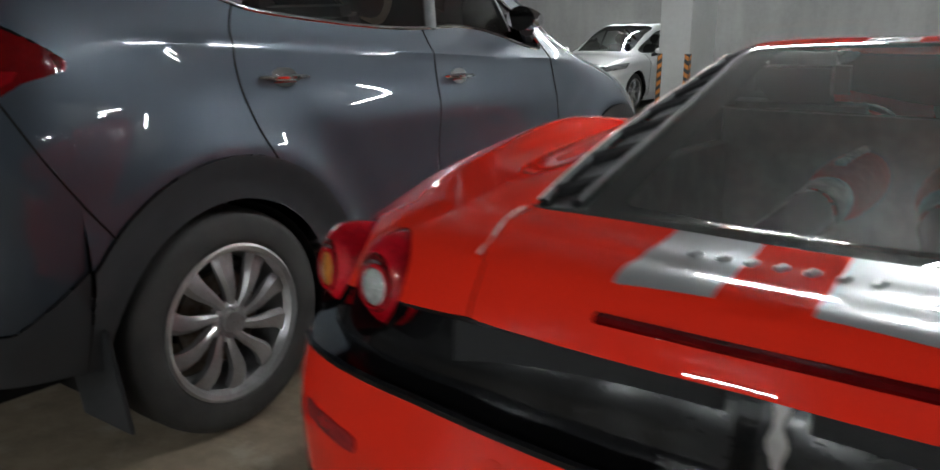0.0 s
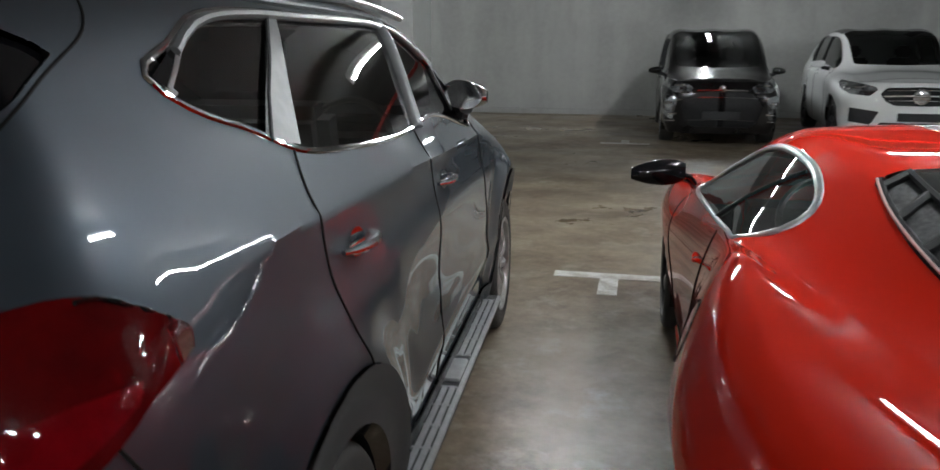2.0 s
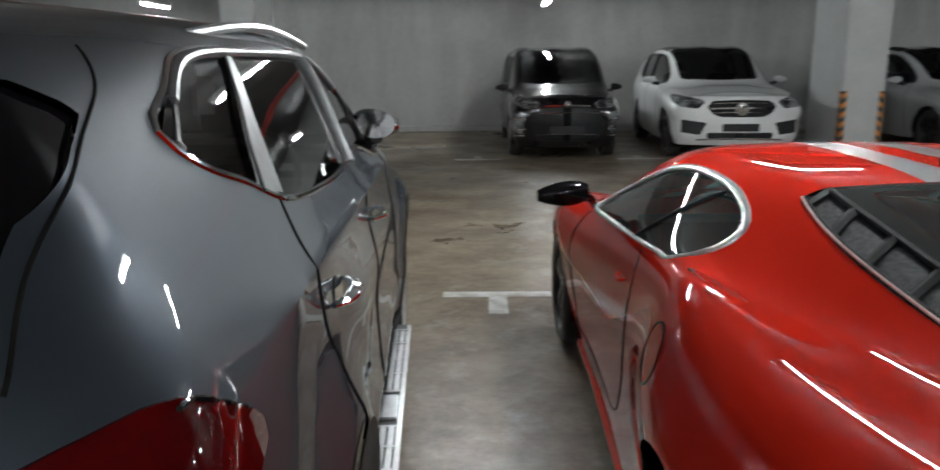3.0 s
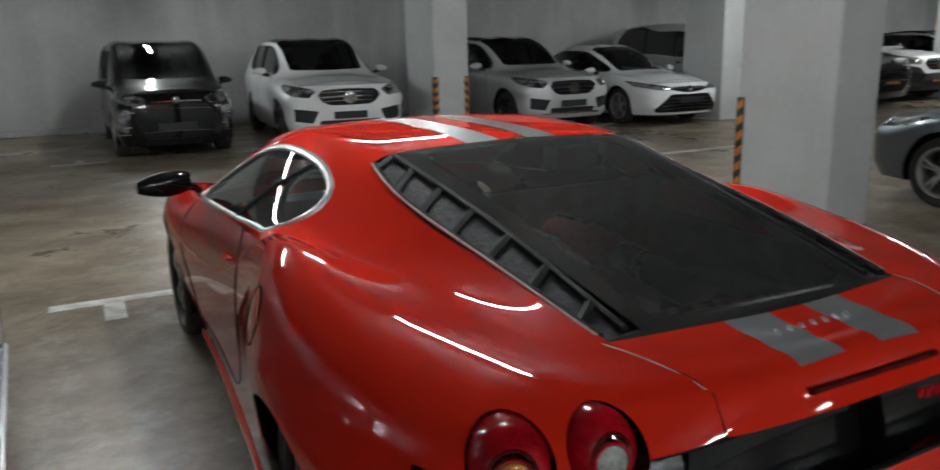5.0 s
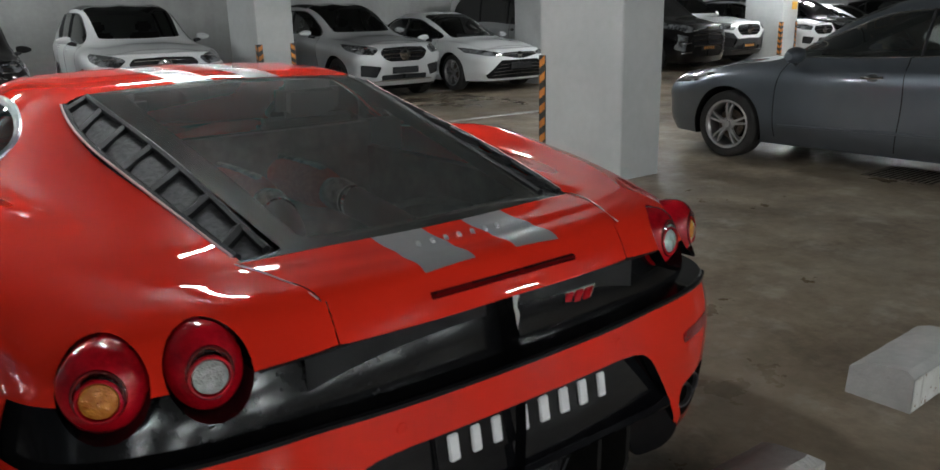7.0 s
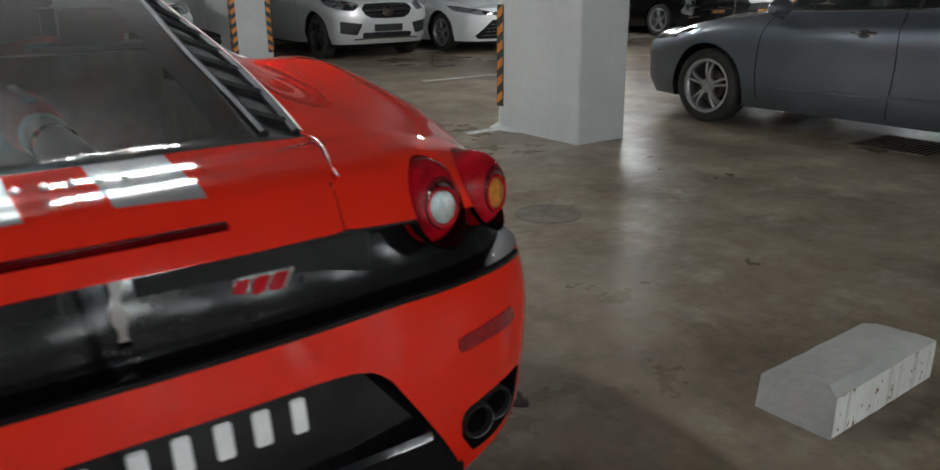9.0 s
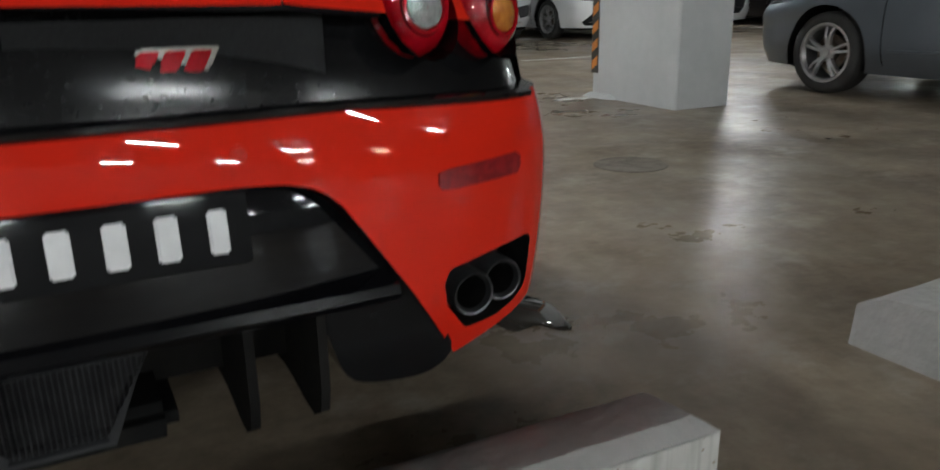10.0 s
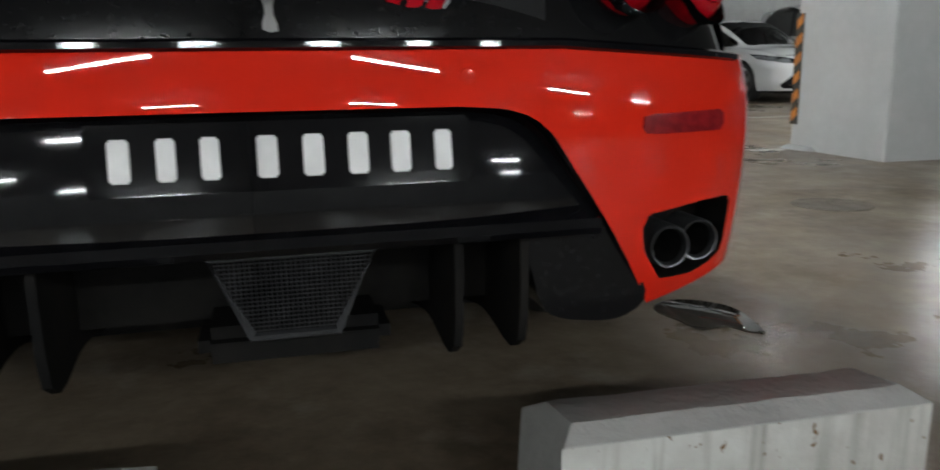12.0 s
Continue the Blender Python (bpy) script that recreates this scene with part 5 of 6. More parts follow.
def mirror_pod(centre, length, height, depth, sx):
    """A rounded mirror housing, tapered to its outer end."""
    n, m = 14, 18
    pts = []
    for i in range(n):
        t = i / (n - 1)
        r = math.sin(math.pi * (0.08 + 0.84 * t)) ** 0.45 * (1.0 - 0.35 * t)
        pts.append([(centre[0] - length / 2 * 0 - (t - 0.5) * length, centre[1] + depth * 0.5 * r * math.sin(a) - 0.03 * t, centre[2] + height * 0.5 * r * math.copysign(abs(math.cos(a)) ** 0.8, math.cos(a)) - 0.01 * t) for a in np.linspace(0, 2 * math.pi, m, endpoint=False)])
    v = np.array(pts).reshape(-1, 3)
    faces = [(i * m + j, i * m + (j + 1) % m, (i + 1) * m + (j + 1) % m, (i + 1) * m + j) for i in range(n - 1) for j in range(m)] + [tuple(range(m)), tuple(range((n - 1) * m, n * m))[::-1]]
    s = Shell(v, np.zeros((len(v), 2)), faces)
    return s if sx > 0 else s.mirrored()


red_car()


# ---- the grey SUV ----
def grey_suv():
    """Local frame: the rear axle's middle on the ground, nose along y; its near flank is +x."""
    car = thing("suv", "dark grey metallic compact SUV with chrome trim and running boards", "car", pose(-2.60, 0.575, 0, 0, 0, 2.6))
    keys = [-0.45, 0.0, 0.6, 1.3, 1.75, 2.1, 2.45, 2.75, 3.1, 3.3]
    lines = [
        [(0.850, 0.34), (0.900, 0.50), (0.922, 0.74), (0.912, 1.02), (0.832, 1.26), (0.735, 1.42), (0.640, 1.545), (0.42, 1.605), (0, 1.630)],
        [(0.860, 0.28), (0.905, 0.46), (0.925, 0.74), (0.912, 1.02), (0.822, 1.265), (0.730, 1.43), (0.645, 1.565), (0.43, 1.630), (0, 1.655)],
        [(0.860, 0.27), (0.900, 0.45), (0.918, 0.74), (0.908, 1.01), (0.825, 1.250), (0.735, 1.43), (0.645, 1.575), (0.43, 1.642), (0, 1.665)],
        [(0.860, 0.27), (0.895, 0.45), (0.912, 0.74), (0.905, 1.00), (0.828, 1.220), (0.740, 1.42), (0.640, 1.570), (0.43, 1.636), (0, 1.660)],
        [(0.860, 0.27), (0.895, 0.45), (0.912, 0.74), (0.905, 0.99), (0.830, 1.195), (0.755, 1.36), (0.640, 1.510), (0.43, 1.580), (0, 1.610)],
        [(0.860, 0.28), (0.895, 0.45), (0.914, 0.74), (0.905, 0.98), (0.832, 1.165), (0.765, 1.25), (0.640, 1.370), (0.43, 1.440), (0, 1.470)],
        [(0.860, 0.28), (0.900, 0.46), (0.920, 0.74), (0.905, 0.96), (0.825, 1.100), (0.730, 1.135), (0.600, 1.170), (0.40, 1.200), (0, 1.225)],
        [(0.850, 0.29), (0.900, 0.46), (0.920, 0.73), (0.900, 0.93), (0.800, 1.045), (0.690, 1.065), (0.550, 1.080), (0.38, 1.092), (0, 1.105)],
        [(0.800, 0.29), (0.850, 0.44), (0.865, 0.66), (0.840, 0.85), (0.740, 0.955), (0.630, 0.985), (0.500, 1.005), (0.34, 1.020), (0, 1.030)],
        [(0.740, 0.29), (0.785, 0.42), (0.800, 0.60), (0.780, 0.78), (0.690, 0.885), (0.590, 0.920), (0.470, 0.945), (0.32, 0.960), (0, 0.970)],
    ]
    st = np.unique(np.concatenate([np.linspace(-0.45, 1.0, 50), np.linspace(1.0, 3.3, 55)]))
    tail = ([0.32, 0.42, 0.45, 0.42, 0.34, 0.21, 0.13, 0.11, 0.0], [0.0] * 9, 2.7)
    nose = ([0.16, 0.24, 0.26, 0.22, 0.15, 0.10, 0.06, 0.03, 0.0], [0.0] * 9, 2.4)
    side, rear, front, ch = loft(lines, keys, st, 104, (tail, nose), 0.06)
    # shoulder crease along the doors and the sculpted hollow under it
    yy, zz = side.pts[:, 1], side.pts[:, 2]
    fade = np.clip((yy + 0.40) / 0.30, 0, 1) * np.clip((2.45 - yy) / 0.40, 0, 1) * (side.pts[:, 0] > 0.5)
    crest = 1.178 - 0.03 * yy
    side.pts[:, 0] += fade * (0.018 * np.exp(-np.abs(zz - crest) / 0.035) - 0.010 * np.exp(-((zz - crest + 0.115) / 0.07) ** 2) - 0.014 * np.exp(-((zz - 0.74 - 0.07 * yy) / 0.12) ** 2) * np.clip((yy - 0.50) / 0.25, 0, 1) + 0.012 * np.exp(-((zz - 0.53 - 0.03 * yy) / 0.05) ** 2) * np.clip((yy - 0.55) / 0.25, 0, 1))
    for cy in (0.0, 2.67):
        d = np.hypot(yy - cy, zz - 0.345)
        side.pts[:, 0] += (side.pts[:, 0] > 0.5) * (0.020 * np.exp(-((d - 0.53) / 0.055) ** 2) - 0.006 * np.exp(-((d - 0.68) / 0.06) ** 2))
    body = side + rear + front
    whole = side
    wr, wf = (0.0, 0.345), (2.67, 0.345)
    hole = lambda c, r: (lambda p, q: np.where(p[:, 0] > 0.5, r - np.hypot(p[:, 1] - c[0], p[:, 2] - c[1]), -1.0))
    body = body.keep(hole(wr, 0.395)).keep(hole(wf, 0.395))
    # side glass
    dlo = [(-0.215, 1.448), (-0.165, 1.407), (0.0, 1.350), (0.13, 1.300), (0.30, 1.272), (1.05, 1.243), (1.62, 1.215), (1.93, 1.196), (1.90, 1.235), (1.62, 1.435), (1.45, 1.520), (1.20, 1.555), (0.40, 1.562), (0.13, 1.556), (0.0, 1.535), (-0.12, 1.490)]
    dl = smooth_loop(dlo, 110)
    on = inside(dl, "yz")
    gl, body = body.split(lambda p, q: np.where(p[:, 0] > 0.5, on(p, q), 1.0))
    # windscreen and rear window
    ws, body = body.split(lambda p, q: np.maximum.reduce([ch[6] + 0.015 - q[:, 1], 1.62 + 0.10 * p[:, 0] ** 2 - p[:, 1], p[:, 1] - 2.50 + 0.20 * p[:, 0] ** 2]))
    rw_poly = [(-0.2, 1.16), (0.62, 1.16), (0.70, 1.20), (0.705, 1.30), (0.690, 1.40), (0.655, 1.490), (-0.2, 1.52)]
    rw_side = [(-0.374, 1.488), (-0.46, 1.524), (-0.95, 1.548), (-0.95, 1.15), (-0.76, 1.19), (-0.67, 1.29), (-0.565, 1.395), (-0.46, 1.450)]
    rwin, body = body.split(lambda p, q: np.minimum(np.maximum(inside(rw_poly, "xz")(p, q), p[:, 1] + 0.45), np.maximum(inside(rw_side, "yz")(p, q), 0.5 - p[:, 0])))
    # tail lamp wrapping the corner
    lamp_top = [(-0.432, 1.142), (-0.473, 1.171), (-0.527, 1.203), (-0.566, 1.222), (-0.60, 1.228), (-0.63, 1.226), (-0.665, 1.220), (-0.693, 1.211)]
    lamp_poly = [(-0.417, 1.122)] + lamp_top + [(-0.76, 1.190), (-0.92, 1.165), (-0.92, 0.96), (-0.76, 0.990), (-0.64, 1.035), (-0.54, 1.092), (-0.453, 1.114)]
    lamp, body = body.split(lambda p, q: np.maximum(inside(lamp_poly, "yz")(p, q), 0.36 - p[:, 0]))
    refl, body = body.split(lambda p, q: np.maximum(inside([(-0.68, 0.628), (-0.95, 0.625), (-0.95, 0.565), (-0.73, 0.570)], "yz")(p, q), 0.42 - p[:, 0]))
    # dark lower cladding: sills, arch flares, bumper
    clad_v = lambda p, q: np.minimum.reduce([p[:, 2] - 0.415, np.where(p[:, 0] > 0.5, np.hypot(p[:, 1], p[:, 2] - 0.345) - 0.525, 9.0), np.where(p[:, 0] > 0.5, np.hypot(p[:, 1] - 2.67, p[:, 2] - 0.345) - 0.515, 9.0), np.where(p[:, 1] < -0.36, p[:, 2] - (0.50 + 0.75 * np.maximum(0, p[:, 1] + 0.62)), 9.0)])
    clad, body = body.split(clad_v)
    part("body", both(body), SUV_GREY, car, "dark grey metallic paintwork")
    clad = clad.puffed(0.010)
    part("cladding", both(clad) + both(clad).rim((0, 0, 0)), CLADDING, car, "matt dark grey lower cladding")
    for sx in (1, -1):
        f = (lambda s: s) if sx > 0 else (lambda s: s.mirrored())
        part("side_window", f(gl).puffed(-0.006), GLASS_SIDE, car, "tinted side glass")
        part("tail_lamp", f(lamp.puffed(0.004)) + f(lamp.puffed(0.004)).rim((-sx * 0.01, 0.012, 0)), LAMP_DARK, car, "wraparound dark red tail lamp")
        lip = whole.project("x", smooth_loop(lamp_top[:5], 24, False))
        part("lamp_lip", tube(lip * (sx, 1, 1), 0.0035, 6), BLACK_GLOSS, car, "dark edge of the lamp lens")
        glowband = lamp.keep(inside([(-0.52, 1.115), (-0.62, 1.12), (-0.92, 1.08), (-0.92, 0.98), (-0.70, 1.03)], "yz")).puffed(0.006)
        if len(glowband.faces):
            part("lamp_band", f(glowband), LAMP_MID, car, "bright red lower lamp band")
        rev = lamp.keep(inside([(-0.70, 1.085), (-0.92, 1.085), (-0.92, 1.015), (-0.74, 1.025)], "yz")).puffed(0.008)
        if len(rev.faces):
            part("reversing_lens", f(rev), LAMP_CLEAR, car, "clear reversing lens")
        part("reflector", f(refl.puffed(0.003)), REFLECTOR, car, "red bumper reflector")
        # chrome surround, pillars in the glass
        loop3 = whole.project("x", dl)
        out = loop3 * (sx, 1, 1)
        part("window_trim", tube(out, 0.0075, 8, True, 0.8), CHROME, car, "bright chrome window surround")
        for y0, y1, w in ((1.085, 1.245, 0.024), (1.70, 1.66, 0.010)):
            zz = np.linspace(1.24 if y0 > 1 else 1.285, 1.565 if y0 < 1.6 else 1.40, 8)
            pp = whole.project("x", [(y0 + (y1 - y0) * (z - zz[0]) / (zz[-1] - zz[0]), z) for z in zz])
            part("window_pillar", tube(pp * (sx, 1, 1) + np.array([sx * 0.002, 0, 0]), w, 8, False, 0.35), PILLAR_TRIM, car, "grey window pillar")
        tri = whole.project("x", [(0.045, 1.330), (0.110, 1.312), (0.172, 1.300), (0.300, 1.440), (0.360, 1.510), (0.420, 1.562), (0.378, 1.562), (0.265, 1.488), (0.155, 1.409)])
        part("quarter_panel_trim", Shell(tri * (sx, 1, 1) + np.array([sx * 0.004, 0, 0]), np.zeros((9, 2)), [(0, 1, 8), (1, 2, 8), (2, 3, 7, 8), (3, 4, 7), (4, 5, 6, 7)]), PILLAR_TRIM, car)
        seal = whole.project("x", [(0.060, 1.322), (0.150, 1.395), (0.250, 1.470), (0.372, 1.560)])
        part("door_seal", tube(seal * (sx, 1, 1) + np.array([sx * 0.004, 0, 0]), 0.005, 6), BLACK_PLASTIC, car)
        upper = whole.project("x", smooth_loop([(-0.10, 1.482), (0.0, 1.525), (0.13, 1.548), (0.40, 1.556), (0.80, 1.556), (1.20, 1.549), (1.43, 1.516), (1.60, 1.440)], 30, False))
        part("door_frame", tube(upper * (sx, 1, 1) + np.array([sx * 0.002, 0, 0]), 0.012, 8, False, 0.9), PILLAR_TRIM, car, "satin grey upper door frame")
        # seams
        bodyside = side
        for pts in ([(0.135, 1.295), (0.080, 1.20), (0.085, 1.05), (0.130, 0.90), (0.215, 0.775)], [(1.03, 1.24), (1.045, 1.05), (1.035, 0.70), (1.02, 0.43)], [(1.95, 1.19), (2.00, 1.05), (2.03, 0.80), (2.06, 0.55)]):
            q = bodyside.project("x", smooth_loop(pts, 26, False))
            part("door_seam", tube(q * (sx, 1, 1), 0.0035, 6), DARK_VOID, car)
        bs = (side + rear).project("x", smooth_loop([(-0.60, 1.06), (-0.53, 0.92), (-0.45, 0.80), (-0.36, 0.665)], 18, False))
        part("bumper_seam", tube(bs * (sx, 1, 1), 0.003, 6), DARK_VOID, car)
        gap = (side + rear).project("x", smooth_loop([(-0.66, 1.27), (-0.60, 1.343), (-0.521, 1.408), (-0.444, 1.449), (-0.351, 1.487), (-0.283, 1.519), (-0.235, 1.560)], 30, False))
        part("tailgate_seam", tube(gap * (sx, 1, 1), 0.0026, 6), DARK_VOID, car)
        fill = whole.project("x", [(-0.200, 1.447), (-0.168, 1.425), (-0.120, 1.455), (-0.057, 1.499), (0.012, 1.528), (-0.02, 1.520), (-0.11, 1.485)])
        part("quarter_pillar", Shell(fill * (sx, 1, 1) + np.array([sx * 0.002, 0, 0]), np.zeros((7, 2)), [tuple(range(7))]), BLACK_GLOSS, car, "gloss black quarter pillar")
        part("quarter_trim", tube(whole.project("x", [(-0.160, 1.418), (-0.168, 1.428), (-0.120, 1.457), (-0.057, 1.499), (0.012, 1.535)]) * (sx, 1, 1), 0.006, 6), SATIN, car)
        # handles
        for hy, hz in ((0.255, 1.082), (1.195, 1.058)):
            base = bodyside.project("x", [(hy + t, hz) for t in np.linspace(-0.10, 0.10, 9)])
            bow = base + np.c_[np.array([0.006, 0.022, 0.030, 0.034, 0.035, 0.034, 0.030, 0.022, 0.006]), np.zeros((9, 2))]
            h = part("door_handle", tube(bow * (sx, 1, 1), [0.008, 0.012, 0.014, 0.015, 0.015, 0.015, 0.014, 0.012, 0.008], 10, False, 0.75), CHROME, car, "chrome door handle")
            cup = bodyside.project("x", smooth_loop([(hy + 0.055 * math.cos(a), hz + 0.030 * math.sin(a)) for a in np.linspace(0, 2 * math.pi, 8, endpoint=False)], 20)) * (sx, 1, 1) + np.array([sx * 0.003, 0, 0])
            part("handle_cup", Shell(cup, np.zeros((20, 2)), [tuple(range(20))]), CHROME, h)
        # mirror: chrome cap on a black foot
        pod = part("door_mirror", mirror_pod(np.array([-0.865, 1.775, 1.300]), 0.170, 0.135, 0.125, -sx), CHROME, car, "chrome-capped door mirror")
        part("mirror_foot", tube([(sx * 0.83, 1.84, 1.22), (sx * 0.84, 1.80, 1.24), (sx * 0.86, 1.775, 1.25)], [0.035, 0.03, 0.035], 8), BLACK_PLASTIC, pod)
        part("mirror_glass", turned(lathe([(0.085, 0.0), (0.086, -0.004), (0.001, -0.004)], (0, 0, 0), (0, 1, 0), 20, False), pose(sx * 0.865, 1.708, 1.298) @ Matrix.Diagonal((0.85, 1, 0.62, 1))), CHROME, pod)
        # running board
        rb = part("running_board", box(sx * 0.84, sx * 0.957, 0.47, 2.16, 0.300, 0.345), CLADDING, car, "aluminium running board with ribbed treads", bevel=0.012)
        part("board_edge", box(sx * 0.946, sx * 0.962, 0.50, 2.13, 0.330, 0.352), SATIN, rb, bevel=0.004)
        for y0, y1 in ((0.56, 1.12), (1.40, 2.06)):
            for k in range(3):
                part("tread_rib", box(sx * (0.866 + 0.027 * k), sx * (0.884 + 0.027 * k), y0, y1, 0.343, 0.353), SATIN, rb, bevel=0.003)
            for yy in np.linspace(y0, y1, 5):
                part("tread_bar", box(sx * 0.862, sx * 0.944, yy - 0.006, yy + 0.006, 0.342, 0.351), SATIN, rb)
        part("board_plaque", box(sx * 0.866, sx * 0.942, 1.17, 1.36, 0.343, 0.356), SATIN, rb, bevel=0.004)
        # roof rail
        rr = [(sx * 0.60, y, 1.585 + 0.04 * math.sin(math.pi * (y - 0.30) / 1.45)) for y in np.linspace(0.30, 1.75, 18)]
        part("roof_rail", tube(rr, 0.016, 8, False, 0.8), SATIN, car, "silver roof rail")
        arch_liner(car, 0.88, 0.0, 0.395, 0.55, sx)
        arch_liner(car, 0.88, 2.67, 0.395, 0.55, sx)
        wheel(car, sx * 0.905, 0.0, 0.352, 0.23, 0.238, "swirl", sx, ALLOY, n_spokes=10)
        wheel(car, sx * 0.905, 2.67, 0.352, 0.23, 0.238, "swirl", sx, ALLOY, n_spokes=10)
        part("mud_flap", turned(box(-0.12, 0.12, -0.006, 0.006, -0.22, 0.10), pose(sx * 0.80, -0.405, 0.36, 8, 0, 0)), BLACK_PLASTIC, car, bevel=0.004)
    part("windscreen", both(ws), GLASS_CLEAR, car)
    part("rear_window", both(rwin).puffed(-0.01), BLACK_GLOSS, car, "dark tailgate glass")
    edge = rear.project("y", smooth_loop([(0.0, 1.16), (0.30, 1.16), (0.58, 1.16), (0.66, 1.172)], 24, False), -1)
    part("tailgate_trim", tube(np.vstack([edge[::-1] * (-1, 1, 1), edge[1:]]), 0.009, 6), BLACK_PLASTIC, car)
    # roof spoiler over the rear window
    sp = np.array([[(x, y - 0.03 * (1 - (x / 0.62) ** 2), z) for y, z in ((-0.44, 1.615 - 0.10 * (abs(x) / 0.62) ** 3), (-0.60, 1.592 - 0.10 * (abs(x) / 0.62) ** 3), (-0.70, 1.575 - 0.10 * (abs(x) / 0.62) ** 3), (-0.69, 1.555 - 0.10 * (abs(x) / 0.62) ** 3), (-0.50, 1.53 - 0.10 * (abs(x) / 0.62) ** 3))] for x in np.linspace(-0.62, 0.62, 24)])
    part("roof_spoiler", Shell.grid(sp, np.zeros((24, 5, 2))), SUV_GREY, car)
    part("wiper_tip", tube([(0.10, -0.88, 1.19), (0.40, -0.85, 1.24)], 0.008, 6), BLACK_PLASTIC, car)
    part("underbody", box(-0.60, 0.60, -0.65, 3.3, 0.22, 0.50), DARK_VOID, car)
    # cabin
    part("cabin_floor", box(-0.80, 0.80, -0.6, 2.3, 0.45, 0.50) + box(-0.66, 0.66, 1.85, 2.15, 0.80, 1.10), SEAT, car, bevel=0.03)
    for sx in (1, -1):
        part("front_seat", turned(box(-0.25, 0.25, -0.07, 0.07, 0, 0.62), pose(sx * 0.38, 0.98, 0.72, 12, 0, 0)) + box(sx * 0.38 - 0.25, sx * 0.38 + 0.25, 1.0, 1.5, 0.60, 0.78) + box(sx * 0.38 - 0.13, sx * 0.38 + 0.13, 0.78, 0.88, 1.36, 1.54), SEAT, car, "dark front seat with headrest", bevel=0.04)
        part("rear_headrest", box(sx * 0.40 - 0.13, sx * 0.40 + 0.13, 0.0, 0.09, 1.28, 1.46), SEAT, car, bevel=0.04)
    part("rear_bench", turned(box(-0.62, 0.62, -0.08, 0.08, 0, 0.62), pose(0, 0.08, 0.70, 12, 0, 0)) + box(-0.62, 0.62, 0.10, 0.55, 0.58, 0.74), SEAT, car, "dark rear bench", bevel=0.05)
    part("steering_wheel", tube([(0.38 + 0.18 * math.cos(a), 1.74 + 0.06 * math.sin(a), 1.10 + 0.17 * math.sin(a)) for a in np.linspace(0, 2 * math.pi, 28, endpoint=False)], 0.015, 6, True), SEAT, car)
    return car


grey_suv()


# ---- parked cars across the aisle and beside the pillar ----
SEDAN_GLASS = glazing("sedan_glass", (0.80, 0.84, 0.83), 0.02, 1.7, 0.02)
HEADLAMP = material("headlamp", (0.025, 0.025, 0.028), 0.08, 0.3, 1.0, (0.30, 0.31, 0.32), 7.0, 0.35, 60.0)
GRILLE = material("grille_mesh", (0.005, 0.005, 0.006), 0.45, 0.0, 0.0, (0.016, 0.016, 0.017), 60.0, 0.4, 200.0)
GRILLE.node_tree.nodes["Principled BSDF"].inputs["Specular IOR Level"].default_value = 0.15
PLATE_ORANGE = material("plate_orange", (0.55, 0.22, 0.04), 0.5, 0.0, 0.0, (0.48, 0.2, 0.04), 20.0)


def rows_to_lines(rows):
    out = []
    for _, wl, zb, zsh, wb, zbelt, wr, zr, zc in rows:
        out.append([(wl - 0.07, zb), (wl - 0.015, zb + 0.14), (wl, 0.5 * (zb + zsh) + 0.08), (wl - 0.02, zsh), (wb, zbelt), (0.45 * wb + 0.55 * wr + 0.02, 0.45 * zbelt + 0.55 * zr), (wr, zr), (0.58 * wr, zr + 0.78 * (zc - zr)), (0, zc)])
    return out


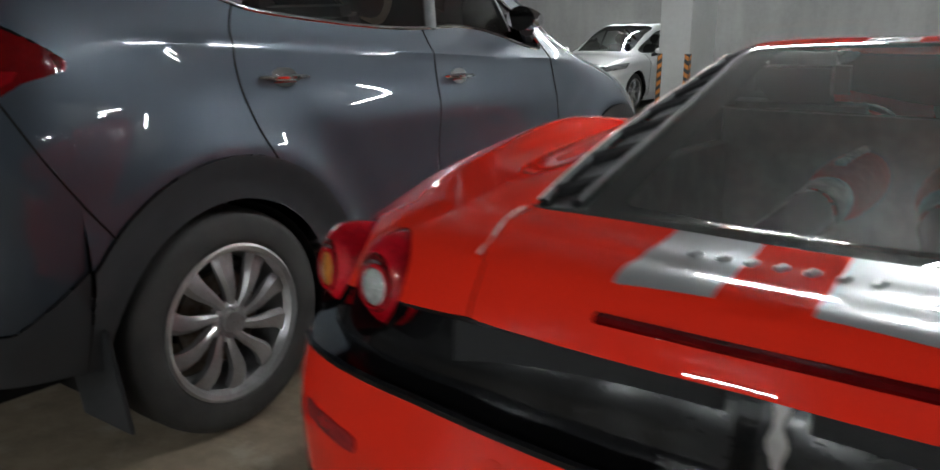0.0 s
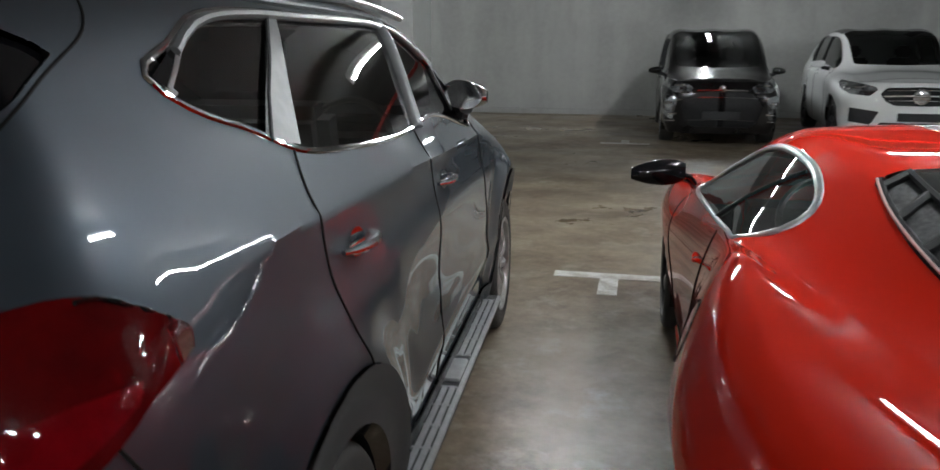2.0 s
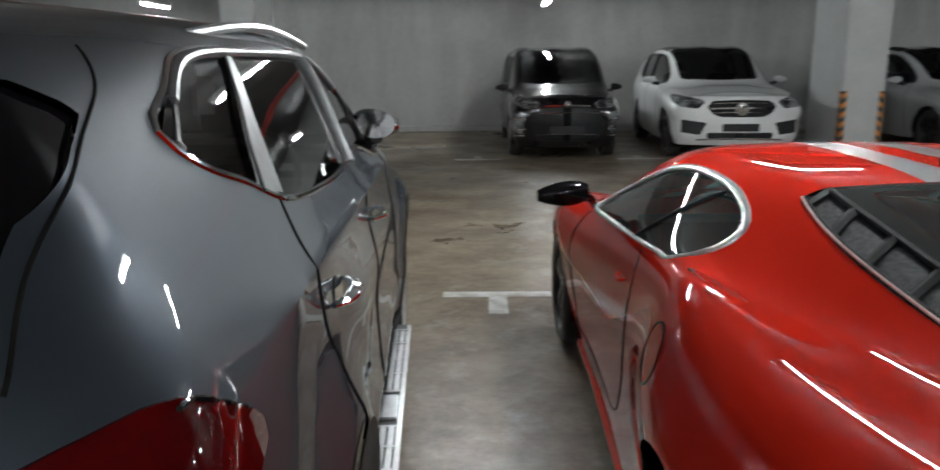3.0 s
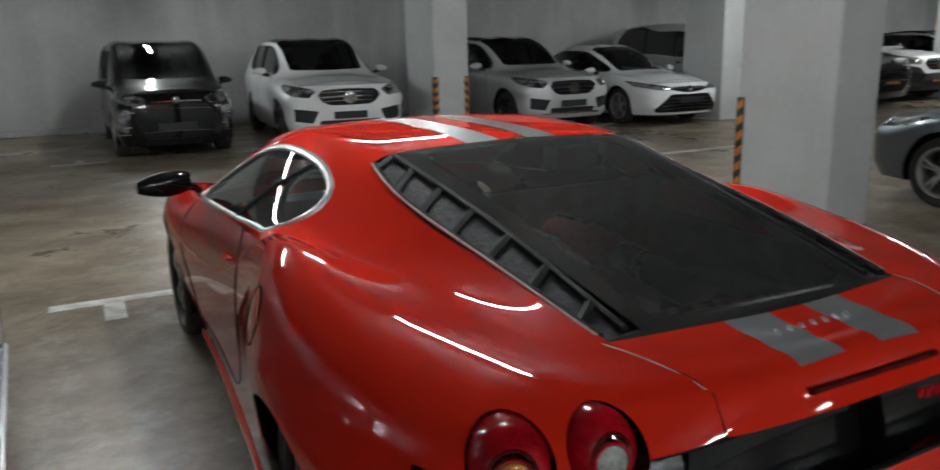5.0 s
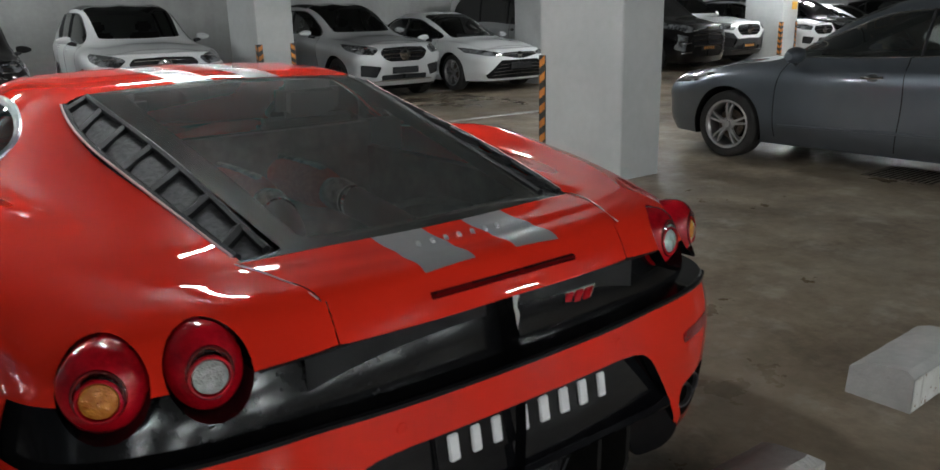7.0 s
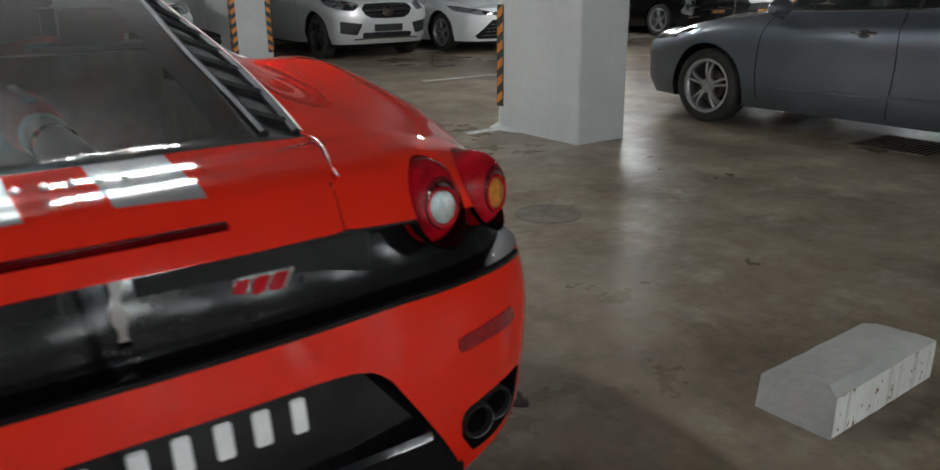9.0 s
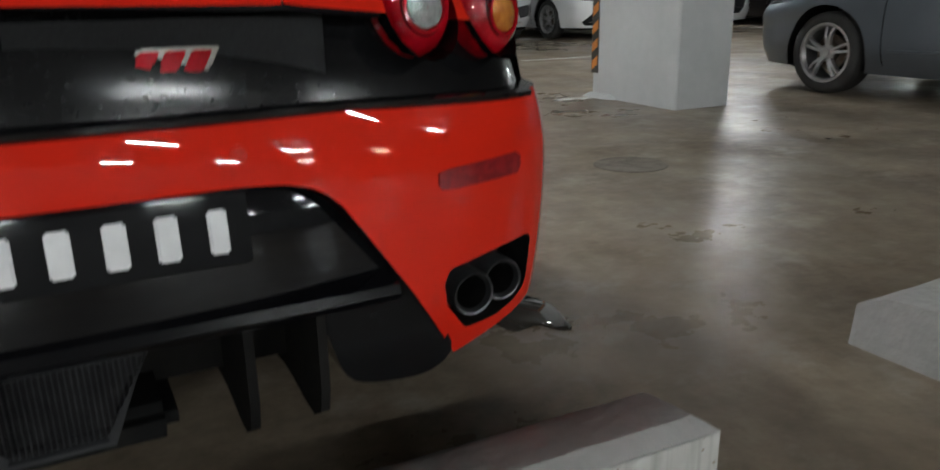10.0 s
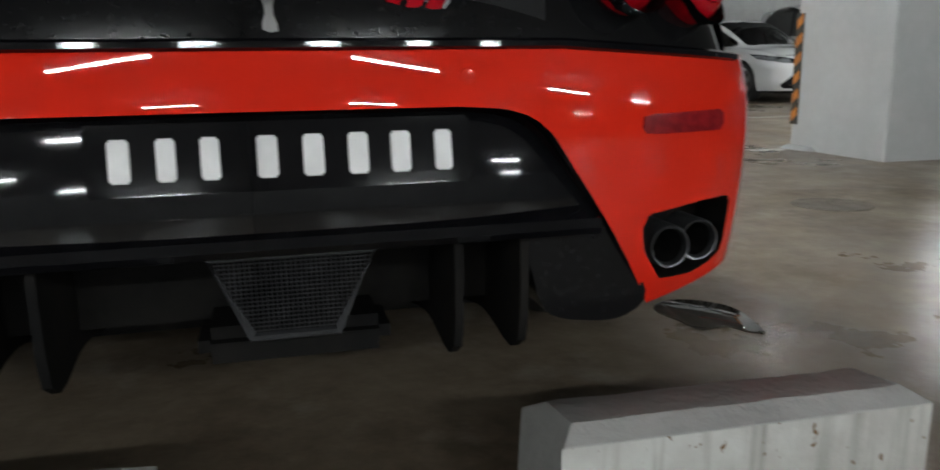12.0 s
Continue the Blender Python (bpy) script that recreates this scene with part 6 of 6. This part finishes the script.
def parked_car(name, label, place, spec, paint, rim_mat=None):
    car = thing(name, label, "car", place, "parked cars")
    rows, length = spec["rows"], spec["length"]
    keys = [r[0] for r in rows]
    st = np.linspace(keys[0], keys[-1], 64)
    side, rear, front, ch = loft(rows_to_lines(rows), keys, st, 44, (([keys[0] * k for k in (0.75, 0.95, 1.0, 0.95, 0.80, 0.55, 0.3, 0.2, 0.0)], [0.0] * 9, 2.8), ([(length - keys[-1]) * k for k in spec["nose"]], spec.get("lift", [0.0] * 9), spec.get("power", 2.6))))
    body = side + rear + front
    yr, yf, wr_, tread = spec["axles"]
    for y in (yr, yf):
        body = body.keep(lambda p, q, y=y: np.where((p[:, 0] > 0.4) & (p[:, 2] < 0.95), wr_ + 0.05 - np.hypot(p[:, 1] - y, p[:, 2] - wr_), -1.0))
    dl = smooth_loop(spec["dlo"], 60)
    on = inside(dl, "yz")
    gl, body = body.split(lambda p, q: np.where(p[:, 0] > 0.4, on(p, q), 1.0))
    y0, y1 = spec["screen"]
    ws, body = body.split(lambda p, q: np.maximum.reduce([ch[6] + 0.012 - q[:, 1], y0 + 0.06 * p[:, 0] ** 2 - p[:, 1], p[:, 1] - y1 + 0.25 * p[:, 0] ** 2]))
    if spec.get("rear_screen"):
        r0, r1 = spec["rear_screen"]
        rs, body = body.split(lambda p, q: np.maximum.reduce([ch[6] + 0.012 - q[:, 1], r0 - p[:, 1], p[:, 1] - r1]))
        part("rear_window", both(rs), GLASS_DARK, car)
    if spec.get("roof"):
        dark, body = body.split(lambda p, q: np.maximum.reduce([ch[6] - q[:, 1], 0.8 - p[:, 1], p[:, 1] - y0]))
        part("roof_panel", both(dark), BLACK_PAINT, car, "dark glass roof panel")
    for fname, poly, mat, puff, flabel in spec["face"]:
        piece, body = body.split(lambda p, q: np.maximum(inside(poly, "xz", 0.008)(p, q), length - 1.0 - p[:, 1]))
        if not len(piece.faces):
            continue
        if min(x for x, z in poly) < 0:
            part(fname, both(piece).moved((0, puff, 0)) + both(piece).rim((0, min(puff, 0), 0)), mat, car, flabel)
        else:
            part(fname, piece.moved((0, puff, 0)), mat, car, flabel)
            part(fname, piece.mirrored().moved((0, puff, 0)), mat, car, flabel)
    part("body", both(body), paint, car)
    part("windscreen", both(ws), GLASS_DARK if spec.get("dark") else SEDAN_GLASS if spec.get("tan") else GLASS_CLEAR, car)
    nose = front + side
    for zx, x0, x1, r in spec.get("bars", ()):
        pts = nose.project("y", [(x, zx - 0.015 * (x / 0.5) ** 2) for x in np.linspace(x0, x1, 10)], 1)
        pts[:, 1] += 0.004
        if x0 <= 0:
            part("chrome_bar", tube(np.vstack([pts[::-1] * (-1, 1, 1), pts[1:]]), r, 6), CHROME, car)
        else:
            part("chrome_bar", tube(pts, r, 6), CHROME, car)
            part("chrome_bar", tube(pts * (-1, 1, 1), r, 6), CHROME, car)
    for ez, er in spec.get("emblem", ()):
        c = nose.project("y", [(0.0, ez)], 1)[0]
        part("emblem", lathe([(er, -0.02), (er, 0.012), (er * 0.82, 0.016), (er * 0.80, 0.006), (er * 0.2, 0.008), (0.001, 0.012)], c, (0, 1, 0), 28, False), CHROME, car, "round chrome emblem")
    pz, pmat = spec["plate"]
    c = nose.project("y", [(0.0, pz)], 1)[0]
    pl = part("number_plate", box(-0.26, 0.26, c[1] - 0.02, c[1] + 0.018, pz - 0.055, pz + 0.055), BLACK_PLASTIC, car, "dark number plate with plain bars", bevel=0.004)
    for k in range(5):
        part("plate_bar", box(-0.19 + 0.08 * k, -0.135 + 0.08 * k, c[1] + 0.016, c[1] + 0.022, pz - 0.03, pz + 0.03), pmat, pl)
    for sx in (1, -1):
        f = (lambda s: s) if sx > 0 else (lambda s: s.mirrored())
        part("side_window", f(gl).puffed(-0.004), GLASS_DARK if spec.get("dark") else SEDAN_GLASS if spec.get("tan") else GLASS_SIDE, car)
        loop3 = side.project("x", dl) * (sx, 1, 1)
        part("window_trim", tube(loop3, 0.008, 6, True), CHROME if spec.get("chrome") else BLACK_PLASTIC, car)
        for yy in spec.get("posts", ()):
            zs = [z for y, z in dl if abs(y - yy) < 0.12]
            pp = side.project("x", [(yy, z) for z in np.linspace(min(zs), max(zs), 6)]) * (sx, 1, 1)
            part("door_post", tube(pp, 0.024, 6, False, 0.4), BLACK_PLASTIC, car)
        for pts in spec.get("seams", ()):
            part("door_seam", tube(side.project("x", smooth_loop(pts, 18, False)) * (sx, 1, 1), 0.004, 6), DARK_VOID, car)
        for hy, hz in spec.get("handles", ()):
            b = side.project("x", [(hy + t, hz) for t in np.linspace(-0.09, 0.09, 7)])
            b[:, 0] += np.array([0.004, 0.018, 0.024, 0.026, 0.024, 0.018, 0.004])
            h = part("door_handle", tube(b * (sx, 1, 1), 0.011, 8), CHROME if spec.get("chrome") else paint, car)
            cup = side.project("x", [(hy + 0.05 * math.cos(a), hz - 0.004 + 0.032 * math.sin(a)) for a in np.linspace(0, 2 * math.pi, 16, endpoint=False)]) * (sx, 1, 1) + np.array([sx * 0.002, 0, 0])
            part("handle_cup", Shell(cup, np.zeros((16, 2)), [tuple(range(16))]), BLACK_PLASTIC, h)
        for cy in spec.get("crease", ()):
            pts = side.project("x", smooth_loop(cy, 20, False))
            pts[:, 0] += 0.002
            part("side_moulding", tube(pts * (sx, 1, 1), 0.012, 6, False, 1.0), paint, car)
        mx, my, mz = spec["mirror"]
        pod = part("door_mirror", mirror_pod(np.array([-mx, my, mz]), *spec.get("pod", (0.20, 0.13, 0.13)), -sx), paint, car)
        part("mirror_foot", tube([(sx * (mx - 0.16), my + 0.06, mz - 0.07), (sx * (mx - 0.06), my, mz - 0.05)], 0.03, 8), BLACK_PLASTIC, pod)
        for y in (yr, yf):
            arch_liner(car, tread, y, wr_ + 0.05, tread - 0.34, sx)
            wheel(car, sx * (tread + 0.005), y, wr_, 0.21, wr_ * 0.70, spec.get("rims", "twin"), sx, rim_mat or ALLOY, n_spokes=5 if spec.get("rims", "twin") in ("twin", "five") else 10)
    part("underbody", box(-tread + 0.30, tread - 0.30, 0.35, length - 0.35, 0.16, 0.45), DARK_VOID, car)
    part("cabin", box(-tread + 0.15, tread - 0.15, 0.8, y1 - 0.2, 0.45, 0.70) + box(-tread + 0.2, tread - 0.2, y1 - 0.55, y1 - 0.25, 0.7, spec["dash"]), SEAT_TAN if spec.get("tan") else SEAT, car, bevel=0.04)
    for sx in (1, -1):
        sy = y1 - 1.45
        part("front_seat", turned(box(-0.24, 0.24, -0.07, 0.07, 0, 0.58), pose(sx * 0.38, sy, spec["dash"] - 0.42, 10, 0, 0)) + box(sx * 0.38 - 0.13, sx * 0.38 + 0.13, sy - 0.17, sy - 0.07, spec["dash"] + 0.16, spec["dash"] + 0.34), SEAT_TAN if spec.get("tan") else SEAT, car, bevel=0.04)
    return car


NOSE_SUV = (0.70, 0.92, 1.0, 0.95, 0.80, 0.62, 0.42, 0.22, 0.0)
SUV_ROWS = [(0.35, 0.90, 0.32, 1.02, 0.83, 1.13, 0.66, 1.45, 1.51), (1.2, 0.935, 0.24, 1.00, 0.85, 1.10, 0.67, 1.56, 1.62), (2.2, 0.935, 0.23, 0.99, 0.85, 1.07, 0.64, 1.57, 1.64), (2.85, 0.935, 0.23, 0.98, 0.85, 1.05, 0.62, 1.37, 1.44), (3.35, 0.940, 0.24, 0.95, 0.83, 1.02, 0.60, 1.08, 1.12), (3.9, 0.940, 0.25, 0.92, 0.80, 0.98, 0.55, 1.01, 1.05), (4.28, 0.90, 0.25, 0.82, 0.75, 0.92, 0.50, 0.955, 0.985)]
SUV_SPEC = dict(
    length=4.66, rows=SUV_ROWS, nose=NOSE_SUV, axles=(0.95, 3.82, 0.36, 0.90), dlo=[(0.75, 1.22), (0.95, 1.15), (1.8, 1.12), (2.8, 1.085), (3.10, 1.085), (2.75, 1.35), (2.35, 1.50), (1.6, 1.53), (1.0, 1.46)], screen=(2.32, 3.34), plate=(0.50, BLACK_PLASTIC),
    face=[("headlight", [(0.50, 0.86), (0.62, 0.90), (0.88, 0.945), (0.89, 0.85), (0.82, 0.79), (0.60, 0.77)], HEADLAMP, 0.002, "dark LED headlight"), ("grille", [(-0.1, 0.88), (0.40, 0.865), (0.47, 0.79), (0.40, 0.70), (0.30, 0.655), (-0.1, 0.65)], GRILLE, -0.03, "chrome-barred grille"), ("side_intake", [(0.48, 0.56), (0.80, 0.60), (0.80, 0.43), (0.56, 0.40)], BLACK_PLASTIC, -0.03, ""), ("lower_intake", [(-0.1, 0.42), (0.46, 0.42), (0.44, 0.33), (-0.1, 0.33)], BLACK_PLASTIC, -0.03, "")],
    bars=[(0.775, 0.0, 0.43, 0.020), (0.845, 0.0, 0.40, 0.008), (0.715, 0.0, 0.38, 0.008), (0.345, 0.0, 0.60, 0.014), (0.905, 0.56, 0.84, 0.008)], emblem=[(0.765, 0.105)], mirror=(1.03, 2.95, 1.13), posts=(1.05, 1.95), seams=[[(1.15, 1.12), (1.2, 0.9), (1.35, 0.55), (1.5, 0.30)], [(2.05, 1.09), (2.02, 0.7), (2.05, 0.30)], [(3.12, 1.05), (3.15, 0.7), (3.2, 0.35)]], handles=[(1.35, 1.0), (2.25, 0.98)], dash=1.05, roof=True, rims="five")
MPV_SPEC = dict(
    length=4.20, rows=[(0.25, 0.82, 0.26, 0.98, 0.80, 1.06, 0.68, 1.56, 1.62), (1.2, 0.845, 0.20, 0.96, 0.80, 1.03, 0.68, 1.62, 1.69), (2.3, 0.845, 0.20, 0.95, 0.80, 1.01, 0.67, 1.60, 1.68), (2.9, 0.845, 0.20, 0.93, 0.80, 0.99, 0.65, 1.40, 1.48), (3.40, 0.845, 0.20, 0.90, 0.78, 0.98, 0.62, 1.08, 1.12), (3.75, 0.835, 0.20, 0.84, 0.75, 0.94, 0.56, 1.00, 1.03), (3.92, 0.81, 0.20, 0.78, 0.72, 0.90, 0.52, 0.96, 0.985)],
    nose=(0.80, 0.95, 1.0, 0.92, 0.75, 0.55, 0.35, 0.18, 0.0), axles=(0.72, 3.42, 0.32, 0.82), dlo=[(0.35, 1.12), (1.0, 1.06), (2.2, 1.04), (3.05, 1.03), (3.2, 1.05), (2.85, 1.32), (2.5, 1.50), (1.6, 1.55), (0.5, 1.52)], screen=(2.40, 3.42), plate=(0.46, BLACK_PLASTIC),
    face=[("headlight", [(0.40, 0.86), (0.60, 0.92), (0.80, 0.98), (0.82, 0.88), (0.66, 0.79), (0.46, 0.79)], HEADLAMP, 0.002, "swept-back headlight"), ("grille", [(-0.1, 0.80), (0.40, 0.77), (0.56, 0.60), (0.50, 0.38), (0.40, 0.30), (-0.1, 0.30)], GRILLE, -0.02, "large black lower grille"), ("fog_pod", [(0.62, 0.70), (0.78, 0.74), (0.80, 0.45), (0.68, 0.40)], HEADLAMP, 0.004, "")],
    bars=[(0.82, 0.0, 0.34, 0.008), (0.72, 0.0, 0.50, 0.003), (0.40, 0.0, 0.46, 0.003), (0.905, 0.48, 0.66, 0.014), (0.80, 0.46, 0.58, 0.012), (0.70, 0.55, 0.62, 0.020), (0.66, 0.68, 0.78, 0.022), (0.50, 0.62, 0.72, 0.016), (0.40, 0.64, 0.78, 0.010)], emblem=[(0.84, 0.05)], mirror=(0.93, 3.02, 1.06), posts=(1.3, 2.2), seams=[[(1.35, 1.03), (1.32, 0.6), (1.35, 0.25)], [(2.3, 1.02), (2.3, 0.6), (2.35, 0.25)]], handles=[(1.5, 0.93), (2.4, 0.93)], dash=1.02, dark=True)
SEDAN_ROWS = [(0.35, 0.86, 0.26, 0.88, 0.78, 0.97, 0.60, 1.00, 1.03), (0.9, 0.905, 0.20, 0.89, 0.80, 0.98, 0.56, 1.13, 1.18), (1.6, 0.915, 0.18, 0.88, 0.81, 0.97, 0.57, 1.36, 1.42), (2.4, 0.915, 0.18, 0.86, 0.81, 0.95, 0.56, 1.38, 1.445), (3.0, 0.915, 0.18, 0.84, 0.80, 0.92, 0.55, 1.18, 1.25), (3.5, 0.915, 0.18, 0.82, 0.79, 0.90, 0.55, 0.95, 0.99), (4.1, 0.91, 0.19, 0.77, 0.75, 0.84, 0.50, 0.87, 0.90), (4.48, 0.86, 0.20, 0.68, 0.69, 0.76, 0.45, 0.785, 0.81)]
SEDAN_SPEC = dict(
    length=4.88, rows=SEDAN_ROWS, nose=(0.80, 0.98, 1.0, 0.88, 0.70, 0.52, 0.34, 0.18, 0.0), axles=(1.05, 3.875, 0.335, 0.875), dlo=[(0.92, 1.03), (1.3, 1.005), (2.2, 0.985), (3.15, 0.955), (3.32, 0.96), (2.9, 1.17), (2.5, 1.31), (1.9, 1.345), (1.3, 1.26)], screen=(2.50, 3.55), rear_screen=(0.75, 1.55), plate=(0.46, BLACK_PLASTIC),
    face=[("headlight", [(0.42, 0.69), (0.60, 0.73), (0.86, 0.80), (0.88, 0.72), (0.70, 0.66), (0.46, 0.65)], HEADLAMP, 0.002, "slim headlight"), ("upper_grille", [(-0.1, 0.70), (0.36, 0.69), (0.42, 0.655), (0.10, 0.60), (-0.1, 0.60)], GRILLE, -0.015, ""), ("grille", [(-0.1, 0.56), (0.44, 0.56), (0.72, 0.30), (0.66, 0.25), (-0.1, 0.25)], GRILLE, -0.03, "wide black slatted grille")],
    bars=[(0.50, 0.0, 0.48, 0.005), (0.44, 0.0, 0.54, 0.005), (0.38, 0.0, 0.58, 0.005), (0.32, 0.0, 0.62, 0.005), (0.675, 0.0, 0.42, 0.008)], emblem=[(0.655, 0.06)], mirror=(1.01, 3.15, 0.99), posts=(1.28, 2.12), seams=[[(1.5, 0.985), (1.45, 0.7), (1.5, 0.3)], [(2.2, 0.98), (2.18, 0.6), (2.22, 0.22)], [(3.3, 0.93), (3.36, 0.7), (3.36, 0.25)]], handles=[(1.65, 0.84), (2.45, 0.82)], dash=0.95, rims="twin")


def scaled(spec, sy, sz, sx=1.0, **more):
    """The same kind of car stretched in length, height and width."""
    out = dict(spec)
    out["rows"] = [(r[0] * sy, r[1] * sx, r[2], r[3] * sz, r[4] * sx, r[5] * sz, r[6] * sx, r[7] * sz, r[8] * sz) for r in spec["rows"]]
    out["length"] = spec["length"] * sy
    a = spec["axles"]
    out["axles"] = (a[0] * sy, a[1] * sy, a[2], a[3] * sx)
    yz = lambda pts: [(y * sy, z * sz) for y, z in pts]
    out["dlo"], out["seams"], out["handles"] = yz(spec["dlo"]), [yz(s) for s in spec["seams"]], yz(spec["handles"])
    out["screen"] = tuple(v * sy for v in spec["screen"])
    if spec.get("rear_screen"):
        out["rear_screen"] = tuple(v * sy for v in spec["rear_screen"])
    out["posts"] = tuple(v * sy for v in spec["posts"])
    out["mirror"] = (spec["mirror"][0] * sx, spec["mirror"][1] * sy, spec["mirror"][2] * sz)
    out["face"] = [(n, [(x * sx, z * sz) for x, z in p], m, d, l) for n, p, m, d, l in spec["face"]]
    out["bars"] = [(z * sz, a0 * sx, a1 * sx, r) for z, a0, a1, r in spec["bars"]]
    out["emblem"] = [(z * sz, r) for z, r in spec["emblem"]]
    out["plate"] = (spec["plate"][0] * sz, spec["plate"][1])
    out["dash"] = spec["dash"] * sz
    out.update(more)
    return out


def nose_at(x, y, length, yaw=0.0):
    """A pose for a car whose nose looks towards -y and stands at (x, y)."""
    return pose(x, y, 0, 0, 0, 180 + yaw) @ pose(0, -length, 0)


# the grey sedan in the bay beyond the pillar, nose towards the aisle
GREY = scaled(SEDAN_SPEC, 0.936, 1.0, 0.985, chrome=True, tan=True, pod=(0.23, 0.165, 0.20), crease=[[(0.95, 0.40), (2.0, 0.385), (3.1, 0.36)]])
GREY["axles"] = (0.92, 3.65, 0.318, 0.875)
parked_car("sedan", "grey metallic sedan with twin-spoke alloys", pose(6.40, -0.23, 0, 0, 0, 0.3), GREY, SEDAN_GREY)
# the facing row
parked_car("minivan", "small glossy black minivan with a big black grille", nose_at(-0.02, 11.15, 4.20, 0.5), MPV_SPEC, BLACK_PAINT)
parked_car("crossover", "white crossover with a dark glass roof", nose_at(2.45, 10.75, 4.66, -3.0), scaled(SUV_SPEC, 1.0, 1.03, 1.03), WHITE_PAINT, DARK_ALLOY)
parked_car("crossover", "silver boxy crossover with roof rails", nose_at(6.42, 10.55, 4.66, 0.5), scaled(SUV_SPEC, 1.0, 1.01, 0.985), SILVER_PAINT, DARK_ALLOY)
parked_car("sedan", "white sedan with a wide slatted grille", nose_at(8.78, 10.25, 4.88, 0.5), SEDAN_SPEC, WHITE_PAINT)
TALL = scaled(MPV_SPEC, 1.16, 1.12, 1.09, dark=True, chrome=True)
TALL["axles"] = (0.9, 3.95, 0.345, 0.90)
parked_car("people_carrier", "silver-grey tall people carrier with dark windows", nose_at(11.85, 11.0, 4.87), TALL, SILVER_PAINT)
parked_car("people_carrier", "black tall people carrier with a chrome grille", nose_at(14.75, 10.5, 4.87), dict(TALL, bars=[(z, 0.0, 0.52, 0.022) for z in (0.92, 0.82, 0.70, 0.58)] + [(0.45, 0.55, 0.80, 0.016), (0.66, 0.58, 0.80, 0.016)], plate=(0.52, PLATE_ORANGE)), BLACK_PAINT)
VAN = scaled(SUV_SPEC, 1.05, 1.13, 1.02, roof=False, plate=(0.48, PLATE_ORANGE))
VAN["face"] = VAN["face"] + [("bumper", [(-0.1, 0.66), (0.46, 0.64), (0.62, 0.78), (1.05, 0.86), (1.05, 0.18), (-0.1, 0.18)], CLADDING, 0.004, "dark grey plastic bumper")]
parked_car("van", "white delivery van with dark lower bumper", nose_at(16.95, 10.9, 4.89), VAN, WHITE_PAINT)
parked_car("crossover", "white crossover with chrome grille", nose_at(20.3, 10.8, 4.66), SUV_SPEC, WHITE_PAINT)
parked_car("crossover", "glossy black crossover with chrome grille", nose_at(22.9, 10.9, 4.66), SUV_SPEC, BLACK_PAINT)
parked_car("sedan", "silver sedan with slim headlights", nose_at(25.5, 10.9, 4.88), SEDAN_SPEC, SILVER_PAINT)
parked_car("crossover", "glossy black crossover in the last bays", nose_at(30.2, 10.8, 4.66), SUV_SPEC, BLACK_PAINT)
parked_car("sedan", "white sedan behind the pillar", nose_at(-6.75, 11.1, 4.88), scaled(SEDAN_SPEC, 1.0, 1.06, 1.0), WHITE_PAINT)
